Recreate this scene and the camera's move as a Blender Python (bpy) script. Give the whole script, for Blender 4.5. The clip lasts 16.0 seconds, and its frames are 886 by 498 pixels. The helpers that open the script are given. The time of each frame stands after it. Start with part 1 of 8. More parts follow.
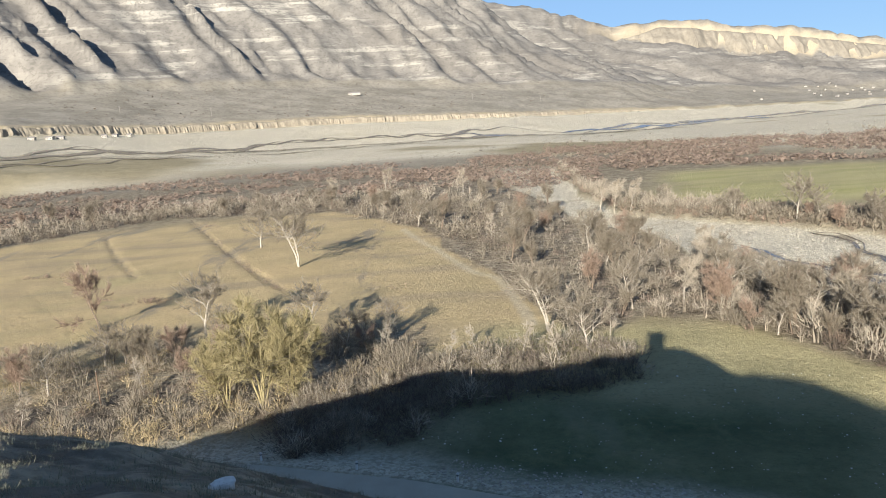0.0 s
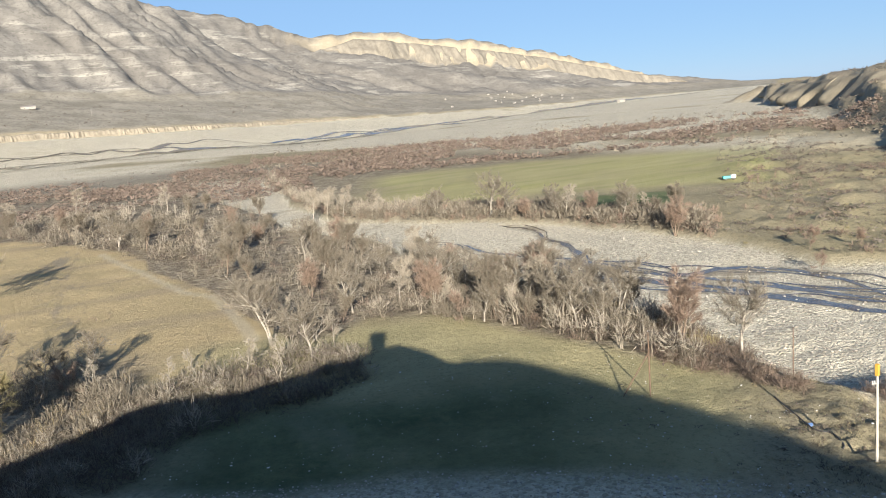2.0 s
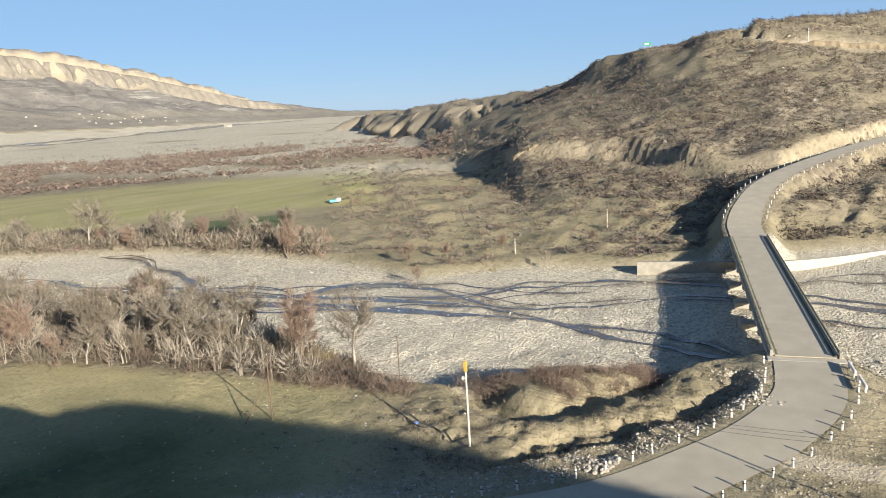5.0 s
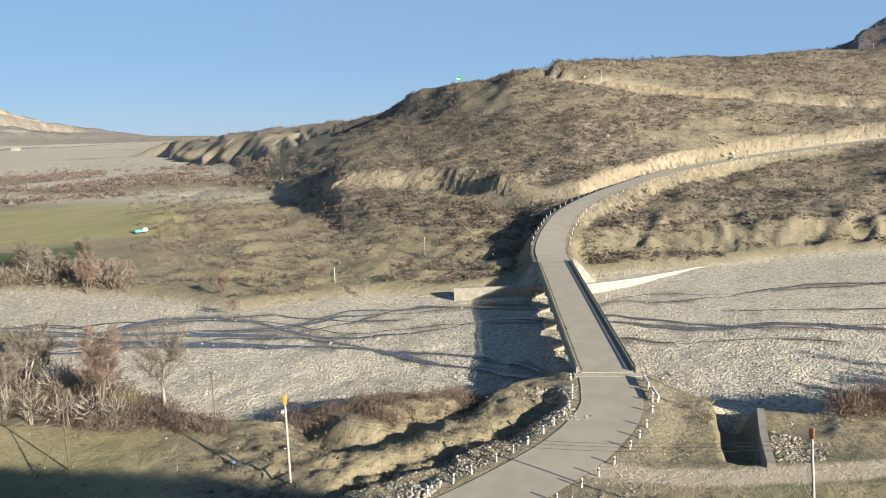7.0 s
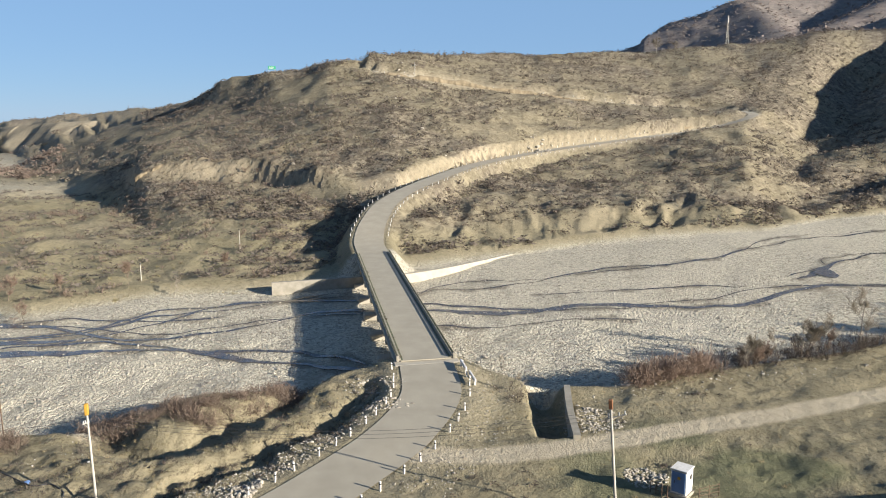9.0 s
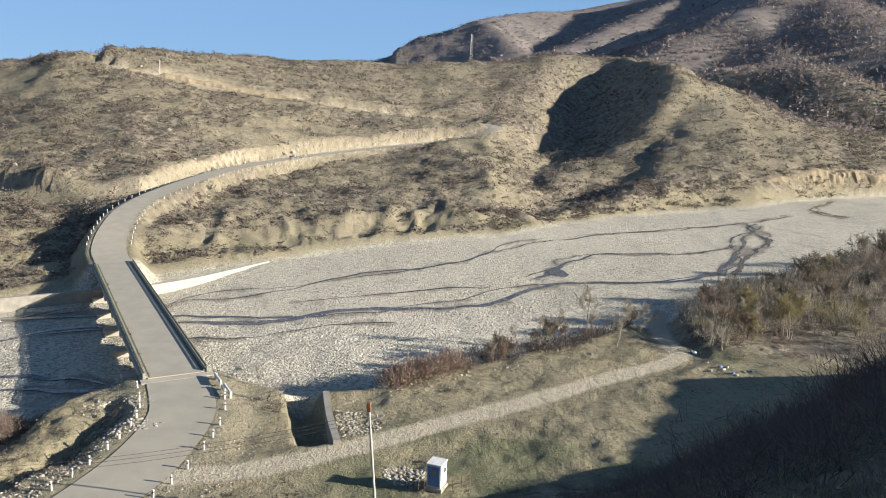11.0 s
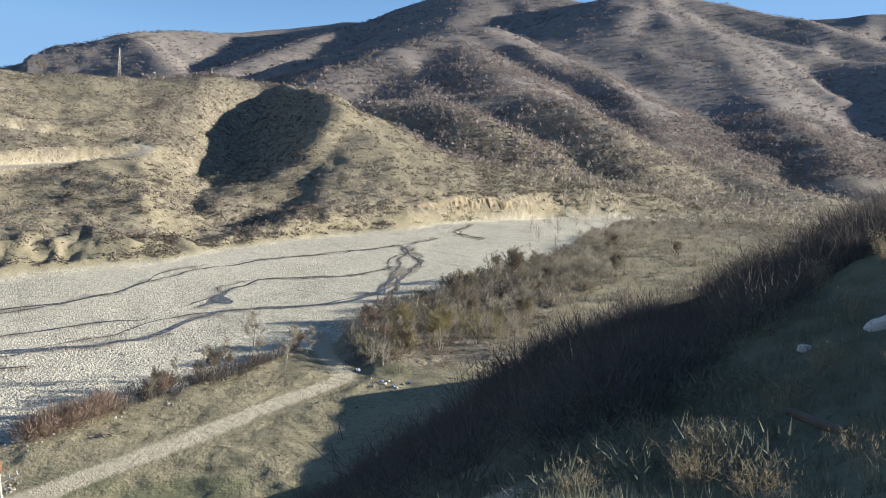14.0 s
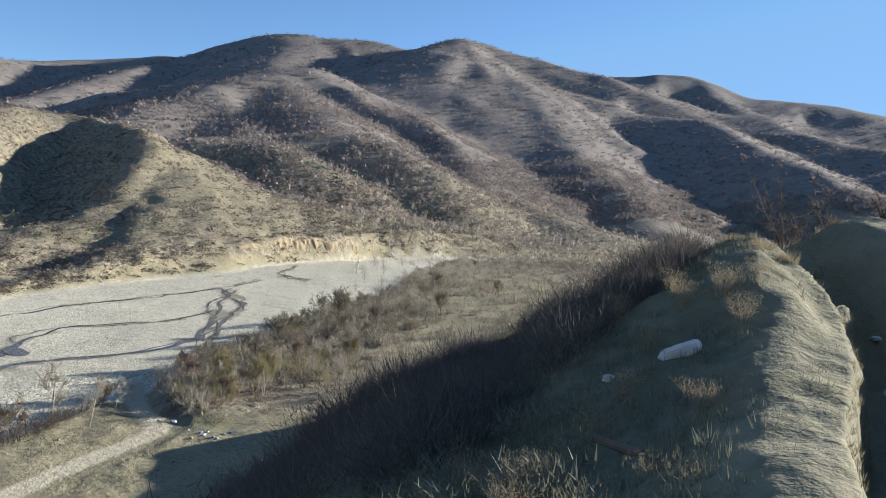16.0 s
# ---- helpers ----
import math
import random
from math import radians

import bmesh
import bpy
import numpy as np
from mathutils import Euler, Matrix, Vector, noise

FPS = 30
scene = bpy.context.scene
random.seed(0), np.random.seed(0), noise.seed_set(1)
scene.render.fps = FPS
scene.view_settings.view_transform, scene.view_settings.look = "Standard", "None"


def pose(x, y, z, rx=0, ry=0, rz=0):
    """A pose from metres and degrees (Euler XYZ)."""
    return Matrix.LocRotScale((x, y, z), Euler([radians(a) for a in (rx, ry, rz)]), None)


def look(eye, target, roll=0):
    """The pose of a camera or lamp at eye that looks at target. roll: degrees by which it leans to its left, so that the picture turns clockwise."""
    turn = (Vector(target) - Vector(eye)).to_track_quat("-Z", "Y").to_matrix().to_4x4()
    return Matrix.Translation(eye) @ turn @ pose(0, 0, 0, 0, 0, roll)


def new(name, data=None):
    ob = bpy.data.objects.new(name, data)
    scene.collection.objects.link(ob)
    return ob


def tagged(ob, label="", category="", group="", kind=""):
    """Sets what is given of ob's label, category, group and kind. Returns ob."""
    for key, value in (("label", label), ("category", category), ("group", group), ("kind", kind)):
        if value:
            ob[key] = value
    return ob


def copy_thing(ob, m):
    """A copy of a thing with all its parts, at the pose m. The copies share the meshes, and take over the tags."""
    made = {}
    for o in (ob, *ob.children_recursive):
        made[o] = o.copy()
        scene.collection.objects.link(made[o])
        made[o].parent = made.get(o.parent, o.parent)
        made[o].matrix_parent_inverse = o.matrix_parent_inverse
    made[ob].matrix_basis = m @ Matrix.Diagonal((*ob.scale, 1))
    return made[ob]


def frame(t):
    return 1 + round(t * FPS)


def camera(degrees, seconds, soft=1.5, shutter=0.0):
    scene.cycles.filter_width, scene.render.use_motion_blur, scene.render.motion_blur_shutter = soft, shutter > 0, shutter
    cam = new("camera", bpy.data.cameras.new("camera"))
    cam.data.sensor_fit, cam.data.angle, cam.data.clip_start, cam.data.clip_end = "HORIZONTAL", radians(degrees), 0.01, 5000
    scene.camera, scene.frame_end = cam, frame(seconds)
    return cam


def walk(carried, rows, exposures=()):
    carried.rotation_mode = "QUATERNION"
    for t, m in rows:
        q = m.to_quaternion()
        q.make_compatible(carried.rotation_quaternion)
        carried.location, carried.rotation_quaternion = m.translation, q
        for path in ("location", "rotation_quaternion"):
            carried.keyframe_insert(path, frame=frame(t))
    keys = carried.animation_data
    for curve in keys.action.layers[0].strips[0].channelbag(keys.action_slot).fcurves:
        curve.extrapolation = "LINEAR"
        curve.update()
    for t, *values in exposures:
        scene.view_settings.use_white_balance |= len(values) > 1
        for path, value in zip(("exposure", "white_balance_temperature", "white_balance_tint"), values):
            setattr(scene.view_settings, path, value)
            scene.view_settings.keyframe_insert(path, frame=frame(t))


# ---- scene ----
# ---------------- camera ----------------
cam = camera(60.7, 16.0, soft=1.0)
EYE = 34.0        # the lens above the terrace below the hill
ARM = 0.3         # the camera swings round its carrier at arm's length
TURNS = [
    (0.0, 80.30, 4.13, -0.70), (0.5, 79.68, 4.54, -5.53), (1.0, 79.38, 4.89, -10.87), (1.5, 79.37, 5.19, -17.33),
    (2.0, 79.22, 5.31, -22.52), (2.5, 78.80, 5.44, -27.33), (3.0, 78.19, 5.42, -32.39), (3.5, 77.84, 5.08, -37.06),
    (4.0, 77.95, 4.43, -42.36), (4.5, 78.45, 3.66, -46.86), (5.0, 78.98, 2.95, -51.24), (7.5, 80.53, 1.39, -67.75),
    (8.0, 80.19, 1.27, -70.88), (10.5, 80.09, -1.31, -91.84), (11.0, 80.43, -1.76, -96.54), (11.5, 80.94, -2.07, -101.47),
    (12.0, 81.28, -2.46, -105.87), (12.5, 81.71, -2.82, -110.46), (13.0, 82.17, -3.12, -114.31), (13.5, 82.76, -3.22, -117.87),
    (14.0, 83.49, -3.65, -121.52), (14.5, 84.57, -4.00, -125.03), (15.0, 85.76, -4.19, -128.17), (15.5, 86.93, -4.19, -131.67),
    (16.0, 87.47, -4.14, -134.64),
]
walk(cam, [(t, pose(-ARM * math.sin(radians(rz)), ARM * math.cos(radians(rz)), EYE, rx, ry, rz)) for t, rx, ry, rz in TURNS],
     [(0, 1.40, 6200, 10), (5, 1.31, 6350, 10), (8, 1.17, 6300, 10), (11, 1.24, 6050, 10), (14, 1.36, 5900, 8), (16, 1.38, 5750, 7)])

# ---------------- daylight ----------------
SUN_EL, SUN_AZ = 17.0, 197.0      # bearing clockwise from the y axis
world = bpy.data.worlds.new("sky")
scene.world = world
world.use_nodes = True
wn = world.node_tree.nodes
sky = wn.new("ShaderNodeTexSky")
sky.sky_type, sky.sun_disc = "NISHITA", False
sky.sun_elevation, sky.sun_rotation = radians(SUN_EL), radians(SUN_AZ)
sky.air_density, sky.dust_density, sky.ozone_density, sky.altitude = 1.0, 0.15, 2.5, 2600
murk = wn.new("ShaderNodeMix")        # winter haze dulls the bright rim of the sky
murk.data_type, murk.blend_type = "RGBA", "DARKEN"
murk.inputs["Factor"].default_value = 0.8
murk.inputs[7].default_value = (1.8, 3.0, 4.7, 1)
haze = wn.new("ShaderNodeMix")        # and evens it out
haze.data_type = "RGBA"
haze.inputs["Factor"].default_value = 0.1
haze.inputs[7].default_value = (1.8, 3.0, 4.7, 1)
world.node_tree.links.new(sky.outputs[0], murk.inputs[6])
world.node_tree.links.new(murk.outputs[2], haze.inputs[6])
world.node_tree.links.new(haze.outputs[2], wn["Background"].inputs[0])
wn["Background"].inputs[1].default_value = 0.064
lamp = bpy.data.lights.new("sun", "SUN")
lamp.energy, lamp.angle, lamp.color = 5.0, radians(0.55), (1.0, 0.9, 0.76)
sun = new("sun", lamp)
sa, se = radians(SUN_AZ), radians(SUN_EL)
TO_SUN = Vector((math.sin(sa) * math.cos(se), math.cos(sa) * math.cos(se), math.sin(se)))
sun.matrix_world = look((0, 0, 200), Vector((0, 0, 200)) - TO_SUN)


# ---------------- numbers ----------------
def hashed(i, j, seed):
    h = (i * 374761393 + j * 668265263 + seed * 974711) & 0x7FFFFFFF
    h = ((h ^ (h >> 13)) * 1274126177) & 0x7FFFFFFF
    return ((h ^ (h >> 16)) & 0xFFFF) / 65535.0


def grain(x, y, seed=0):
    """Smooth noise, 0 to 1."""
    xi, yi = np.floor(x).astype(np.int64), np.floor(y).astype(np.int64)
    fx, fy = x - xi, y - yi
    fx, fy = fx * fx * (3 - 2 * fx), fy * fy * (3 - 2 * fy)
    a, b = hashed(xi, yi, seed), hashed(xi + 1, yi, seed)
    c, d = hashed(xi, yi + 1, seed), hashed(xi + 1, yi + 1, seed)
    return (a + (b - a) * fx) * (1 - fy) + (c + (d - c) * fx) * fy


def fbm(x, y, octaves=4, seed=0):
    """Layered noise round 0, about -1 to 1."""
    total, amp = 0, 1.0
    for k in range(octaves):
        total = total + amp * (2 * grain(x * 2 ** k + 17.3 * k, y * 2 ** k - 9.1 * k, seed + k) - 1)
        amp *= 0.5
    return total / 1.6


def ridged(x, y, octaves=4, seed=0):
    """Sharp-crested noise, 0 to 1."""
    total, amp, full = 0, 1.0, 0
    for k in range(octaves):
        n = 1 - np.abs(2 * grain(x * 2 ** k + 5.7 * k, y * 2 ** k + 3.3 * k, seed + k) - 1)
        total, full = total + amp * n * n, full + amp
        amp *= 0.5
    return total / full


def step(a, b, v):
    s = np.clip((v - a) / (b - a), 0, 1)
    return s * s * (3 - 2 * s)


def spot(az, r, z=0.0):
    """World place from bearing (degrees), distance and height."""
    return Vector((r * math.sin(radians(az)), r * math.cos(radians(az)), z))


def smooth_line(points, n):
    """Catmull-Rom through a few control points: n places on it."""
    p = np.array([tuple(q) for q in points], float)
    p = np.vstack([2 * p[0] - p[1], p, 2 * p[-1] - p[-2]])
    out = []
    for s in np.linspace(0, len(p) - 3 - 1e-6, n):
        i = int(s)
        t = s - i
        a, b, c, d = p[i:i + 4]
        out.append(0.5 * (2 * b + (c - a) * t + (2 * a - 5 * b + 4 * c - d) * t * t + (3 * b - a - 3 * c + d) * t ** 3))
    return np.array(out)


def near_line(x, y, line):
    """Distance to a polyline, the height of it there and the way along it (0 to 1)."""
    best = np.full(x.shape, 1e9)
    high, along = np.zeros(x.shape), np.zeros(x.shape)
    n = len(line) - 1
    for k in range(n):
        a, b = line[k], line[k + 1]
        dx, dy = b[0] - a[0], b[1] - a[1]
        t = np.clip(((x - a[0]) * dx + (y - a[1]) * dy) / (dx * dx + dy * dy + 1e-9), 0, 1)
        d = np.hypot(x - a[0] - t * dx, y - a[1] - t * dy)
        hit = d < best
        best[hit] = d[hit]
        along[hit] = (k + t[hit]) / n
        if len(a) > 2:
            high[hit] = (a[2] + t * (b[2] - a[2]))[hit]
    return best, high, along


# ---------------- the lie of the land ----------------
# Landform lines: bearing, distance, angle of rise seen from the hilltop. Heights follow from these.
def landline(points, z=None):
    p = np.array(points, float)
    h = p[:, 1] * np.tan(np.radians(p[:, 2])) if z is None else p[:, 2]
    return p[:, 0], p[:, 1], h


CAP = landline([(-180, 5.2, -1.75), (-100, 5.2, -1.4), (-60, 5.2, -2.2), (0, 5.2, -3.3), (60, 5.2, -3.4), (90, 5.2, -3.2), (110, 5.2, -2.95), (118, 5.2, -2.85), (125, 5.2, -2.55), (131, 5.2, -2.28), (138, 5.2, -2.1), (150, 5.2, -2.0), (165, 5.2, -1.8), (180, 5.2, -1.75)], 1)
INNER = landline([(-180, 9, -9), (-150, 9, -7), (-110, 9, -5.5), (-88, 9, -7.5), (-74, 9, -15), (-60, 9, -24), (-32, 9, -30), (0, 9, -34), (60, 9, -36), (105, 9, -34), (118, 9, -28),
                  (125, 9, -25.5), (137, 9, -20.3), (145, 9, -17), (152, 9, -13.8), (158, 9, -11.6), (162.6, 9, -10.8), (168, 9, -12), (180, 9, -9)])
BROW = landline([(-180, 30, -4), (-120, 32, -8), (-70, 34, -14), (-32, 38, -18.0), (-22, 36, -21.8), (-16, 36, -23.8), (-10, 36, -26), (-4, 37, -28),
                 (2, 34, -31), (60, 32, -32.5), (100, 38, -31), (108, 42, -28.5), (113, 44, -25.5), (118, 44, -22.8), (124, 43, -19.6), (128, 42, -15.5),
                 (132, 38, -13), (138, 34, -9.6), (144, 28, -5.6), (150, 24, -2.5), (157, 19, -0.5), (161, 21, 0.4), (166, 25, 1.8), (180, 24, 1.2)])
FOOT = landline([(-180, 160, -33), (-70, 110, -33), (-32, 78, -33), (-15, 62, -32.5), (0, 50, -32.2), (60, 46, -32), (85, 50, -32), (100, 60, -32.2),
                 (113, 68, -32), (118, 78, -31.6), (125, 96, -31), (135, 130, -30), (150, 150, -28), (165, 170, -26), (180, 160, -33)], 1)
# bearings 140 to 148: an unseen hump, raised to throw shade on the terrace
SKIRT = landline([(-180, 90, -20), (-70, 70, -22), (-32, 57, -22.4), (-15, 49, -24), (0, 43, -26), (60, 40, -26.5), (100, 50, -28), (113, 56, -27.5), (118, 60, -25), (125, 66, -28), (130, 84, -29.5),
                  (135, 100, -26), (140, 116, -18.5), (145, 126, -12.6), (148, 126, -13), (152, 90, -13), (165, 84, -12), (180, 90, -20)], 1)
DIP_ON = (BROW[0] > 127) & (BROW[0] < 158)      # unseen dip behind the brow, and hump beyond, added to shape the terrace shadow
DIP = (BROW[0], np.where(DIP_ON, 70, BROW[1] + 1), np.where(DIP_ON, np.interp(BROW[0], [128, 135, 139, 145, 150], [-28, -27, -24, -18.5, -17]), BROW[2] - 0.6))
BANK = landline([(-180, 500, -34), (-40, 700, -35), (0, 520, -35), (3, 440, -35), (10, 245, -34.3), (16.7, 197, -34), (19.5, 162, -33.6), (26.9, 134, -33.2),
                 (33.8, 117, -33), (40.6, 102, -33), (46.6, 88, -33), (52, 85, -33), (60, 91, -33), (66, 90, -33), (74, 97, -32.6), (79.4, 97, -32.6),
                 (86, 88, -33), (93.4, 91, -33), (102, 104, -33), (108, 114, -32.6), (113, 132, -32.2), (117, 150, -32), (122, 188, -31.8), (130.5, 262, -30),
                 (136, 500, -28.5), (145, 560, -27), (180, 500, -34)], 1)
BED = landline([(-180, 510, -34.5), (-40, 720, -35.6), (0, 540, -36.5), (10, 251, -37), (45, 92, -36.6), (72, 101, -36.2), (90, 94, -35.6), (110, 124, -34.6),
                (122, 192, -33.0), (130, 266, -31.3), (136, 504, -29.2), (145, 570, -27.5), (180, 510, -34.5)], 1)
FAR = landline([(-180, 560, -34.5), (-40, 760, -35.6), (0, 600, -36.5), (8.7, 505, -37.2), (10.7, 332, -37.2), (13.5, 266, -37.1), (19.5, 244, -37), (25, 231, -36.9),
                (30, 218, -36.8), (41.5, 182, -36.6), (49, 156, -36.4), (57.6, 160, -36.3), (65, 158, -36.2), (72, 168, -36), (83.5, 189, -35.6), (92.6, 216, -35.3),
                (102, 240, -35), (110, 300, -34.3), (118, 352, -33.4), (127, 455, -31), (136, 552, -29.2), (145, 620, -27.5), (180, 560, -34.5)], 1)
FIELD = landline([(-180, 900, -1), (-40, 800, -1.9), (-30, 760, -1.5), (-10, 800, -2.4), (10, 760, -2.7), (25, 640, -3.2), (35, 520, -3.9), (45, 460, -4.3),
                  (60, 460, -4.3), (75, 460, -4.2), (120, 700, -2.6), (180, 900, -1)])
RIVER = landline([(-180, 1100, 0), (-40, 840, -0.2), (-30, 900, -0.48), (-21, 1000, -0.92), (-13, 1100, -1.27), (-5.5, 1170, -1.38), (6.8, 1250, -1.59),
                  (13.7, 1400, -1.76), (19.6, 1600, -1.72), (25, 1900, -1.45), (33, 2600, -1.05), (45, 4000, -0.72), (60, 4000, -0.72), (80, 2600, -1), (130, 1200, -1), (180, 1100, 0)])
LOW = landline([(-180, 1300, 0.6), (-40, 1120, 1.3), (-29, 1150, 0.95), (-19, 1280, 0.45), (-7, 1420, 0.3), (5.6, 1550, -0.12), (17.7, 1950, -0.47), (28, 2500, -0.7),
                (45, 4200, -0.7), (60, 4200, -0.7), (80, 2800, -1), (130, 1300, -1), (180, 1300, 0.6)])
TERRACE = landline([(-180, 1310, 1.2), (-40, 1130, 2.0), (-29, 1160, 1.6), (-19, 1290, 0.9), (-7, 1430, 0.72), (5.6, 1560, 0.17), (17.7, 1960, -0.33), (28, 2510, -0.62),
                    (45, 4210, -0.69), (60, 4210, -0.69), (80, 2810, -1), (130, 1310, -1), (180, 1310, 1.2)])
TOE = landline([(-180, 1700, 3), (-40, 1450, 3.3), (-29, 1500, 3.2), (-22, 1600, 3.5), (-11.6, 1750, 3.2), (-5, 1850, 2.9), (5.7, 1950, 1.8), (13.9, 2150, 1.4),
                (17.7, 2400, 0.7), (28, 3000, -0.1), (33.5, 3400, -0.05), (42, 4300, -0.45), (48, 4400, -0.68), (60, 4400, -0.69), (80, 3000, -1), (130, 1500, -1), (180, 1700, 3)])
MASSIF = landline([(-180, 2600, 8), (-60, 2700, 16), (-29, 2700, 15.5), (-15, 2700, 14.5), (-5, 2750, 12), (4, 2800, 8.0), (6, 2800, 6.2), (8.3, 2780, 4.9), (11.9, 2700, 3.8),
                   (15.8, 2650, 2.0), (19, 2800, 1.0), (28, 3200, 0.6), (33.5, 3600, 0.5), (42, 4450, -0.35), (60, 4500, -0.7), (80, 3200, -1), (130, 1700, -1), (180, 2600, 8)])
SADDLE = landline([(-180, 3000, 6), (-60, 3100, 12), (-15, 3100, 11), (4, 3150, 6), (8, 3050, 3.6), (12, 2950, 2.8), (16, 2900, 1.8), (19, 3000, 1.2), (28, 3400, 1.2),
                   (33.5, 3800, 0.8), (42, 4520, -0.2), (60, 4600, -0.7), (80, 3500, -1), (130, 2000, -1), (180, 3000, 6)])
RANGE = landline([(-180, 3600, 6), (-60, 3600, 11), (-10, 3600, 10), (4, 3600, 8.35), (8.5, 3600, 7.4), (13.2, 3700, 5.95), (18.4, 3800, 5.9), (21.5, 3850, 5.1), (25, 3950, 4.6),
                  (30.5, 4150, 3.25), (34.4, 4350, 2.0), (37.5, 4500, 0.95), (42, 4650, 0.05), (46, 4750, -0.6), (60, 4800, -0.72), (80, 4600, -1), (130, 4600, -1), (180, 3600, 6)])

CLIFF = landline([(-180, 3500, 5.6), (-10, 3500, 9.6), (4, 3500, 8.0), (8.5, 3480, 6.6), (13.2, 3540, 4.6), (18.4, 3640, 4.2), (21.5, 3690, 3.5), (25, 3790, 3.0),
                  (30.5, 4000, 1.9), (34.4, 4210, 1.0), (37.5, 4400, 0.35), (42, 4600, -0.1), (46, 4700, -0.62), (60, 4750, -0.72), (80, 4500, -1), (130, 4500, -1), (180, 3500, 5.6)])

# the hills across the tributary; they sink under the valley floor before bearing 45
H_FOOT = landline([(40, 1250, -60), (45, 1200, -40), (47, 900, -38), (49, 560, -37.5), (51, 420, -38), (53, 330, -37.8), (55, 275, -37.5), (57, 232, -37.2), (59, 200, -36.9), (61, 178, -36.6), (66, 165, -36.4), (70.5, 192, -36.2), (72, 172, -36.2),
                   (83.5, 190, -35.8), (92.6, 217, -35.5), (102, 241, -35.2), (110, 301, -34.5), (118, 353, -33.6), (127, 456, -31.2), (136, 553, -29.4), (150, 640, -27.4), (180, 700, -30)], 1)
H_LOW = landline([(40, 1260, -2.8), (45, 1215, -1.6), (49, 600, -3.45), (51, 500, -3.8), (53, 440, -4.1), (55, 365, -4.6), (57, 300, -5.3), (60, 250, -7.0), (66, 232, -7.75), (70.5, 236, -7.7), (72, 205, -8.8), (74, 195, -8.8), (79, 215, -7.6),
                  (84, 225, -7.6), (90, 240, -7.0), (96, 252, -6.6), (102, 262, -6.6), (105.4, 285, -5.9), (108, 304, -5.5), (110, 312, -4.9), (115.8, 362, -4.2), (121.6, 410, -2.8), (127.8, 470, -2.1), (134, 570, -1.2),
                  (142, 700, -1.6), (150, 760, -1.8), (180, 800, -2)])
H_ROAD = landline([(40, 1270, -2.7), (45, 1225, -1.3), (49, 650, -3.1), (51, 540, -3.4), (53, 470, -3.5), (55, 385, -4.0), (56.5, 322, -4.3), (60.5, 308, -4.5), (64.5, 297, -4.65), (70.5, 262, -5.35), (75, 258, -5.6), (79.3, 286, -4.7), (85, 336, -3.3),
                   (90, 372, -2.45), (95, 408, -1.75), (100, 446, -0.55), (104, 470, -1.7), (108, 480, -1.9), (112.5, 400, -2.0), (118, 410, -1.6), (123, 455, -1.5), (127, 500, -1.4), (134, 590, -1.2), (142, 760, -1.5), (150, 900, -1.4), (180, 900, -1)])
H_SCARP = landline([(40, 1280, -2.6), (45, 1235, -1.0), (49, 720, -2.6), (51, 590, -2.85), (53, 480, -3.0), (55, 390, -3.55), (56.5, 327, -3.5), (59.3, 318, -3.08), (64.8, 303, -3.1), (69, 272, -4.3), (72, 266, -4.6), (75, 268, -4.3), (79.3, 294, -3.1), (82, 316, -2.2), (85, 344, -1.85),
                    (88, 366, -1.5), (94, 408, -1.05), (100, 456, -0.1), (104, 500, -0.5), (108, 540, -0.6), (112.5, 480, 0.8), (118, 460, 0.0), (123, 490, -0.8), (127, 530, -1.1), (134, 600, -1.15), (142, 800, -1.4), (150, 950, -1.3), (180, 1000, -1)])
H_UPPER = landline([(40, 1290, -2.5), (45, 1240, -0.85), (49, 950, -0.55), (52, 800, -0.5), (54, 690, -0.75), (56.5, 560, -1.0), (60, 470, -0.7), (66, 430, 0.9), (70, 430, 2.2), (74.3, 446, 2.75), (80.8, 446, 1.82), (88.5, 452, 0.78), (97.7, 486, -0.05),
                    (101, 500, 0.3), (104, 560, 1.1), (108, 620, 0.7), (112.5, 560, 2.6), (115, 530, 2.0), (118, 510, 1.2), (123, 530, -0.1), (127, 555, -0.7), (134, 610, -1.1), (142, 850, -1.3), (150, 1000, -1.2), (180, 1100, -1)])
H_CUT = landline([(40, 1295, -2.4), (45, 1245, -0.75), (49, 970, -0.36), (52, 865, -0.15), (54, 770, -0.2), (56.5, 620, -0.4), (60, 520, 0.0), (66, 470, 1.9), (70, 455, 3.0), (73, 452, 3.62), (76.8, 454, 3.3), (80.8, 454, 2.4), (88.5, 460, 1.18), (94.8, 486, 0.42),
                  (97.7, 500, 0.8), (101, 560, 1.6), (104, 620, 2.4), (108, 700, 1.9), (112.5, 600, 3.6), (115, 580, 2.9), (118, 560, 1.8), (123, 560, 0.2), (127, 575, -0.4), (134, 620, -1.05), (142, 900, -1.2), (150, 1050, -1.1), (180, 1200, -1)])
H_CREST = landline([(40, 1300, -2.3), (45, 1250, -0.68), (49.4, 985, -0.28), (52, 900, 0.0), (55.3, 800, 0.15), (57.5, 720, 0.42), (59.8, 640, 0.8), (62.3, 540, 2.25), (66, 505, 2.95), (68.2, 500, 2.97), (70, 475, 3.6), (72.6, 470, 3.66),
                    (73.2, 485, 4.2), (77, 540, 4.3), (85, 640, 4.05), (92, 700, 4.15), (101, 760, 4.6), (105, 800, 5.1), (109, 830, 5.1), (113, 660, 4.6), (114.6, 640, 3.7), (118.5, 600, 2.2), (121.8, 590, 0.6), (125, 590, -0.15), (128.5, 600, -0.5), (134, 640, -0.9), (142, 950, -1.1),
                    (150, 1100, -1), (180, 1300, -0.8)])
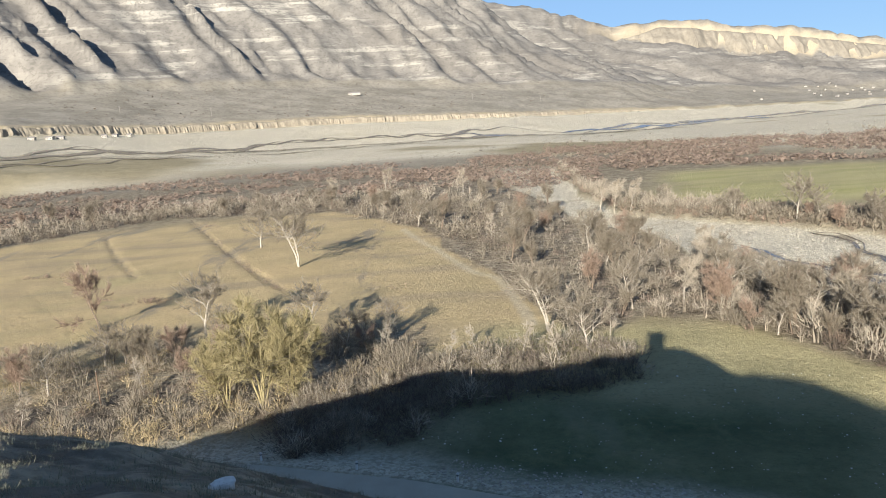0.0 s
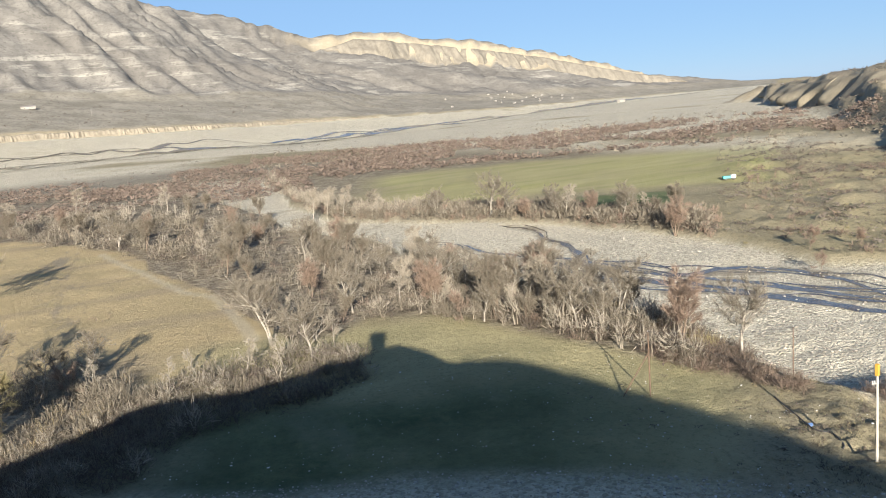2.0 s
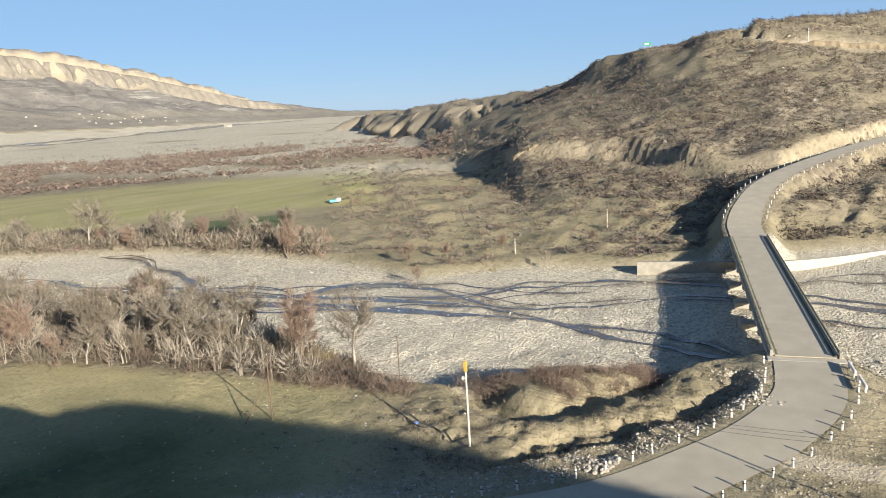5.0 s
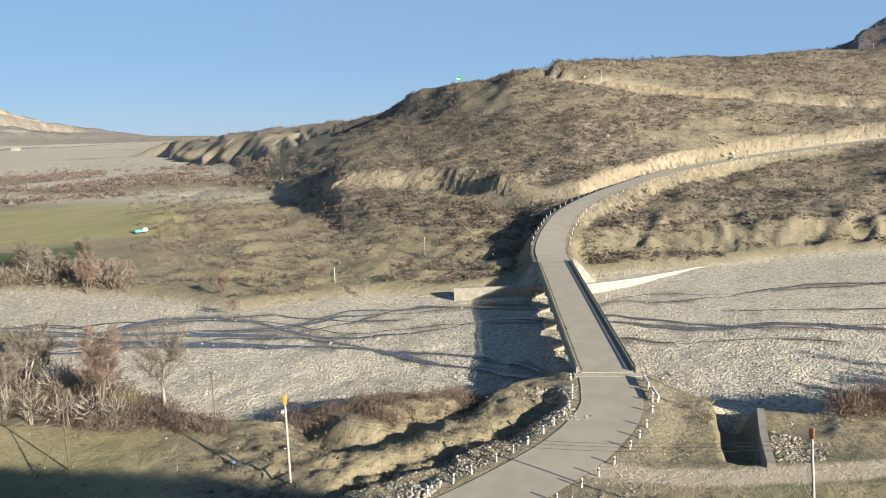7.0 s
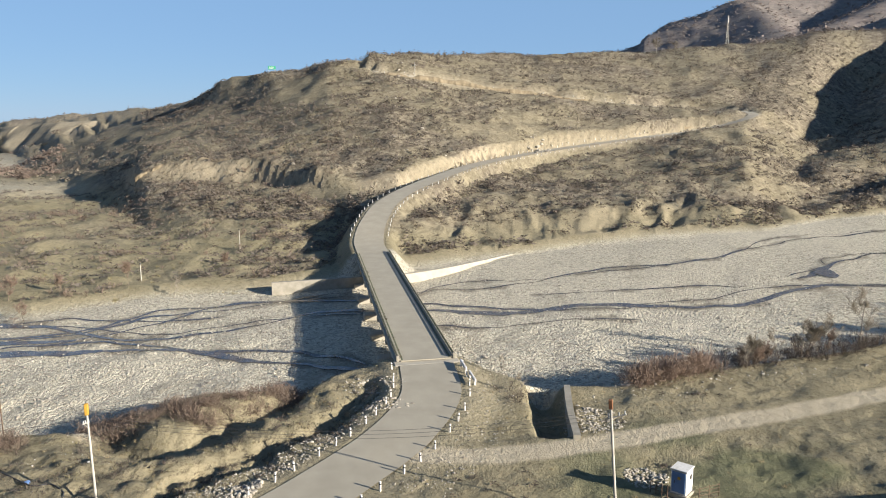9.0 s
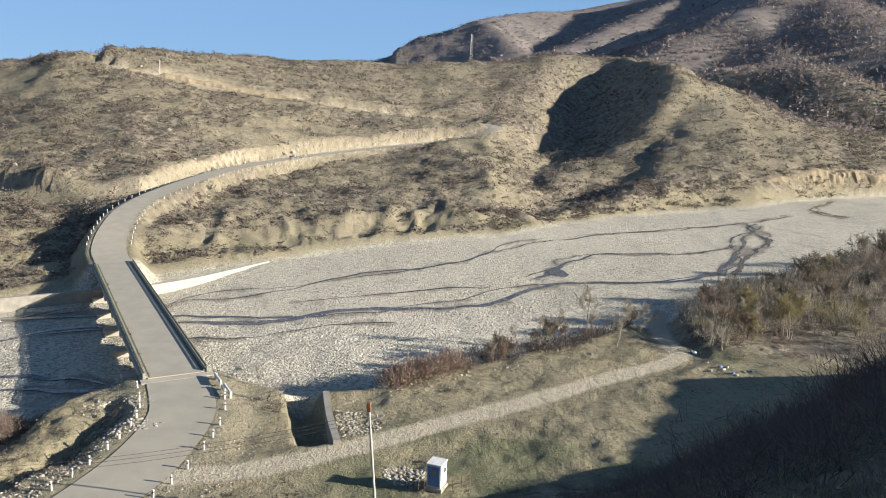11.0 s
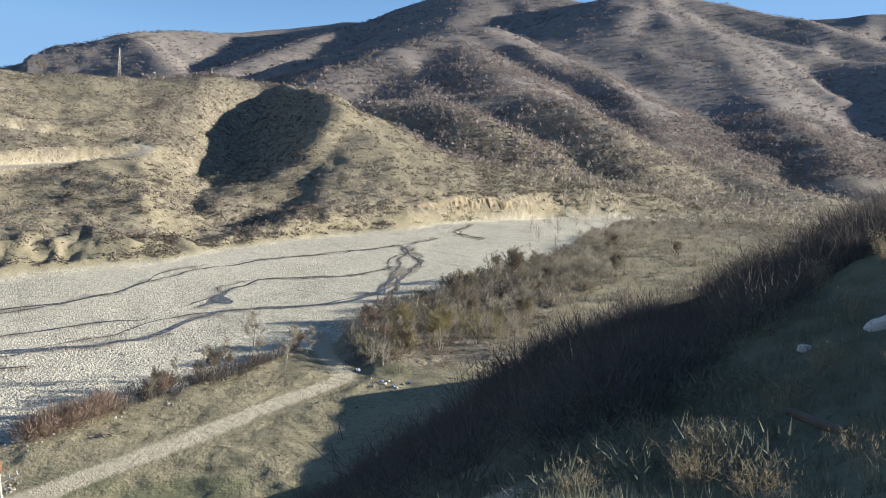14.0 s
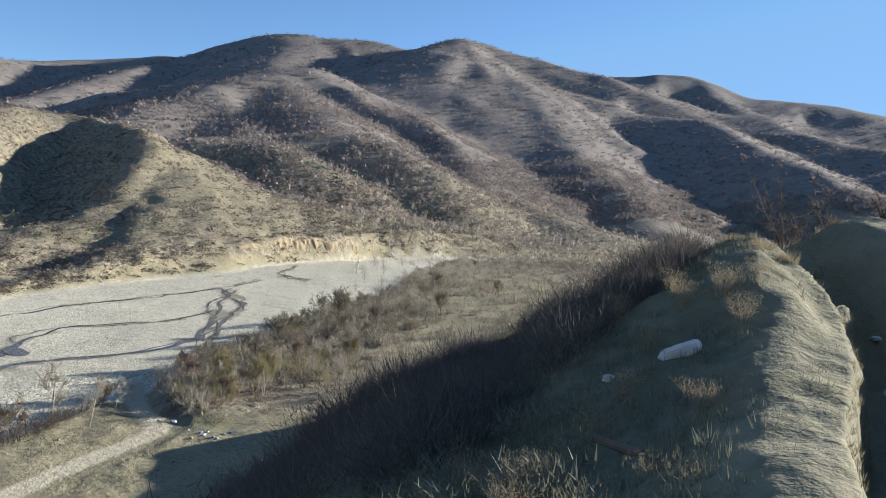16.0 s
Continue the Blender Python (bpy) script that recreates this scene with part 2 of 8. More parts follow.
H_BACK = landline([(40, 1500, -3), (45, 1450, -2), (55, 1100, -1.5), (62, 900, 0.5), (73, 900, 2.5), (92, 1100, 3.2), (105, 1000, 4.0), (113, 900, 3.0), (118.7, 800, 1.2), (127, 800, -1.0), (134, 900, -1.2), (142, 1200, -1.0), (150, 1300, -1), (180, 1500, -0.8)])
H_REAR = landline([(40, 1900, -3), (60, 1800, -2), (80, 1700, 1), (92, 1700, 2.4), (105, 1800, 2.4), (113, 1900, 1.6), (120, 2000, 0.8), (180, 2200, -0.2)])

# Mountain ridges beyond the hills: bearing, distance, angle of rise along each crest; how steep its flanks are
RIDGES = [
    ([(86, 2600, 2.4), (89.8, 2700, 4.1), (91.9, 2750, 4.3), (94.5, 2750, 5.9), (97.4, 2700, 6.4), (99, 2600, 7.25), (101.8, 2800, 7.9), (105.7, 3000, 8.2), (109.4, 3100, 8.8), (113.8, 3100, 9.7), (115.6, 3100, 9.8),
      (118, 3050, 10.9), (121.9, 3000, 12.2), (125.2, 3000, 12.25), (128.5, 3000, 12.4), (131.7, 2950, 11.9), (133.6, 2900, 12.3), (135.3, 2850, 13.0), (136.6, 2860, 12.3), (138.7, 2900, 11.5), (141.7, 2950, 10.7)], 0.4),
    ([(140, 3350, 10.4), (141.7, 3300, 10.65), (147, 3300, 11), (151.6, 3300, 11.1), (155.7, 3200, 9.8), (160.7, 3150, 9.2), (164.4, 3100, 8.5), (172, 3000, 7)], 0.3),
    ([(99, 2600, 7.25), (100, 2400, 6.7), (101.3, 2200, 5.9), (103.1, 2000, 4.7)], 0.4),
    ([(118, 3050, 10.9), (113.9, 2700, 9.2), (111.4, 2450, 8.2), (108.2, 2200, 6.9), (105, 2000, 5.4), (102, 1850, 4.3)], 0.34),
    ([(121.9, 3000, 12.2), (122.3, 2700, 11.0), (121.5, 2400, 9.4), (120, 2150, 7.6)], 0.36),
    ([(128.5, 3000, 12.4), (127.2, 2700, 11.2), (125.6, 2400, 9.8), (125, 2150, 8.4)], 0.36),
    ([(109.2, 1120, 4.1), (111.5, 1200, 5.4), (114, 1300, 6.6), (117.4, 1420, 8.1), (120.1, 1520, 9.1), (122.1, 1600, 9.75), (124.6, 1650, 10.0), (126.3, 1680, 9.5), (128, 1720, 8.6), (131, 1800, 7.4)], 0.4),
    ([(122.5, 1600, 9.7), (123.2, 1450, 8.5), (124.3, 1300, 7.2), (125.8, 1150, 5.7), (127, 1050, 4.2)], 0.3),
    ([(118, 1420, 7.9), (119, 1280, 6.4), (120, 1150, 5.1), (120.4, 1050, 4.0)], 0.32),
    ([(115, 950, 3.9), (118.3, 880, 4.2), (120.4, 850, 4.4), (122.5, 800, 4.0), (126.8, 720, 2.4), (129.4, 690, 1.0), (132.3, 660, -0.4), (134.5, 640, -1.2)], 0.42),
    ([(121, 1080, 4.3), (124.9, 1020, 5.6), (127.4, 1000, 5.5), (129.8, 950, 5.1), (131.9, 900, 4.0), (134.1, 820, 2.1), (136, 770, 0.6), (138, 720, -0.9)], 0.38),
    ([(135.3, 2850, 13), (132.6, 2500, 11.3), (130.4, 2100, 9.2), (130.8, 1800, 7.8), (132.1, 1600, 6.9), (134.6, 1350, 5.2), (136.7, 1150, 3.3), (138.7, 1020, 2.1), (142.4, 920, 0.8), (146, 860, -0.4)], 0.27),
    ([(135.3, 2850, 13), (138.8, 2400, 10.7), (141.5, 2000, 8.4), (143.3, 1700, 6.5), (145.1, 1450, 4.6), (147.7, 1250, 2.7), (150.3, 1100, 0.8), (153, 1000, -0.6)], 0.3),
    ([(138.8, 2400, 10.7), (137.4, 2050, 8.0), (137.8, 1750, 6.0), (139.3, 1500, 4.2), (141.5, 1300, 2.4)], 0.28),
    ([(141.7, 2950, 10.5), (145.2, 2600, 9.1), (148.1, 2400, 8.4), (153.2, 2200, 8.1), (156.3, 1950, 6.7), (159.7, 1700, 5.2), (163, 1500, 3.6), (168, 1300, 1.6)], 0.3),
    ([(152, 3300, 11), (156, 2750, 8.6), (161, 2350, 7.0), (168, 2100, 6)], 0.3),
    # the near spur with the shaded hollow beside it
    ([(112.4, 690, 4.7), (112.5, 610, 4.0), (111.7, 520, 2.3), (110.2, 445, 0.3), (108.8, 395, -1.2), (107.2, 355, -3.0)], 0.55),
]


H_SCARP = (H_SCARP[0], np.where((H_SCARP[0] > 56) & (H_SCARP[0] < 101), np.minimum(H_SCARP[1], np.interp(H_SCARP[0], H_ROAD[0], H_ROAD[1]) + 4.5), H_SCARP[1]), H_SCARP[2])
H_CUT = (H_CUT[0], np.where((H_CUT[0] > 73) & (H_CUT[0] < 96), np.interp(H_CUT[0], H_UPPER[0], H_UPPER[1]) + 5, H_CUT[1]), H_CUT[2])


def chain(az, r, lines, r0, z0, end_z):
    """Height at bearing and distance, from one landform line to the next."""
    z = np.full(np.broadcast(az, r).shape, float(z0))
    ra, za = np.full(z.shape, float(r0)), np.full(z.shape, float(z0))
    for k, line in enumerate(lines + [None]):
        if line is None:
            rb, zb = np.full(z.shape, 5200.0), np.full(z.shape, float(end_z))
        else:
            rb = np.broadcast_to(np.interp(az, line[0], line[1]), z.shape)
            zb = np.broadcast_to(np.interp(az, line[0], line[2]), z.shape)
        rb = np.maximum(rb, ra + 0.5)
        t = np.clip((r - ra) / (rb - ra), 0, 1)
        on = r >= ra
        z = np.where(on, za + (zb - za) * t, z)
        ra, za = rb, zb
    return z


def line_r(az, line):
    return np.interp(az, line[0], line[1])


# eroded faces: bearing, distance, angle of rise at the foot and at the rim
BLUFF = [(119.8, 392, -3.4, -3.1), (121, 402, -3.35, -2.75), (122.4, 413, -3.2, -2.35), (123.3, 423, -3.05, -2.2), (124.2, 432, -2.95, -2.6), (125.3, 442, -2.9, -2.25), (126.4, 451, -2.8, -2.35), (127.4, 462, -2.75, -2.1), (128.4, 472, -2.7, -2.5)]


def spurs(x, y):
    """Height of the ridges with their flanks, which side spurs and gullies break up."""
    top = np.full(x.shape, -200.0)
    wx, wy = x + 22 * fbm(x / 240, y / 240, 3, 301), y + 22 * fbm(x / 240, y / 240, 3, 302)
    for k, (points, steep) in enumerate(RIDGES):
        line = smooth_line([spot(a, r, r * math.tan(radians(e))) for a, r, e in points], 5 * len(points))
        span = float(np.sum(np.linalg.norm(np.diff(line[:, :2], axis=0), axis=1)))
        d, h, al = near_line(wx, wy, line)
        near = k == len(RIDGES) - 1
        round_top = 10 if near else 26
        wide = 55 if near else 150
        rib = ridged(al * span / wide + 0.5 * fbm(x / 200, y / 200, 2, 303 + k), d / 1300, 2, 320 + k)
        rib2 = ridged(al * span / (wide * 0.37) + d / 700, d / 500, 2, 350 + k)
        z = h - steep * (np.sqrt(d * d + round_top ** 2) - round_top) + ((0.3 if near else 0.15) * (rib - 0.6) + 0.06 * (rib2 - 0.6)) * np.minimum(d, 260)
        both = np.maximum(top, z)
        top = both + 3.0 * np.exp(-np.abs(top - z) / 9.0)
    return top


ROAD = smooth_line([(*spot(-48, 92)[:2], 2.4), (*spot(-25, 75)[:2], 2.2), (*spot(-9, 63.5)[:2], 2.1), (*spot(2, 57.5)[:2], 2.0), (*spot(30, 52.5)[:2], 2.0), (*spot(52, 53)[:2], 2.0), (*spot(63, 57)[:2], 2.0),
                    (*spot(70, 64)[:2], 2.0), (*spot(75, 73)[:2], 2.0), (*spot(77.3, 83)[:2], 2.1), (*spot(77, 94)[:2], 2.2)], 120)
BRIDGE_A, BRIDGE_B = spot(76.95, 95, 2.3), spot(73.0, 169, 2.8)
ROAD_UP = smooth_line([tuple(BRIDGE_B), (*spot(72.7, 183)[:2], 3.6), (*spot(73.2, 201)[:2], 6.0), (*spot(74.4, 222)[:2], 8.6), (*spot(77, 247)[:2], 11.4), (*spot(81.3, 292)[:2], 14.6),
                       (*spot(86.5, 340)[:2], 17.2), (*spot(92.5, 386)[:2], 20.6), (*spot(97.2, 424)[:2], 24.0), (*spot(100.2, 446)[:2], 30.0), (*spot(99.8, 468)[:2], 33.0), (*spot(96.5, 482)[:2], 33.8),
                       (*spot(90, 462)[:2], 39.0), (*spot(84, 449)[:2], 44.2), (*spot(78, 447)[:2], 51.2), (*spot(74.2, 450)[:2], 56.4), (*spot(72, 462)[:2], 60)], 260)
TRACK = smooth_line([(*spot(76, 68)[:2], 1.9), (*spot(82, 68)[:2], 1.8), (*spot(89, 71)[:2], 1.8), (*spot(97, 78)[:2], 1.7), (*spot(103, 85)[:2], 1.7), (*spot(109, 96)[:2], 1.6), (*spot(113.6, 106)[:2], 1.6),
                     (*spot(114.9, 112)[:2], 1.6), (*spot(113.8, 122)[:2], 1.1), (*spot(113.2, 136)[:2], -0.2), (*spot(113.3, 150)[:2], -0.5)], 100)

DITCH = smooth_line([spot(-18.2, 330), spot(-16.9, 255), spot(-15.1, 204), spot(-13.6, 177), spot(-12.4, 162)], 40)
RUNNEL = smooth_line([spot(-22.4, 328), spot(-23.9, 307), spot(-23.7, 257), spot(-22.5, 201)], 30)
FOOTPATH = smooth_line([spot(-2.9, 238), spot(-1, 202), spot(1.9, 164), spot(4, 154), spot(5.6, 130), spot(6.4, 116)], 30)


def land(az, r):
    """Height of the ground, and the masks for its cover."""
    x, y = r * np.sin(np.radians(az)), r * np.cos(np.radians(az))
    wob = az + 0.5 * fbm(x / 40, y / 40, 3, 5) * step(60, 110, r) * step(9, 40, np.abs(az - 74.5))
    valley = chain(wob, r, [FOOT, BANK, BED, FAR, (FAR[0], FAR[1] + 4, FAR[2] + np.where(FAR[0] < 8, 0.3, 1.8)), FIELD, RIVER, LOW, TERRACE, TOE, MASSIF, SADDLE, CLIFF, RANGE], 2.0, -33, -60)
    slopes = [H_FOOT, H_LOW, H_ROAD, H_SCARP, H_UPPER, H_CUT, H_CREST, H_BACK, H_REAR]
    hills = chain(wob, r, slopes, 2.0, -60, -60)
    even = sum(w * chain(wob + s, r, slopes, 2.0, -60, -60) for s, w in ((-3, 0.13), (-1.5, 0.22), (0, 0.3), (1.5, 0.22), (3, 0.13)))
    soft = np.maximum(step(850, 1300, r) * (az > 88), step(300, 380, r) * (1 - step(590, 680, r)) * step(45, 48, az) * (1 - step(56, 59, az)))
    hills = hills * (1 - soft) + even * soft
    high_land = (az > 84) & (az < 178) & (r > 330)
    hills[high_land] = np.maximum(hills[high_land], spurs(x[high_land], y[high_land]))
    hills = np.where((az < 40.5) | (az > 175), -80, hills)
    knoll = chain(az, r, [CAP, INNER, BROW, DIP, SKIRT, FOOT, (FOOT[0], FOOT[1] + 60, FOOT[2] - 12)], 2.2, -1.65, -90)
    z = np.maximum(valley, hills)
    # rolling relief, by distance and steepness
    high = step(-34, 120, z)
    hill_on = (hills > valley) * step(0.2, 6, hills - valley)
    z = z + hill_on * (fbm(x / 38, y / 38, 4, 11) * 3.2 * step(160, 420, r) + fbm(x / 9, y / 9, 3, 12) * 1.3 * (1 - 0.7 * np.exp(-((r - line_r(az, H_SCARP)) / 14) ** 2)))
    rib = (az > 43) & (az < 60) & (r > 640) & (r < 1400)
    z = z + rib * step(2, 12, hills - valley) * step(44.5, 46, az) * (1 - step(56, 59, az)) * (ridged((az - 44) * 1.25 + r / 210, r / 700, 2, 27) - 0.9) * 8 * (1 - step(-70, -8, r - line_r(az, H_CREST)))
    # gully with a spur beside it
    gl = smooth_line([spot(102.6, 262), spot(104, 300), spot(106.2, 350), spot(107.9, 410), spot(108.6, 500), spot(108.2, 600), spot(107.4, 720)], 40)
    near = (r > 230) & (r < 800) & (az > 94) & (az < 124)
    d, _, al = near_line(x[near], y[near], gl)
    z[near] -= (6.5 + 8 * step(0.2, 0.6, al) * (1 - step(0.85, 1, al))) * step(0.0, 0.12, al) * np.exp(-(d / (9 + 32 * al)) ** 2)
    rough = step(40, 46, az) * (1 - step(108, 114, az)) * step(4, 12, r - line_r(az, FAR)) * (1 - step(-40, 10, r - np.maximum(line_r(az, H_ROAD), 330))) * (r < 480)
    z = z + rough * (fbm(x / 16, y / 16, 3, 81) * 1.3 + (ridged(x / 22, y / 22, 3, 82) - 0.5) * 2.2 + fbm(x / 5, y / 5, 2, 83) * 0.5)
    toe = step(76, 80, az) * (1 - step(128, 134, az)) * step(0, 10, r - line_r(az, H_FOOT)) * (1 - step(-4, 30, r - line_r(az, H_LOW)))
    z = z + toe * (ridged(az / 1.5 + fbm(x / 20, y / 20, 2, 84), r / 25, 3, 85) - 0.5) * 2.6
    mount = step(750, 1200, r) * (hills > valley)
    z = z + mount * (fbm(x / 70, y / 70, 4, 22) * 5 + fbm(x / 26, y / 26, 2, 26) * 2.5)
    # eroded flanks of the range beyond the main river
    toe_r, mas_r = line_r(az, TOE), line_r(az, MASSIF)
    rise = step(-5, 80, valley - np.interp(az, TOE[0], TOE[2])) * (r > toe_r) * (az < 50)
    run = az * 47.0
    run = run + 0.55 * (r - toe_r)
    gul = ridged(run / 210 + 0.5 * fbm(x / 260, y / 260, 3, 33), r / 1100.0, 3, 31)
    z = z + rise * ((gul - 0.55) * 66 + (ridged(run / 74 + 0.4 * fbm(x / 90, y / 90, 2, 34), r / 620, 3, 35) - 0.5) * 40 + fbm(x / 45, y / 45, 3, 36) * 5) * (1 - 0.6 * step(-250, 0, r - line_r(az, RANGE)))
    face = step(-0.2, 0.2, (r - line_r(az, CLIFF)) / 150) * (1 - step(-60, 0, r - line_r(az, RANGE))) * (az > 8) * (az < 42)
    z = z + face * (ridged(az * 70 / 26.0, r / 700, 3, 38) - 0.6) * 42
    # flat land: small unevenness
    flat = (1 - hill_on) * (r < 1400)
    z = z + flat * (fbm(x / 2.6, y / 2.6, 3, 43) * 0.22 * (r < 135) * step(34, 46, az) + fbm(x / 14, y / 14, 4, 41) * 0.35 + fbm(x / 60, y / 60, 2, 42) * 0.4)
    terr_cliff = step(-12, 0, r - line_r(az, LOW)) * (1 - step(0, 30, r - line_r(az, TERRACE)))
    # banks and bed
    bank_r, far_r = line_r(wob, BANK), line_r(wob, FAR)
    bed = step(0, 4, r - bank_r) * (1 - step(-2, 3, r - far_r)) * step(2, 9, az) * (1 - step(139, 146, az))
    z = z + bed * (fbm(x / 11, y / 11, 3, 51) * 0.28 - 0.1)
    for q, fade_r in ((BLUFF, 40),):
        q = np.array(q)
        rc, hi = np.interp(az, q[:, 0], q[:, 1]), np.interp(az, q[:, 0], q[:, 3])
        inside = step(q[0, 0], q[0, 0] + 1.2, az) * (1 - step(q[-1, 0] - 1.2, q[-1, 0], az))
        bench = rc * np.tan(np.radians(hi)) * 1.05 - 2.0 - 0.1 * (r - rc) + 0.8 * fbm(x / 7, y / 7, 2, 92)
        w = inside * step(1.0, 3.5, r - rc) * (1 - step(fade_r * 0.5, fade_r, r - rc))
        z = np.where(w > 0, z + w * np.maximum(bench - z, 0), z)
    # the knoll underfoot
    kn = knoll + (fbm(x / 7, y / 7, 4, 61) * 0.7 + fbm(x / 1.6, y / 1.6, 3, 62) * 0.16) * step(3, 16, r) + fbm(x / 0.55, y / 0.55, 2, 65) * 0.05 * (r < 40)
    on_knoll = step(-0.4, 0.4, kn - z)
    # a bank with a worn crest beside the carrier, and a trench behind it
    crest = smooth_line([spot(176, 2.6, -1.66), spot(167, 4.6, -1.72), spot(164.3, 6, -1.75), spot(162.6, 8.2, -1.72), spot(163, 11, -1.5), spot(162.2, 14, -1.15), spot(160.2, 17, -0.55), spot(157.3, 19.5, -0.1)], 40)
    m = (r > 2.4) & (r < 24) & (az > 126)
    d, h, _ = near_line(x[m], y[m], crest)
    d = np.maximum(d + 0.32 * fbm(x[m] / 0.9, y[m] / 0.9, 3, 63) * step(0.02, 0.3, d), 0)
    edge = np.interp(r[m], [2.6, 4.6, 6, 8.2, 11, 14, 17, 19.5, 24], [176, 167, 164.3, 162.6, 163, 162.2, 160.2, 157.3, 150])
    right = az[m] > edge
    lip = h - 0.04 + 0.07 * fbm(x[m] / 0.45, y[m] / 0.45, 3, 67)
    drop = lip - 1.9 * step(0.0, 0.45, d) + 1.9 * np.maximum(d - 1.5, 0)
    drop = np.minimum(drop, h + 0.45 + 0.25 * fbm(x[m] / 2, y[m] / 2, 3, 64))
    drop = drop + 0.1 * fbm(x[m] / 0.5, y[m] / 0.5, 3, 66) * step(0.1, 0.7, d)
    fade = (1 - step(17, 22, r[m]))
    w = np.exp(-(d / 0.85) ** 2) * fade
    low = kn[m] - 0.36 * step(0.3, 1.9, d) * (1 - step(10, 16, r[m])) * step(127, 143, az[m])
    left = low * (1 - w) + (h - 0.04 + 0.07 * fbm(x[m] / 0.45, y[m] / 0.45, 3, 67)) * w
    kn[m] = np.where(right, drop * fade + kn[m] * (1 - fade), left)
    z = np.where(kn > z - 0.4, np.maximum(kn, z), z)
    # erosion ditches on the terrace above the river
    ditch = smooth_line([spot(55.6, 66), spot(59.6, 69), spot(64.1, 72), spot(66.7, 75), spot(70.6, 81.3), spot(73, 88)], 30)
    ditch_b = smooth_line([spot(53, 85), spot(56.4, 78), spot(60, 78.5), spot(62, 80.4), spot(65, 85), spot(67.4, 91), spot(69, 97)], 30)
    nr = (r < 130) & (az > 40) & (az < 125)
    pit = smooth_line([spot(86.0, 91), spot(86.4, 85), spot(87.1, 77), spot(87.5, 74.3)], 12)
    for dl, wide, deep in ((pit, 1.75, 3.0), (ditch, 1.2, 1.3), (ditch_b, 2.2, 2.2)):
        d, _, al = near_line(x[nr], y[nr], dl)
        z[nr] -= deep * np.exp(-((d + 2.2 * fbm(x[nr] / 4.5, y[nr] / 4.5, 3, 71) * (deep < 2.5)) / wide) ** (2 if deep < 2.5 else 4))
    lump = nr & (az < 77) & (r > 58) & (r < 104)
    z[lump] += (0.5 * fbm(x[lump] / 4.2, y[lump] / 4.2, 4, 73) + 0.5 * fbm(x[lump] / 1.6, y[lump] / 1.6, 3, 74)) * step(42, 52, az[lump]) * step(58, 64, r[lump]) * (1 - step(-4, 2, r[lump] - line_r(az[lump], BANK)))
    yard = nr & (az > 84) & (az < 122) & (r > 52)
    z[yard] += (0.3 * fbm(x[yard] / 5, y[yard] / 5, 3, 75) + 0.16 * fbm(x[yard] / 1.6, y[yard] / 1.6, 3, 76)) * step(84, 90, az[yard]) * (1 - step(-3, 1, r[yard] - line_r(az[yard], BANK)))
    for dl, wide, deep in ((DITCH, 1.0, 0.5), (RUNNEL, 0.8, 0.35)):
        m = (az > -32) & (az < -8) & (r > 140) & (r < 360)
        d, _, _ = near_line(x[m], y[m], dl)
        z[m] -= deep * np.exp(-(d / wide) ** 2)
    # roads lie level in the slope
    for line, wide, soft, lim in ((ROAD, 4.2, 4.0, 140), (ROAD_UP, 4.4, 3.0, 560), (TRACK, 2.0, 3.0, 160)):
        m = (r < lim) & (az > -60) & (az < 125)
        d, h, al = near_line(x[m], y[m], line)
        soft = soft + np.clip(0.9 * np.abs(h - EYE - z[m]) - 2, 0, 9) * (lim > 500) * (r[m] < 260)
        w = 1 - step(wide, wide + soft, d)
        z[m] = z[m] * (1 - w) + (h - EYE - 0.08) * w
    return z, dict(hill=hill_on, bed=bed, knoll=on_knoll * (knoll > -33), rise=rise, mount=mount * np.maximum(high, 0.4), cliff=terr_cliff)


AZ = np.concatenate([np.arange(-180, -37, 2.2), np.arange(-37, 170, 0.25), np.arange(170, 180, 2.0)])
RR = np.concatenate([np.geomspace(0.7, 4, 18), np.geomspace(4, 24, 150)[1:], np.geomspace(24, 60, 32)[1:], np.geomspace(60, 130, 105)[1:], np.geomspace(130, 500, 112)[1:], np.linspace(500, 1500, 66)[1:], np.linspace(1500, 3200, 78)[1:], np.linspace(3200, 4930, 40)[1:]])
GA, GR = np.meshgrid(AZ, RR, indexing="ij")
GZ, MASK = land(GA, GR)
even = GZ.copy()                # the far mountains: no steps between one bearing and the next
for _ in range(2):
    even[2:-2] = (even[:-4] + 2 * even[1:-3] + 3 * even[2:-2] + 2 * even[3:-1] + even[4:]) / 9
    even[:, 1:-1] = (even[:, :-2] + 2 * even[:, 1:-1] + even[:, 2:]) / 4
blend = step(720, 900, GR) * step(98, 102, GA) * (GA < 168)
GZ = GZ * (1 - blend) + even * blend
GZ = GZ + EYE


def ground_z(x, y):
    """Height of the ground sheet at a place."""
    a, r = math.degrees(math.atan2(x, y)), max(math.hypot(x, y), 0.71)
    i = min(max(int(np.searchsorted(AZ, a)) - 1, 0), len(AZ) - 2)
    j = min(max(int(np.searchsorted(RR, r)) - 1, 0), len(RR) - 2)
    u, v = (a - AZ[i]) / (AZ[i + 1] - AZ[i]), (r - RR[j]) / (RR[j + 1] - RR[j])
    return float((GZ[i, j] * (1 - u) + GZ[i + 1, j] * u) * (1 - v) + (GZ[i, j + 1] * (1 - u) + GZ[i + 1, j + 1] * u) * v)


def on_ground(az, r, lift=0.0):
    p = spot(az, r)
    p.z = ground_z(p.x, p.y) + lift
    return p


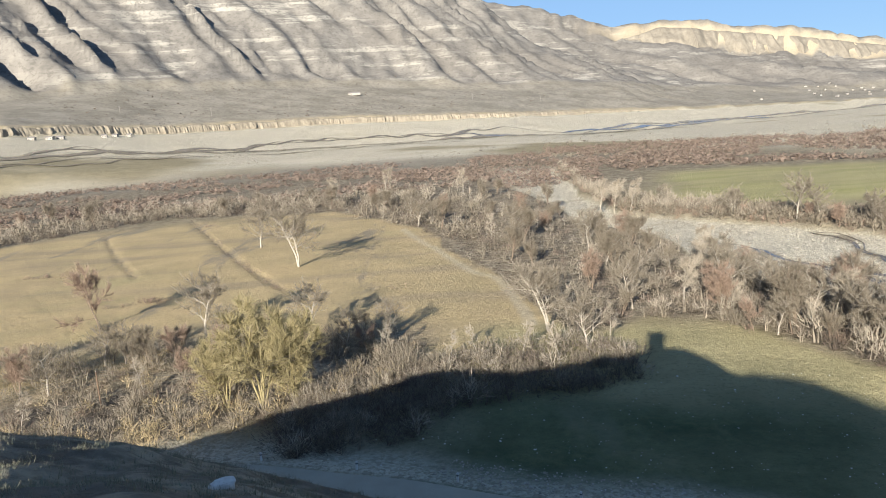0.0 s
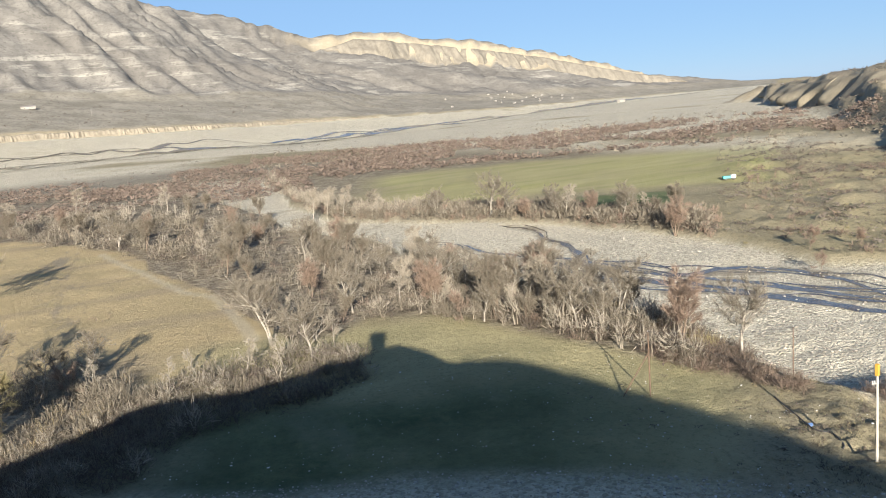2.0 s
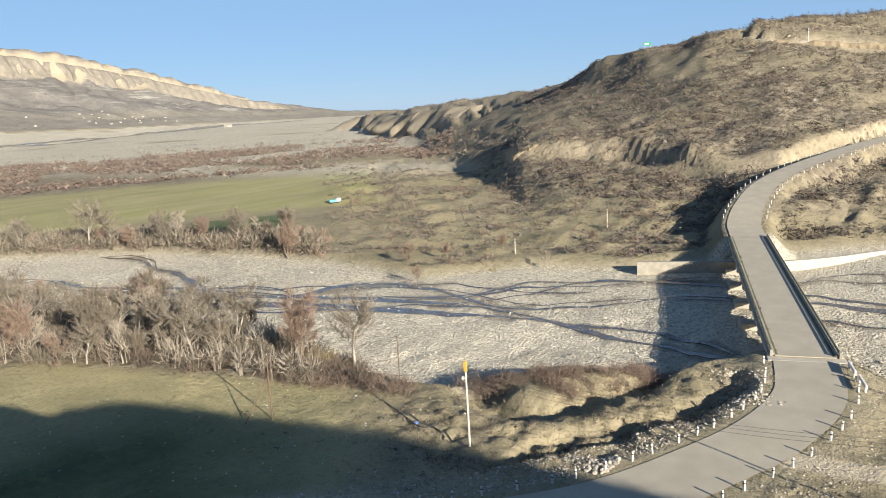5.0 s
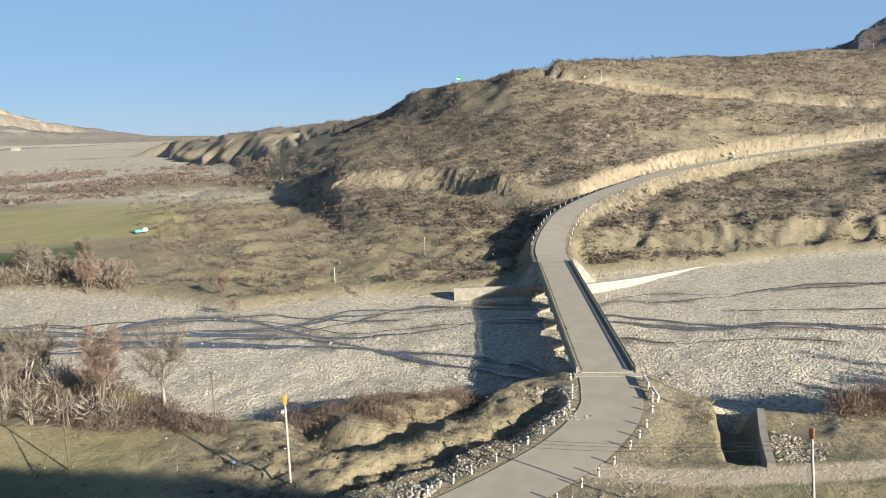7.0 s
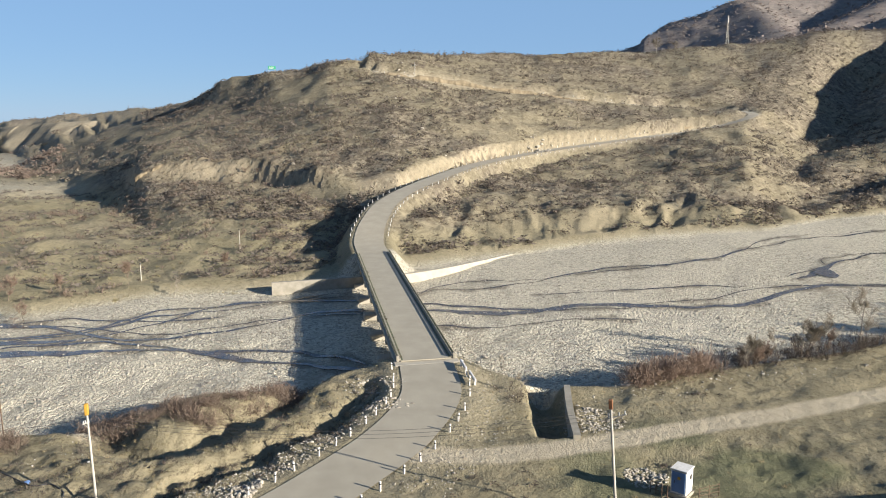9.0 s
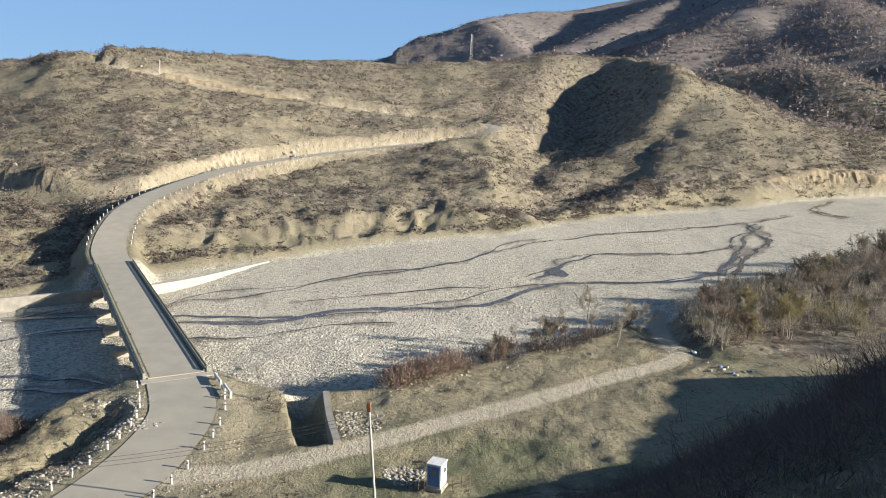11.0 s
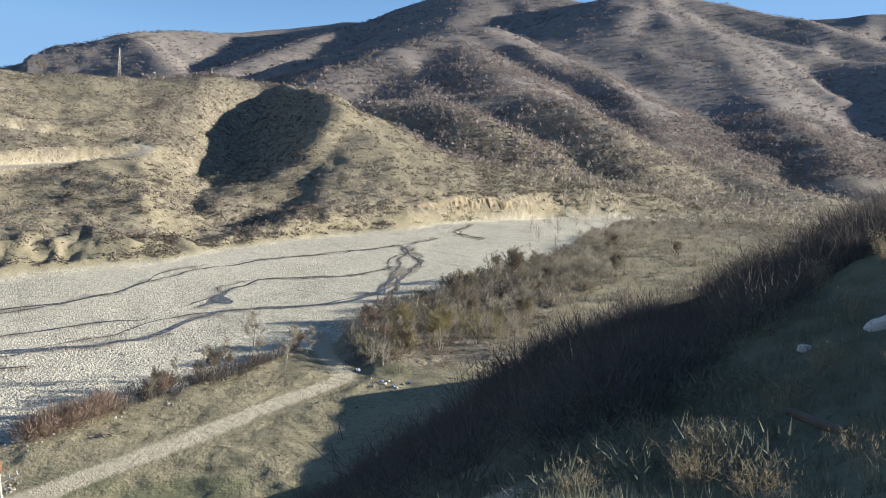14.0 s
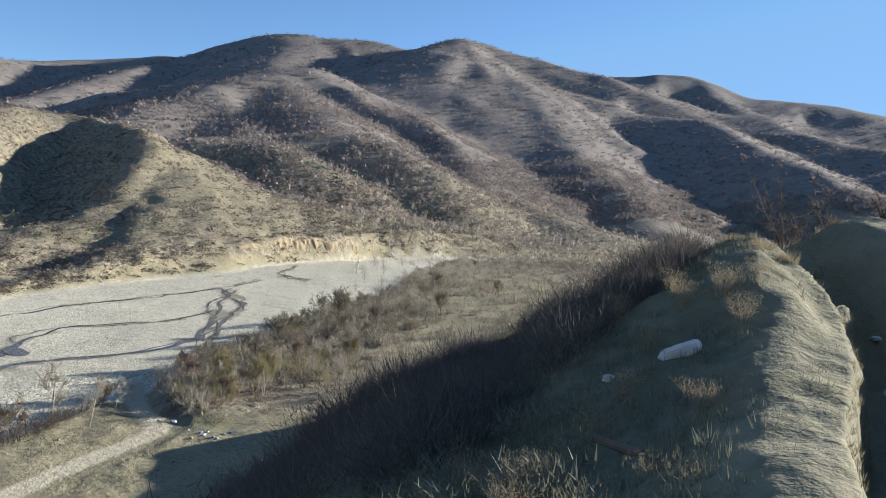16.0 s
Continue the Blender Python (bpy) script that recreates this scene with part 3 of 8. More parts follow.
def ground_zv(x, y):
    """The same for arrays."""
    a, r = np.degrees(np.arctan2(x, y)), np.maximum(np.hypot(x, y), 0.71)
    i = np.clip(np.searchsorted(AZ, a) - 1, 0, len(AZ) - 2)
    j = np.clip(np.searchsorted(RR, r) - 1, 0, len(RR) - 2)
    u, v = (a - AZ[i]) / (AZ[i + 1] - AZ[i]), (r - RR[j]) / (RR[j + 1] - RR[j])
    return (GZ[i, j] * (1 - u) + GZ[i + 1, j] * u) * (1 - v) + (GZ[i, j + 1] * (1 - u) + GZ[i + 1, j + 1] * u) * v


# ---------------- materials ----------------
class Nodes:
    """A small hand for node materials."""

    def __init__(self, name, rough=0.9, metal=0.0, spec=0.3):
        self.m = bpy.data.materials.new(name)
        self.m.use_nodes = True
        self.t = self.m.node_tree
        self.b = self.t.nodes["Principled BSDF"]
        self.b.inputs["Roughness"].default_value = rough
        self.b.inputs["Metallic"].default_value = metal
        self.b.inputs["Specular IOR Level"].default_value = spec
        self.where = self.t.nodes.new("ShaderNodeNewGeometry").outputs["Position"]

    def link(self, a, b):
        self.t.links.new(a, b)

    def put(self, socket, value):
        if isinstance(value, bpy.types.NodeSocket):
            self.link(value, socket)
        else:
            socket.default_value = value

    def noise(self, scale, detail=4, rough=0.55, stretch=None, tilt=None):
        n = self.t.nodes.new("ShaderNodeTexNoise")
        n.inputs["Scale"].default_value, n.inputs["Detail"].default_value, n.inputs["Roughness"].default_value = scale, detail, rough
        src = self.where
        if stretch:
            mp = self.t.nodes.new("ShaderNodeMapping")
            mp.inputs["Scale"].default_value = stretch
            if tilt:
                mp.inputs["Rotation"].default_value = tilt
            self.link(src, mp.inputs["Vector"])
            src = mp.outputs[0]
        self.link(src, n.inputs["Vector"])
        return n.outputs["Fac"]

    def cells(self, scale, out="Distance", flat=True):
        n = self.t.nodes.new("ShaderNodeTexVoronoi")
        n.inputs["Scale"].default_value = scale
        self.link(self.where, n.inputs["Vector"])
        return n.outputs[out]

    def span(self, v, a, b, c=0.0, d=1.0):
        n = self.t.nodes.new("ShaderNodeMapRange")
        self.put(n.inputs["Value"], v)
        for k, q in zip(("From Min", "From Max", "To Min", "To Max"), (a, b, c, d)):
            n.inputs[k].default_value = q
        return n.outputs[0]

    def mix(self, f, a, b, mode="MIX"):
        n = self.t.nodes.new("ShaderNodeMix")
        n.data_type, n.blend_type = "RGBA", mode
        self.put(n.inputs["Factor"], f)
        for s, q in ((n.inputs[6], a), (n.inputs[7], b)):
            self.put(s, (*q, 1) if isinstance(q, tuple) and len(q) == 3 else q)
        return n.outputs[2]

    def calc(self, op, a, b=0.0):
        n = self.t.nodes.new("ShaderNodeMath")
        n.operation = op
        self.put(n.inputs[0], a)
        self.put(n.inputs[1], b)
        return n.outputs[0]

    def zone(self, name):
        n = self.t.nodes.new("ShaderNodeAttribute")
        n.attribute_name = name
        s = self.t.nodes.new("ShaderNodeSeparateColor")
        self.link(n.outputs["Color"], s.inputs[0])
        return [*s.outputs, n.outputs["Alpha"]]

    def each(self):
        return self.t.nodes.new("ShaderNodeObjectInfo").outputs["Random"]

    def island(self):
        return self.t.nodes.new("ShaderNodeNewGeometry").outputs["Random Per Island"]

    def done(self, colour, bump=None, strength=0.5, distance=0.1):
        self.put(self.b.inputs["Base Color"], (*colour, 1) if isinstance(colour, tuple) and len(colour) == 3 else colour)
        if bump is not None:
            n = self.t.nodes.new("ShaderNodeBump")
            n.inputs["Strength"].default_value, n.inputs["Distance"].default_value = strength, distance
            self.link(bump, n.inputs["Height"])
            self.link(n.outputs[0], self.b.inputs["Normal"])
        return self.m


def plain(name, colour, other, scale=3.0, rough=0.85, metal=0.0, bump=0.3, distance=0.02, fine=20.0):
    """A worn surface: two colours at two scales, with fine relief."""
    n = Nodes(name, rough, metal)
    a = n.noise(scale, 5)
    c = n.mix(n.span(a, 0.35, 0.65), colour, other)
    d = n.noise(scale * fine, 3)
    c = n.mix(n.span(d, 0.3, 0.7, 0.0, 0.35), c, tuple(q * 0.6 for q in colour))
    return n.done(c, d, bump, distance)


def twig_mat(name, colour, other, rough=0.9):
    n = Nodes(name, rough, 0, 0.1)
    c = n.mix(n.island(), colour, other)
    # blades let some light through; on twigs it is added to lift unlit sides
    veil = n.t.nodes.new("ShaderNodeBsdfTranslucent")
    both = n.t.nodes.new("ShaderNodeMixShader")
    both.inputs[0].default_value = 0.25
    n.link(c, veil.inputs["Color"])
    n.link(n.b.outputs[0], both.inputs[1])
    n.link(veil.outputs[0], both.inputs[2])
    n.link(both.outputs[0], n.t.nodes["Material Output"].inputs["Surface"])
    return n.done(c)


def ground_material():
    n = Nodes("land", 0.95, 0, 0.1)
    gravel, green, bare, brush = n.zone("cover_a")
    tan, path, forest, massif = n.zone("cover_b")
    field, wet, crop, olive = n.zone("cover_c")
    big, mid, fine, tiny = n.noise(0.012, 5), n.noise(0.09, 5, 0.6), n.noise(0.7, 5, 0.65), n.noise(5.0, 4, 0.7)
    speck = n.noise(1.6, 5, 0.75)
    c = n.mix(n.span(mid, 0.35, 0.65), (0.31, 0.268, 0.17), (0.225, 0.197, 0.124))
    c = n.mix(n.span(fine, 0.45, 0.75, 0, 0.6), c, (0.375, 0.326, 0.214))
    c = n.mix(n.span(speck, 0.52, 0.62, 0, 0.6), c, (0.125, 0.105, 0.066))
    c = n.mix(n.span(tiny, 0.5, 0.8, 0, 0.5), c, (0.14, 0.12, 0.07))
    meadow = n.mix(n.span(mid, 0.3, 0.7), (0.47, 0.365, 0.205), (0.37, 0.30, 0.165))
    meadow = n.mix(n.span(n.noise(0.035, 4, 0.6, (0.35, 1.6, 1)), 0.5, 0.66, 0, 0.75), meadow, (0.29, 0.24, 0.16))
    meadow = n.mix(n.span(n.noise(0.055, 5, 0.7, (1.3, 0.28, 1)), 0.56, 0.64, 0, 0.8), meadow, (0.235, 0.205, 0.155))
    meadow = n.mix(n.span(n.noise(0.02, 5, 0.7), 0.55, 0.66, 0, 0.5), meadow, (0.33, 0.30, 0.16))
    meadow = n.mix(n.span(speck, 0.52, 0.64, 0, 0.45), meadow, (0.20, 0.16, 0.10))
    c = n.mix(tan, c, meadow)
    straw = n.mix(n.span(mid, 0.35, 0.65), (0.42, 0.365, 0.20), (0.31, 0.278, 0.15))
    straw = n.mix(n.span(speck, 0.5, 0.64, 0, 0.5), straw, (0.17, 0.155, 0.08))
    c = n.mix(olive, c, straw)
    sward = n.mix(n.span(n.noise(0.04, 4, 0.6, (0.5, 2.0, 1)), 0.35, 0.65), (0.295, 0.285, 0.12), (0.39, 0.35, 0.185))
    sward = n.mix(n.span(fine, 0.4, 0.7, 0, 0.4), sward, (0.24, 0.245, 0.10))
    tuft = n.calc("ADD", n.cells(0.42), n.calc("MULTIPLY", n.noise(0.9, 4, 0.7), 0.5))
    dots = n.span(tuft, 0.5, 0.62, 1, 0)
    c = n.mix(field, c, sward)
    # green grass, its dark blue-green deepened to carry the hill shadow's tone
    grass = n.mix(n.span(fine, 0.3, 0.7), (0.068, 0.10, 0.05), (0.135, 0.155, 0.075))
    grass = n.mix(n.span(tiny, 0.55, 0.8, 0, 0.4), grass, (0.21, 0.205, 0.11))
    grass = n.mix(n.span(n.noise(0.3, 5, 0.75), 0.5, 0.66, 0, 0.55), grass, (0.20, 0.19, 0.095))
    grass = n.mix(n.span(n.noise(2.6, 4, 0.8), 0.56, 0.64, 0, 0.6), grass, (0.05, 0.068, 0.036))
    grass = n.mix(n.span(n.noise(0.11, 5, 0.7), 0.46, 0.6, 0, 0.7), grass, (0.055, 0.082, 0.04))
    grass = n.mix(n.span(n.noise(0.07, 4, 0.65, (1.5, 0.6, 1)), 0.54, 0.66, 0, 0.5), grass, (0.17, 0.175, 0.11))
    c = n.mix(green, c, grass)
    shrub = n.mix(n.span(n.noise(0.22, 4, 0.7), 0.42, 0.6), (0.15, 0.125, 0.1), (0.335, 0.29, 0.208))
    shrub = n.mix(n.span(n.noise(0.95, 4, 0.7), 0.5, 0.6, 0, 0.6), shrub, (0.10, 0.082, 0.062))
    shrub = n.mix(n.calc("MULTIPLY", dots, 0.8), shrub, (0.115, 0.093, 0.07))
    c = n.mix(brush, c, shrub)
    wood = n.mix(n.span(n.noise(0.05, 6, 0.75), 0.38, 0.62), (0.165, 0.148, 0.132), (0.275, 0.238, 0.205))
    wood = n.mix(n.span(n.noise(0.16, 5, 0.8), 0.5, 0.6, 0, 0.6), wood, (0.13, 0.115, 0.103))
    wood = n.mix(n.span(big, 0.45, 0.62, 0, 0.6), wood, (0.24, 0.20, 0.178))
    c = n.mix(forest, c, wood)
    rock = n.mix(n.span(n.noise(0.02, 6, 0.75), 0.35, 0.65), (0.15, 0.141, 0.125), (0.245, 0.229, 0.2))
    strata = n.calc("ADD", n.noise(0.05, 5, 0.65, (0.07, 0.05, 1.0), (0.0, 0.12, 0.0)), n.calc("MULTIPLY", n.noise(0.012, 4, 0.7), 0.35))
    rock = n.mix(n.calc("MULTIPLY", n.span(strata, 0.72, 0.77), n.span(n.noise(0.003, 3, 0.6), 0.4, 0.55, 0.1, 0.7)), rock, (0.40, 0.378, 0.322))
    rock = n.mix(n.span(n.noise(0.0022, 3, 0.5), 0.5, 0.62, 0, 0.5), rock, (0.16, 0.147, 0.128))
    rock = n.mix(n.span(n.noise(0.09, 4, 0.8), 0.52, 0.6, 0, 0.6), rock, (0.115, 0.107, 0.094))
    c = n.mix(massif, c, rock)
    steppe = n.mix(n.span(n.noise(0.015, 6, 0.75, (1, 1, 1)), 0.4, 0.6), (0.285, 0.262, 0.215), (0.205, 0.188, 0.15))
    steppe = n.mix(n.span(n.noise(0.12, 5, 0.8), 0.52, 0.62, 0, 0.5), steppe, (0.14, 0.122, 0.098))
    c = n.mix(crop, c, steppe)
    soil = n.mix(n.span(n.noise(0.5, 6, 0.7, (1.6, 1.6, 0.3)), 0.35, 0.65), (0.47, 0.405, 0.285), (0.34, 0.283, 0.19))
    soil = n.mix(n.span(n.noise(0.13, 6, 0.8, (2, 2, 0.5)), 0.5, 0.66, 0, 0.6), soil, (0.22, 0.175, 0.115))
    c = n.mix(bare, c, soil)
    s, s2 = n.t.nodes.new("ShaderNodeSeparateColor"), n.t.nodes.new("ShaderNodeSeparateColor")
    n.link(n.cells(4.6, "Color"), s.inputs[0])
    n.link(n.cells(2.1, "Color"), s2.inputs[0])
    peb = n.mix(s.outputs[0], (0.33, 0.30, 0.225), (0.66, 0.605, 0.47))
    peb = n.mix(n.span(s2.outputs[0], 0.55, 0.6, 0, 0.4), peb, (0.82, 0.76, 0.61))
    peb = n.mix(n.span(s2.outputs[1], 0.8, 0.84, 0, 0.6), peb, (0.24, 0.21, 0.165))
    peb = n.mix(n.span(mid, 0.5, 0.72, 0, 0.4), peb, (0.47, 0.425, 0.325))
    peb = n.mix(n.span(big, 0.45, 0.7, 0, 0.35), peb, (0.68, 0.62, 0.485))
    peb = n.mix(n.span(n.noise(0.06, 5, 0.7, (0.6, 1.4, 1)), 0.58, 0.68, 0, 0.55), peb, (0.30, 0.262, 0.195))
    peb = n.mix(wet, peb, (0.13, 0.108, 0.082))
    c = n.mix(gravel, c, peb)
    dust = n.mix(n.span(fine, 0.3, 0.7), (0.50, 0.435, 0.315), (0.42, 0.365, 0.26))
    c = n.mix(path, c, dust)
    lumps = n.calc("ADD", n.calc("MULTIPLY", fine, 0.7), n.calc("MULTIPLY", tiny, 0.25))
    pile = n.calc("ADD", n.calc("MULTIPLY", n.cells(4.6), -0.5), n.calc("MULTIPLY", n.cells(2.1), -0.8))
    hgt = n.calc("ADD", lumps, n.calc("MULTIPLY", pile, n.calc("MULTIPLY", gravel, 0.7)))
    hgt = n.calc("ADD", hgt, n.calc("MULTIPLY", speck, 0.35))
    hgt = n.calc("ADD", hgt, n.calc("MULTIPLY", n.noise(13, 4, 0.7), 0.07))
    hgt = n.calc("ADD", hgt, n.calc("MULTIPLY", dots, n.calc("MULTIPLY", brush, 0.7)))
    away = n.t.nodes.new("ShaderNodeVectorMath")      # bump fades towards the camera's hilltop, where close ground would look wrinkled
    away.operation = "LENGTH"
    flat = n.t.nodes.new("ShaderNodeMapping")
    flat.inputs["Scale"].default_value = (1, 1, 0)
    n.link(n.where, flat.inputs["Vector"])
    n.link(flat.outputs[0], away.inputs[0])
    hgt = n.calc("MULTIPLY", hgt, n.span(away.outputs["Value"], 6, 50, 0.2, 1.0))
    return n.done(c, hgt, 1.0, 0.6)


M_LAND = ground_material()
M_ROAD = plain("worn_asphalt", (0.41, 0.372, 0.288), (0.35, 0.317, 0.245), 0.35, 0.9, 0, 0.15, 0.01, 30)
M_CONCRETE = plain("weathered_concrete", (0.47, 0.43, 0.345), (0.37, 0.335, 0.265), 0.6, 0.9, 0, 0.3, 0.02, 14)
M_DARKCON = plain("dirty_concrete", (0.36, 0.33, 0.27), (0.26, 0.24, 0.19), 0.9, 0.9, 0, 0.3, 0.02, 14)
M_RAIL = plain("mossy_rail", (0.10, 0.115, 0.07), (0.19, 0.18, 0.11), 1.5, 0.75, 0.1, 0.3, 0.01, 12)
M_WHITE = plain("white_paint", (0.78, 0.76, 0.72), (0.62, 0.60, 0.55), 4.0, 0.7, 0, 0.2, 0.005, 9)
M_DARK = plain("black_paint", (0.05, 0.05, 0.05), (0.09, 0.085, 0.08), 4.0, 0.7, 0, 0.2, 0.005, 9)


def water_material():
    n = Nodes("shallow_water", 0.12, 0, 0.4)
    w = n.noise(0.9, 4, 0.6)
    c = n.mix(n.span(w, 0.35, 0.65), (0.036, 0.034, 0.032), (0.12, 0.10, 0.078))
    c = n.mix(n.span(n.noise(2.2, 5, 0.75), 0.54, 0.62, 0, 0.6), c, (0.26, 0.225, 0.17))
    return n.done(c, n.noise(2.5, 4, 0.7), 0.35, 0.12)


M_WATER = water_material()


# ---------------- building hands ----------------
def mesh_object(name, verts, faces, material, parent=None, smooth=False):
    """One mesh from arrays of corners and faces (all triangles or all quads)."""
    me = bpy.data.meshes.new(name)
    v, f = np.asarray(verts, np.float32), np.asarray(faces, np.int32)
    me.vertices.add(len(v))
    me.vertices.foreach_set("co", v.ravel())
    me.loops.add(f.size)
    me.loops.foreach_set("vertex_index", f.ravel())
    me.polygons.add(len(f))
    me.polygons.foreach_set("loop_start", np.arange(0, f.size, f.shape[1], dtype=np.int32))
    me.update(calc_edges=True)
    me.polygons.foreach_set("use_smooth", np.full(len(f), smooth))
    me.materials.append(material)
    ob = new(name, me)
    ob.parent = parent
    return ob


def part(name, bm, material, parent=None, label=""):
    me = bpy.data.meshes.new(name)
    bm.to_mesh(me)
    bm.free()
    me.materials.append(material)
    ob = new(name, me)
    ob.parent = parent
    return tagged(ob, label)


def thing(name, at, label, category, group="", turn=0.0):
    ob = new(name)
    ob.matrix_basis = Matrix.Translation(at) @ Matrix.Rotation(radians(turn), 4, "Z")
    ob.empty_display_size = 0.3
    return tagged(ob, label, category, group)


def box(bm, size, at=(0, 0, 0), rot=None, bevel=0.0):
    m = Matrix.Translation(at) @ (rot if rot is not None else Matrix.Identity(4)) @ Matrix.Diagonal((*size, 1))
    made = bmesh.ops.create_cube(bm, size=1, matrix=m)["verts"]
    if bevel:
        edges = {e for v in made for e in v.link_edges}
        bmesh.ops.bevel(bm, geom=list(edges), offset=bevel, segments=1, affect="EDGES")
    return bm


def tube(bm, a, b, ra, rb, sides=8):
    a, b = Vector(a), Vector(b)
    d = b - a
    m = Matrix.Translation((a + b) / 2) @ d.to_track_quat("Z", "Y").to_matrix().to_4x4()
    bmesh.ops.create_cone(bm, cap_ends=True, segments=sides, radius1=ra, radius2=rb, depth=d.length, matrix=m)
    return bm


def ribbon(name, line, widths, material, lift, follow=True, cross=5, sag=0.0):
    """A strip along a line, laid on the ground."""
    p = np.array(line, float)[:, :2]
    t = np.gradient(p, axis=0)
    t /= np.linalg.norm(t, axis=1)[:, None] + 1e-9
    side = np.stack([t[:, 1], -t[:, 0]], 1)
    w = np.broadcast_to(widths, (len(p),))
    v, f = [], []
    for k in range(len(p)):
        for c in range(cross):
            s = (c / (cross - 1) - 0.5) * w[k]
            x, y = p[k] + side[k] * s
            z = (ground_z(x, y) if follow else line[k][2]) + lift
            v.append((x, y, z))
    for k in range(len(p) - 1):
        for c in range(cross - 1):
            i = k * cross + c
            f.append((i, i + 1, i + 1 + cross, i + cross))
    return mesh_object(name, v, [q[::-1] for q in f], material, None, True)


# ---------------- stream courses ----------------
STREAMS = [
    ([(25.9, 225), (28.2, 214), (29.8, 197), (31.9, 178), (32.2, 165), (33.9, 157), (40.0, 148), (45.2, 142), (51.5, 135), (57.5, 142), (63.1, 148), (71, 150)], 3.2),
    ([(19.0, 204), (22.6, 198), (24.6, 184), (27.9, 175), (29.6, 166), (32.1, 154), (35.6, 143)], 2.0),
    ([(31.7, 150), (36.5, 149), (43.5, 137), (49.4, 130), (55.2, 126), (59.1, 123), (63.1, 116), (67.5, 108), (72, 104)], 4.2),
    ([(45.3, 147), (49.5, 141), (55.2, 143), (58.7, 149), (67.1, 148), (73, 146)], 1.8),
]
STREAMS += [
    ([(28, 190), (31, 172), (34.5, 162), (39, 152), (44.2, 157), (51.2, 142), (58.2, 129), (64.2, 134), (70.3, 137), (76.9, 136), (82.3, 132), (88.0, 138), (94.2, 141), (100.2, 147), (104.9, 166), (108.8, 172), (115.7, 182), (118.1, 206), (118.6, 252), (119.5, 295)], 3.4),
    ([(76, 148), (78.7, 153), (84.2, 155), (89.2, 169), (95.0, 180), (99.2, 195), (104.3, 226), (111.2, 258), (118.7, 294), (122, 330)], 2.0),
    ([(104.3, 172), (105.3, 181), (106.1, 197), (109.1, 211), (114.7, 217), (118.4, 239)], 3.0),
]
STREAMS += [
    ([(118.7, 294), (120.0, 247), (118.9, 211), (117.7, 188)], 2.4),
    ([(31, 164), (33, 168), (37, 160), (41, 158), (46, 152), (52, 149), (58, 141), (62, 140)], 1.6),
    ([(30, 168), (31.5, 160), (30.5, 152), (33, 146), (37, 141), (42, 139)], 2.6),
    ([(77, 126), (82, 124), (87, 128), (93, 131)], 1.0), ([(86, 146), (92, 150), (97, 158), (101, 160)], 1.1),
    ([(124, 400), (122.5, 360), (123.5, 340), (125, 330)], 3.5),
]


def course(points, seed, sway=1.6):
    line = smooth_line([spot(a, r) for a, r in points], 26 * len(points))[:, :2]
    s = np.concatenate([[0], np.cumsum(np.linalg.norm(np.diff(line, axis=0), axis=1))])
    for c in (0, 1):
        line[:, c] += sway * (2 * grain(s / 14, s * 0 + seed, 3 + c) - 1) + 0.35 * sway * (2 * grain(s / 4.5, s * 0 + seed, 6 + c) - 1)
    return line


COURSES = []
for k, (pts, wide) in enumerate(STREAMS):
    COURSES.append((course(pts, k * 3 + 1), wide * 0.55))
    if wide > 1.9:      # side braids
        COURSES.append((course([(a + 0.5 * math.sin(j * 2.1 + k), r + 3.4 * math.sin(j * 1.7 + k) + 1.5) for j, (a, r) in enumerate(pts)], k * 3 + 2, 2.2), wide * 0.3))


def wetness():
    x, y = GR * np.sin(np.radians(GA)), GR * np.cos(np.radians(GA))
    out = np.zeros(GA.shape)
    m = (GR > 85) & (GR < 440) & (GA > 14) & (GA < 132)
    px, py = x[m], y[m]
    best = np.zeros(px.shape)
    for line, wide in COURSES:
        d = near_line(px, py, line[::5])[0] + 2.6 * fbm(px / 6, py / 6, 3, 115)
        best = np.maximum(best, 0.6 * (1 - step(wide * 0.2, wide * 0.5 + 0.5, d)))
    out[m] = best
    return out


WET = wetness()


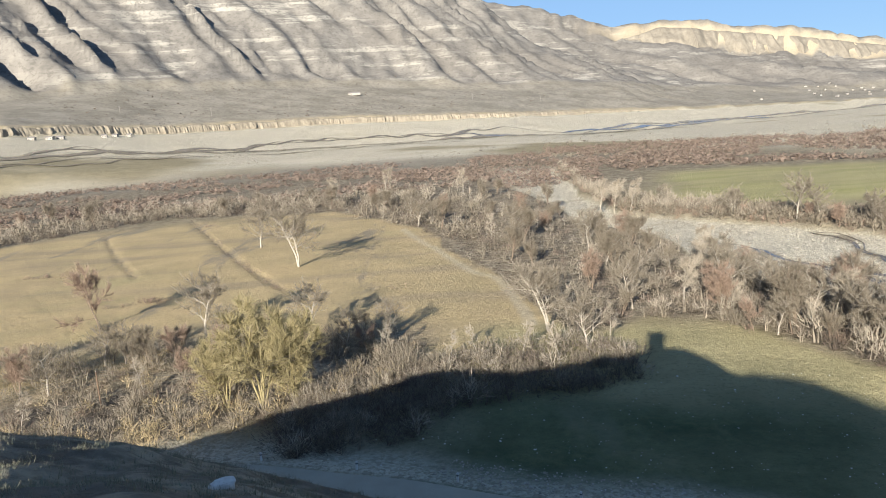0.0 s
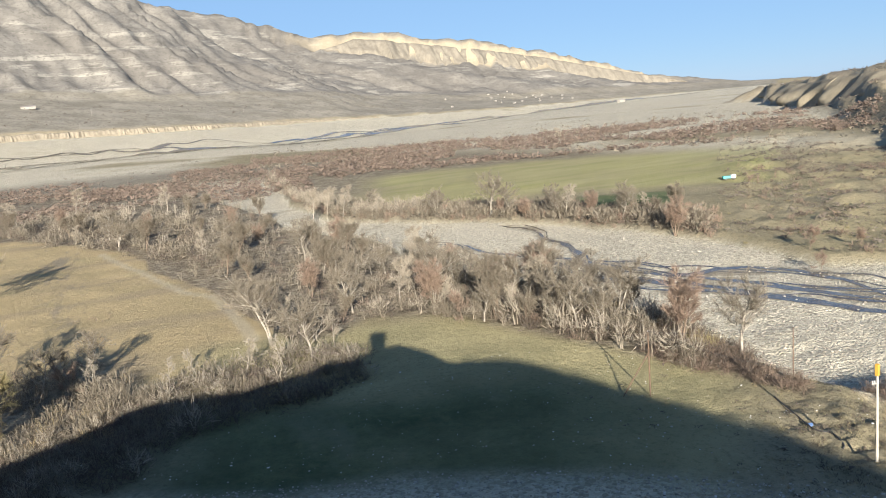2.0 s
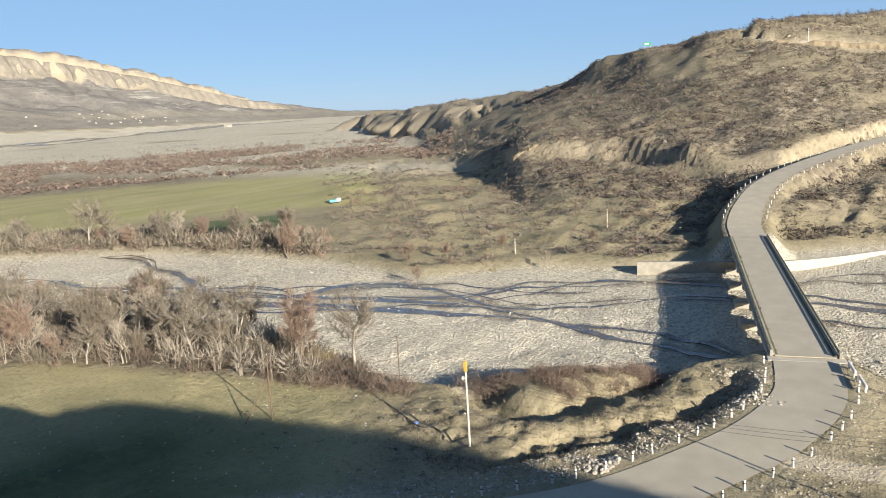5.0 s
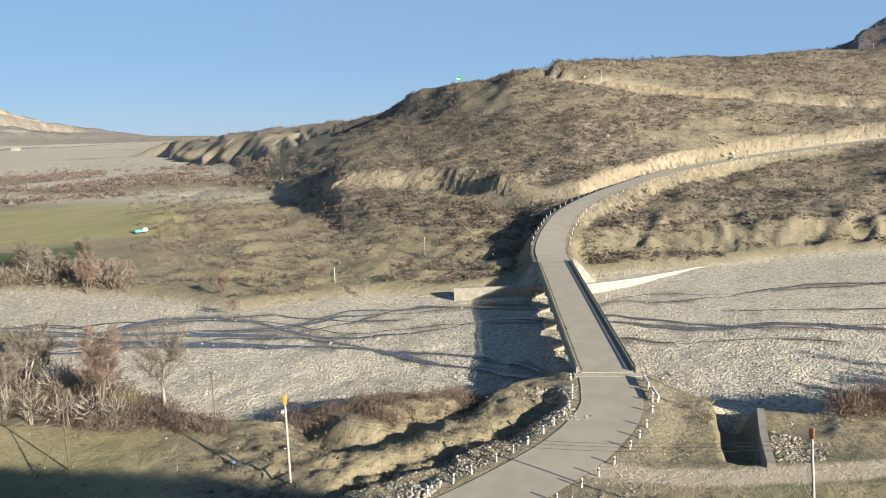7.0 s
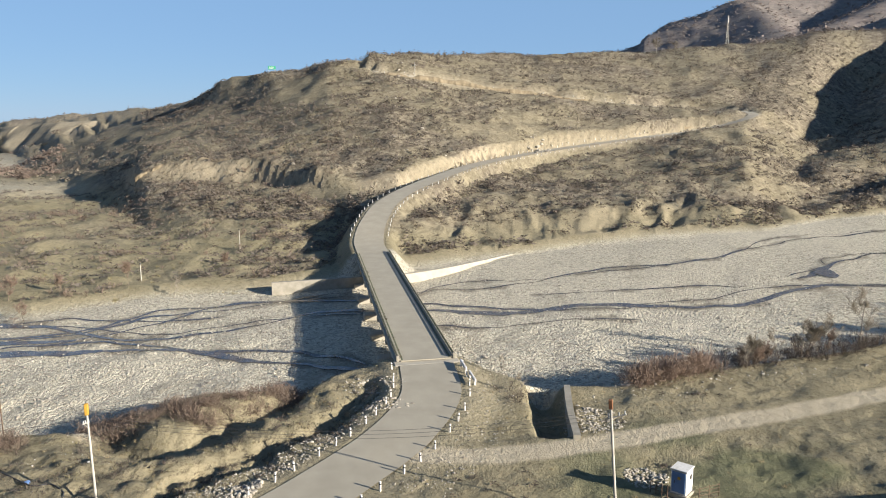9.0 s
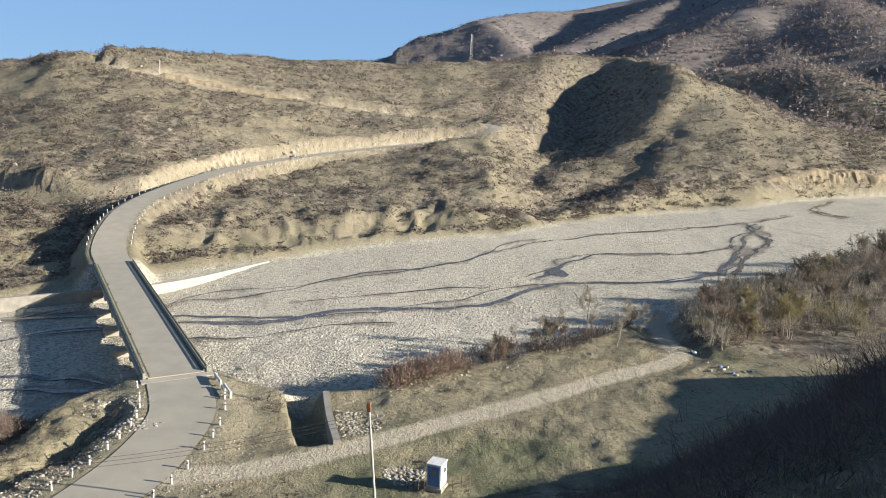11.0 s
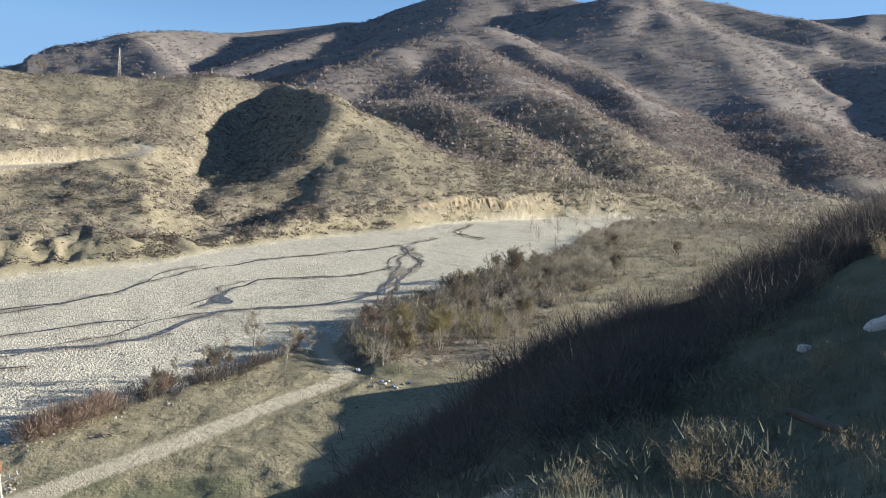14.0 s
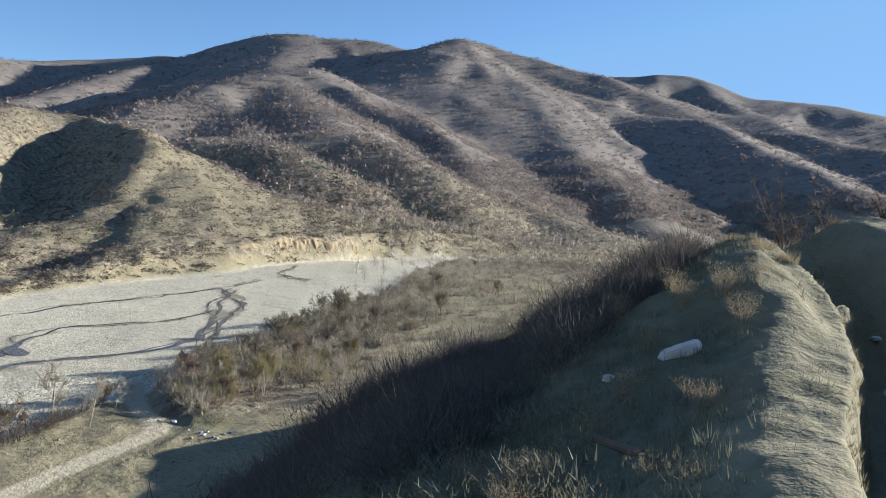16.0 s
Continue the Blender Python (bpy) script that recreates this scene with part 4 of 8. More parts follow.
# ---------------- the ground ----------------
def cover():
    x, y = GR * np.sin(np.radians(GA)), GR * np.cos(np.radians(GA))
    z = GZ - EYE
    dz = np.gradient(GZ, axis=1) / np.gradient(RR)[None, :]
    da = np.gradient(GZ, axis=0) / (np.radians(np.gradient(AZ))[:, None] * np.maximum(GR, 1))
    slope = np.hypot(dz, da)
    n1, n2 = fbm(x / 30, y / 30, 4, 101), fbm(x / 140, y / 140, 3, 102)
    hill, knoll = MASK["hill"], MASK["knoll"]
    main = step(-120, 0, GR - line_r(GA, FIELD)) * (1 - step(-20, 10, GR - line_r(GA, LOW))) * (GA < 62) * (1 - hill)
    main = main * step(-0.35, 0.2, n2 + 0.6 * step(-30, 250, GR - line_r(GA, FIELD)))
    gravel = np.clip(np.maximum(MASK["bed"], main * 0.85), 0, 1)
    # stony toe strips by the road
    d, _, _ = near_line(x, y, ROAD[::6])
    heap = (1 - step(6, 12, d + 4 * n1)) * step(3.2, 4.2, d) * (GR < 140)
    gravel = np.maximum(gravel, (0.12 + 0.68 * (1 - step(34, 50, GA))) * heap)
    field = step(14, 19, GA + n1) * (1 - step(45, 47, GA + 0.6 * n1)) * step(265, 285, GR + 10 * n1) * (1 - step(400, 445, GR + 12 * n1))
    patch = step(31, 33, GA) * (1 - step(38, 40, GA)) * step(232, 238, GR) * (1 - step(258, 264, GR))
    # dark grass ends near the hill shadow's edge: shade is partly in its colour
    shaded_lawn = (1 - step(78, 94, GR + 8 * n1)) * step(-8, 4, GA + 6 * n1) * (1 - step(26, 42, GA + 10 * n1)) * (1 - 0.5 * knoll)
    wet = step(99, 106, GA) * (1 - step(118, 121, GA)) * step(84, 90, GR) * (1 - step(120, 126, GR)) * step(-0.2, 0.3, n1)
    verge = (1 - step(72, 90, GR)) * step(84, 92, GA) * (1 - step(112, 118, GA)) * step(-0.1, 0.5, n1 + 0.6 * fbm(x / 7, y / 7, 3, 117)) * 0.55
    # the knoll past bearing 96 is painted dark green, standing in for shade
    green = np.clip(patch + 0.95 * shaded_lawn * (0.85 + 0.6 * n1) + 0.7 * wet + verge + 0.3 * knoll * step(0, 0.5, n1) + knoll * (GA > 96) * (0.75 - 0.3 * step(126, 138, GA) * (1 - step(24, 32, GR)) - 0.25 * step(151, 157, GA) * (1 - step(20, 26, GR))), 0, 1)
    tan = (1 - step(6, 10, GA + 2 * n1)) * step(90, 112, GR) * (1 - step(300, 345, GR + 14 * n1)) * (GA > -60)
    gully = step(97, 101, GA) * (1 - step(116, 120, GA)) * step(300, 345, GR)
    bare = np.clip(step(0.85, 1.15, slope + 0.3 * n1) * hill * (1 - step(600, 900, GR)) * (1 - gully), 0, 1) * 0.8
    bare = np.maximum(bare, MASK["cliff"] * np.clip(0.25 + 0.9 * (ridged(GA * 2.6, GR / 400, 3, 116) - 0.35), 0, 0.8) * (GA < 40))
    bare = np.maximum(bare, step(0.7, 1.1, slope) * (1 - hill) * (1 - knoll) * (GR < 130) * (GA > 44) * (GA < 80) * 0.12)
    bare = bare * (1 - 0.75 * step(96, 100, GA) * (1 - 0.7 * step(110, 111, GA) * (1 - step(117, 118.5, GA))) * np.clip(0.8 - 0.6 * n1, 0, 1))
    nearup = near_line(x, y, ROAD_UP[::5])[0]
    bare = bare * step(9, 18, nearup)
    shore = step(98, 101, GA) * (1 - step(-6, 8, GR - line_r(GA, H_LOW) - 14)) * hill
    bare = bare * (1 - 0.75 * shore * (1 - 0.6 * step(112, 113, GA) * (1 - step(117, 118.5, GA))))
    sc, rd = line_r(GA, H_SCARP), line_r(GA, H_ROAD)
    bare = np.maximum(bare, step(-1.5, 0.5, GR - rd) * (1 - step(-0.5, 2, GR - sc)) * step(56, 58, GA) * (1 - step(96, 99, GA)) * (1 - 0.9 * step(67, 69, GA) * (1 - step(71, 74, GA))) * np.clip(0.8 + 0.7 * n1, 0, 1))
    bluff = step(0.2, 0.4, slope + 0.1 * n1) * hill * step(650, 760, GR) * (1 - step(0, 30, GR - line_r(GA, H_CREST))) * (1 - step(55, 58, GA)) * (GA > 40)
    bare = np.maximum(bare, bluff)
    # crest soil painted slightly paler, adding to its sunlit look
    bare = np.maximum(bare, 0.1 * knoll * step(155, 160, GA) * (1 - step(20, 24, GR)))
    brush = np.clip(hill * np.clip(0.45 + 0.4 * step(-0.3, 0.4, n1 + 0.6 * n2), 0, 1) + 0.85 * knoll * (1 - 0.6 * step(126, 138, GA) * (1 - step(24, 32, GR))), 0, 1) * (1 - step(1000, 1500, GR))
    scrub = step(300, 360, GR + 20 * n1) * (1 - step(-140, 0, GR - line_r(GA, FIELD))) * (GA < 47) * (1 - field)
    plainb = 0.5 * step(0, 30, GR - line_r(GA, TERRACE)) * (GA < 46) * (1 - step(0.1, 0.4, MASK["rise"])) * np.clip(0.5 + 0.4 * n2, 0, 1)
    inn = np.interp(GA, [-2, 0, 3.6, 7.3, 10, 13, 15.4, 20, 25, 30, 36, 40, 46, 48, 49], [400, 195, 162, 122, 109, 112, 120, 118, 110, 102, 93, 89, 85, 84, 400])
    under = step(-3, 3, GR - inn + 3 * n1) * (1 - step(-2, 2, GR - line_r(GA, BANK)))
    out = line_r(GA, FAR)
    under = np.maximum(under, step(0, 5, GR - out) * (1 - step(20, 34, GR - out + 6 * n1)) * (GA > 9) * (GA < 42))
    rim = np.interp(GA, [-36, -20, -8, 0, 4], [290, 345, 305, 215, 185])
    under = np.maximum(under, step(-6, 6, GR - rim + 8 * n1) * (1 - step(50, 90, GR - rim)) * (GA > -40) * (GA < 5))
    under = np.maximum(under, step(80, 86, GR + 4 * n1) * (1 - step(104, 128, GR + 8 * n1)) * (GA > -40) * (1 - step(-4, 0, GA + n1)))
    under = np.maximum(under, step(112, 118, GR) * step(113, 116, GA) * (1 - step(-6, 0, GR - line_r(GA, BANK))) * (1 - step(126, 132, GA)))
    # ground under the thickets painted darker, to add to their shade
    brush = np.maximum(brush, 0.85 * under * (1 - knoll))
    d1, d2, d3 = (near_line(x, y, q)[0] for q in (DITCH, RUNNEL, FOOTPATH))
    brush = np.maximum(brush, 0.5 * np.maximum(1 - step(0.4, 1.0, d1 + 0.5 * n1), 1 - step(0.3, 0.8, d2)) * (GA < 0))
    foot = 1 - step(0.6, 1.4, d3 + 0.4 * n1)
    brush = np.clip(np.maximum(np.maximum(brush, 0.7 * scrub), plainb), 0, 1)
    cf = (GR - line_r(GA, CLIFF)) / (line_r(GA, RANGE) - line_r(GA, CLIFF))
    scallop = 0.75 * (ridged(GA * 0.55 + 0.15 * n2, GR * 0, 2, 109) - 0.45) + 0.25 * n2
    bare = np.maximum(bare, step(-0.15, 0.1, cf + scallop) * (1 - step(0.8, 0.95, cf)) * step(11, 16, GA + 2 * n2) * (1 - step(36, 41, GA)) * (GA < 44) * 0.8)
    up_rd = line_r(GA, H_UPPER)
    cut = step(-1, 1, GR - up_rd) * (1 - step(-1, 2, GR - line_r(GA, H_CUT))) * step(73, 75, GA) * (1 - step(94, 97, GA))
    bare = np.maximum(bare, cut)
    d, _, _ = near_line(x, y, TRACK[::4])
    path = (1 - step(1.3, 2.0, d + 0.35 * fbm(x / 2, y / 2, 2, 7))) * (GR < 160)
    d, _, _ = near_line(x, y, ROAD_UP[::5])
    path = np.maximum(path, (1 - step(3.5, 4.6, d + n1)) * (GR < 560) * 0.6)
    path = np.maximum(path, 0.6 * foot)
    toe = step(82, 86, GA) * (1 - step(108, 113, GA)) * step(2, 6, GR - line_r(GA, H_FOOT)) * (1 - step(-10, 4, GR - line_r(GA, H_LOW)))
    toe = toe * np.clip(step(0.35, 0.8, slope + 0.5 * n1) + 0.8 * step(87.5, 88.5, GA) * (1 - step(91, 92, GA)), 0, 1)
    bare = np.maximum(bare, 0.3 * toe)
    crop = step(0, 20, GR - line_r(GA, TERRACE)) * (GA < 46) * (1 - step(0.1, 0.4, MASK["rise"]))
    crop = np.maximum(crop, 0.7 * step(560, 640, GR + 30 * n1) * (1 - step(-20, 10, GR - line_r(GA, LOW))) * (GA < 52) * (1 - MASK["hill"]) * step(-0.2, 0.3, n2))
    # straw beyond the dark grass is kept pale, so sunlight is partly painted in
    olive = (1 - step(110, 122, GR)) * step(-2, 6, GA) * (1 - step(38, 46, GA + 8 * n1)) * (GR > 50)
    olive = np.maximum(olive, 0.15 * hill * (GR < 900) * step(-0.5, 0.2, fbm(x / 55, y / 55, 3, 110)))
    olive = np.maximum(olive, 0.2 * step(42, 46, GA) * (1 - step(72, 75, GA)) * step(0, 8, GR - line_r(GA, FAR)) * (GR < 460))
    rough = step(42, 46, GA) * (1 - step(72, 75, GA)) * step(2, 12, GR - line_r(GA, FAR)) * (GR < 460) * (1 - field)
    brush = np.maximum(brush, shore * np.clip(0.6 + 0.5 * n1, 0, 0.9))
    brush = np.maximum(brush, rough * np.clip(0.1 + 0.7 * n1, 0, 0.6))
    wet = np.clip(WET, 0, 1)
    forest = MASK["mount"] ** 0.5
    massif = step(0.02, 0.3, MASK["rise"])
    a = np.stack([gravel, green, bare, brush], -1)
    b = np.stack([tan, path, np.clip(forest, 0, 1), massif], -1)
    c = np.stack([field * np.clip(0.85 + 0.3 * n1, 0, 1), wet, np.clip(crop, 0, 1), np.clip(olive, 0, 1)], -1)
    return np.clip(a, 0, 1), np.clip(b, 0, 1), np.clip(c, 0, 1)


def build_ground():
    na, nr = GA.shape
    v = np.stack([GR * np.sin(np.radians(GA)), GR * np.cos(np.radians(GA)), GZ], -1).reshape(-1, 3)
    i, j = np.meshgrid(np.arange(na), np.arange(nr - 1), indexing="ij")
    k = (i + 1) % na
    f = np.stack([i * nr + j, i * nr + j + 1, k * nr + j + 1, k * nr + j], -1).reshape(-1, 4)
    ob = mesh_object("ground", v, f, M_LAND, None, True)
    for name, q in zip(("cover_a", "cover_b", "cover_c"), cover()):
        at = ob.data.attributes.new(name, "FLOAT_COLOR", "POINT")
        at.data.foreach_set("color", q.reshape(-1).astype(np.float32))
    # close the sheet under the camera
    rim = [int(q) * nr for q in range(na)]
    me = ob.data
    bm = bmesh.new()
    bm.from_mesh(me)
    bm.verts.ensure_lookup_table()
    try:
        bm.faces.new([bm.verts[q] for q in reversed(rim)])
    except ValueError:
        pass
    bm.to_mesh(me)
    bm.free()
    return tagged(ob, "valley ground with dry grass, river gravel and eroded hills", "ground", "", "structure")


ground = build_ground()
road = tagged(ribbon("road", ROAD, 7.0, M_ROAD, 0.07, cross=7), "worn pale asphalt road below the hill", "road", "", "structure")
tagged(ribbon("road", ROAD_UP, np.interp(np.linspace(0, 1, 260), [0, 0.08, 0.5, 1], [7.0, 7.2, 5.6, 4.5]), M_ROAD, 0.16, cross=7), "worn pale asphalt road climbing the far hill", "road", "", "structure")


# ---------------- eroded cliffs ----------------
def cliff(label, rows, material, flute=1.0, width=6.0, lean=0.5, levels=7, pieces=400, seed=1, ragged=0.5):
    """A gullied earth face. rows: bearing, distance, angle of rise at the foot and at the rim."""
    q = np.array(rows, float)
    k = np.linspace(0, len(q) - 1, pieces)
    az, r, lo, hi = (np.interp(k, np.arange(len(q)), q[:, c]) for c in range(4))
    p = np.stack([r * np.sin(np.radians(az)), r * np.cos(np.radians(az))], -1)
    way = np.gradient(p, axis=0)
    run = np.concatenate([[0], np.cumsum(np.linalg.norm(np.diff(p, axis=0), axis=1))])
    for _ in range(6):
        way[1:-1] = (way[:-2] + way[1:-1] + way[2:]) / 3
    way /= np.linalg.norm(way, axis=1)[:, None]
    inward = np.stack([-way[:, 1], way[:, 0]], -1)      # away from the hilltop
    inward *= np.sign(np.sum(inward * p, axis=1))[:, None]
    zero = run * 0
    warp = run / width + 1.6 * grain(run / (width * 4), zero, seed + 2) + 0.5 * grain(run / (width * 0.9), zero, seed + 3)
    ends = np.clip(np.minimum(np.arange(pieces), np.arange(pieces)[::-1]) / (pieces * 0.1), 0, 1)
    rim = (1 - ragged) + ragged * (0.7 * grain(run / (width * 2.3), zero, seed + 9) + 0.5 * grain(run / (width * 0.7), zero, seed + 10))
    foot, crown = EYE + r * np.tan(np.radians(lo)), EYE + r * np.tan(np.radians(hi))
    low = np.minimum(foot, ground_zv(p[:, 0], p[:, 1])) - 0.8
    tall = (crown - foot) * rim * (0.3 + 0.7 * ends)
    bite = 0.35 + 0.9 * grain(run / (width * 3.1), zero, seed + 4)
    v = []
    for j in range(levels):
        t = j / (levels - 1)
        rib = 0.75 * ridged(warp + 0.12 * t * grain(run / width, zero + t, seed + 5), zero + 0.4 * t, 2, seed) + 0.35 * grain(run / (width * 0.22), zero + 2.5 * t, seed + 6)
        off = lean * tall * t ** 1.3 + flute * bite * (0.5 - rib) * (0.35 + 0.65 * math.sin(math.pi * min(0.15 + 0.75 * t, 1)))
        z = low + (foot + tall - low) * t
        if j == levels - 1:
            off, z = off + 0.25 * flute + 2.5, z - 0.4 - 0.05 * tall
        v.append(np.concatenate([p + inward * off[:, None], z[:, None]], -1))
    v = np.stack(v, 1).reshape(-1, 3)
    i, j = np.meshgrid(np.arange(pieces - 1), np.arange(levels - 1), indexing="ij")
    f = np.stack([i * levels + j, i * levels + j + 1, (i + 1) * levels + j + 1, (i + 1) * levels + j], -1).reshape(-1, 4)
    return tagged(mesh_object("cliff", v, f, material, None, True), label, "cliff", "", "structure")


def earth_material(name, pale, dark, scale):
    n = Nodes(name, 0.95, 0, 0.1)
    c = n.mix(n.span(n.noise(scale, 6, 0.7, (1.5, 1.5, 0.35)), 0.35, 0.65), pale, dark)
    c = n.mix(n.span(n.noise(scale * 0.35, 5, 0.75), 0.55, 0.7, 0, 0.5), c, tuple(q * 0.62 for q in dark))
    d = n.noise(scale * 3, 5, 0.75, (1.4, 1.4, 0.5))
    c = n.mix(n.span(d, 0.5, 0.7, 0, 0.35), c, tuple(q * 0.7 for q in dark))
    return n.done(c, d, 0.8, 0.5 / scale * 0.1)


M_EARTH = earth_material("dry_yellow_earth", (0.315, 0.26, 0.17), (0.225, 0.18, 0.118), 0.5)
M_BADLAND = earth_material("ribbed_clay", (0.36, 0.315, 0.225), (0.25, 0.215, 0.155), 0.06)
M_CLAY = earth_material("grey_clay_cliff", (0.29, 0.258, 0.198), (0.20, 0.174, 0.132), 0.12)
M_CREAM = earth_material("cream_cliff", (0.25, 0.226, 0.18), (0.17, 0.152, 0.123), 0.03)
cliff("eroded earth scarp on the hillside above the river flat", [(56.3, 322, -4.3, -3.7), (58.9, 317, -4.5, -2.95), (61.4, 311, -4.6, -2.85), (65.1, 300, -4.65, -3.05), (67.6, 284, -4.8, -3.9), (69.3, 272, -4.9, -4.5)], M_EARTH, 2.2, 5.0, 0.5, 8, 420, 411, 0.3)
cliff("cut earth bank above the climbing road", [(77.0, 272, -4.95, -4.1), (79, 287, -4.5, -3.3), (81.8, 312, -3.6, -2.45), (83.6, 328, -3.3, -2.0), (87.9, 362, -2.6, -1.55), (91.7, 392, -2.05, -1.1), (93.9, 408, -1.6, -0.95), (96.5, 425, -1.2, -0.85)], M_EARTH, 1.0, 5.0, 0.3, 7, 420, 421, 0.3)
cliff("pale road cut high on the hill", [(73.6, 441, 2.3, 3.3), (75, 441, 2.2, 3.25), (77, 441, 2.0, 2.95), (80.8, 442, 1.5, 2.3), (88.5, 449, 0.55, 1.1), (94.8, 474, -0.1, 0.35), (97, 482, -0.3, 0.0)], M_EARTH, 2.0, 7.0, 0.6, 7, 420, 431, 0.5)
cliff("low yellow bluff above the upper river bed", BLUFF, M_EARTH, 4.0, 9.0, 0.5, 9, 500, 451, 0.9)
cliff("ribbed badland slopes at the mouth of the side valley", [(45.25, 1650, -1.4, -1.2), (45.6, 1380, -1.55, -1.0), (46.1, 1120, -1.9, -0.75), (46.9, 900, -2.45, -0.5), (48, 810, -2.75, -0.3), (49.2, 765, -2.85, -0.1), (51.5, 725, -2.75, 0.0), (53.8, 700, -2.4, 0.05)], M_BADLAND, 75.0, 95.0, 1.1, 12, 520, 481, 0.12)
cliff("fluted terrace cliff beyond the wide river", [(-38, 1112, 1.4, 2.15), (-29.2, 1142, 1.1, 1.8), (-22.5, 1232, 0.75, 1.35), (-17.4, 1290, 0.55, 1.05), (-15, 1318, 0.5, 1.0), (-7, 1412, 0.4, 0.85), (0.7, 1486, 0.1, 0.52), (5.6, 1545, -0.08, 0.26), (9.7, 1675, -0.2, 0.06), (17.7, 1940, -0.45, -0.33)], M_CLAY, 7.0, 9.0, 0.6, 8, 1500, 461, 0.5)
cliff("pale fluted cliff below the crest of the range", [(14, 3560, 4.5, 5.5), (17, 3600, 4.1, 5.55), (19.9, 3640, 3.3, 5.2), (23.4, 3730, 2.9, 4.65), (27.1, 3860, 2.2, 3.95), (30.2, 3980, 1.5, 3.15), (32.5, 4080, 1.2, 2.45), (34.9, 4200, 0.75, 1.65), (37.3, 4350, 0.3, 0.95), (40, 4480, -0.05, 0.4)], M_CREAM, 75.0, 130.0, 0.9, 9, 900, 471, 0.15)


# ---------------- the bridge ----------------
def build_bridge():
    A, B = BRIDGE_A, BRIDGE_B
    along = (B - A)
    length = along.length
    yaw = math.degrees(math.atan2(along.y, along.x))
    br = thing("bridge", (A + B) / 2, "concrete road bridge on wall piers with green steel railings", "bridge", turn=yaw)
    slope = math.atan2(along.z, math.hypot(along.x, along.y))
    tilt = Matrix.Rotation(-slope, 4, "Y")
    part("deck", box(bmesh.new(), (length, 8.2, 0.5), (0, 0, -0.25), tilt, 0.04), M_CONCRETE, br)
    part("roadway", box(bmesh.new(), (length + 0.6, 6.6, 0.12), (0, 0, 0.03), tilt), M_ROAD, br, "pale worn asphalt roadway")
    for s in (-1, 1):
        part("kerb", box(bmesh.new(), (length, 0.5, 0.3), (0, s * 3.55, 0.12), tilt, 0.03), M_DARKCON, br)
        # besides moss, the right-hand strip paints in the rail's shade
        part("moss_strip", box(bmesh.new(), (length, 0.32, 0.05), (0, s * 3.16, 0.1), tilt, 0.01), M_RAIL, br, "dark strip of moss, dirt and painted rail shade along the kerb")
        part("girder", box(bmesh.new(), (length, 0.6, 1.0), (0, s * 2.6, -0.95), tilt, 0.05), M_DARKCON, br)
        rail = None
        for q, (h, w) in enumerate(((0.6, 0.14), (0.4, 0.1))):
            part("rail", box(bmesh.new(), (length, w, 0.13), (0, s * 3.7, h), tilt, 0.02), M_RAIL, br, "mossy green steel rail")
        n = 34
        bay = length / n
        for k in range(n):
            x = -length / 2 + length * (k + 0.5) / n
            z = math.tan(slope) * x
            part("rail_post", box(bmesh.new(), (0.14, 0.16, 0.62), (x, s * 3.7, z + 0.3), None, 0.015), M_RAIL, br)
        for e in (-1, 1):
            part("end_post", box(bmesh.new(), (0.4, 0.34, 0.75), (e * length / 2, s * 3.75, 0.3 + e * math.tan(slope) * length / 2), None, 0.04), M_DARKCON, br)
    for k in range(1, 6):
        x = -length / 2 + length * k / 6
        w = br.matrix_basis @ Vector((x, 0, 0))
        low = ground_z(w.x, w.y) - w.z - 0.8
        part("pier", box(bmesh.new(), (1.0, 6.6, -low - 1.2), (x, 0, (low - 1.2) / 2), None, 0.08), M_CONCRETE, br)
        part("pier_cap", box(bmesh.new(), (1.4, 8.0, 0.6), (x, 0, -1.4), None, 0.06), M_CONCRETE, br)
        part("pier_footing", box(bmesh.new(), (2.4, 10.5, 1.2), (x, 0, low + 1.2), None, 0.15), M_CONCRETE, br)
    for e in (-1, 1):
        part("abutment", box(bmesh.new(), (2.0, 8.6, 6.0), (e * (length / 2 + 0.6), 0, -3.35), None, 0.1), M_CONCRETE, br)
    return br


bridge = build_bridge()


def wall_along(name, label, points, thick, tall, material, sink=0.6):
    """A concrete wall that follows a line on the ground."""
    line = smooth_line(points, 24)
    t = np.gradient(line[:, :2], axis=0)
    t /= np.linalg.norm(t, axis=1)[:, None]
    side = np.stack([t[:, 1], -t[:, 0]], 1) * thick / 2
    v, f = [], []
    for k, p in enumerate(line):
        h = np.interp(k / (len(line) - 1), np.linspace(0, 1, len(tall)), tall)
        z = p[2]
        for s, zz in ((1, z - sink), (1, z + h), (-1, z + h), (-1, z - sink)):
            v.append((p[0] + s * side[k, 0], p[1] + s * side[k, 1], zz))
    for k in range(len(line) - 1):
        i = 4 * k
        for c in range(4):
            f.append((i + c, i + (c + 1) % 4, i + 4 + (c + 1) % 4, i + 4 + c))
    e = 4 * (len(line) - 1)
    f += [(3, 2, 1, 0), (e, e + 1, e + 2, e + 3)]
    return tagged(mesh_object(name, v, f, material), label, "wall")


def low(az, r, dz=0.0):
    p = on_ground(az, r)
    return (p.x, p.y, p.z + dz)


wall_along("retaining_wall", "pale concrete retaining wall beside the bridge abutment", [(*spot(65.3, 155)[:2], -2.2), (*spot(68.8, 155.6)[:2], -2.2), (*spot(72.3, 156.6)[:2], -2.2)], 0.8, [2.35, 2.35, 2.4], M_DARKCON, 3)
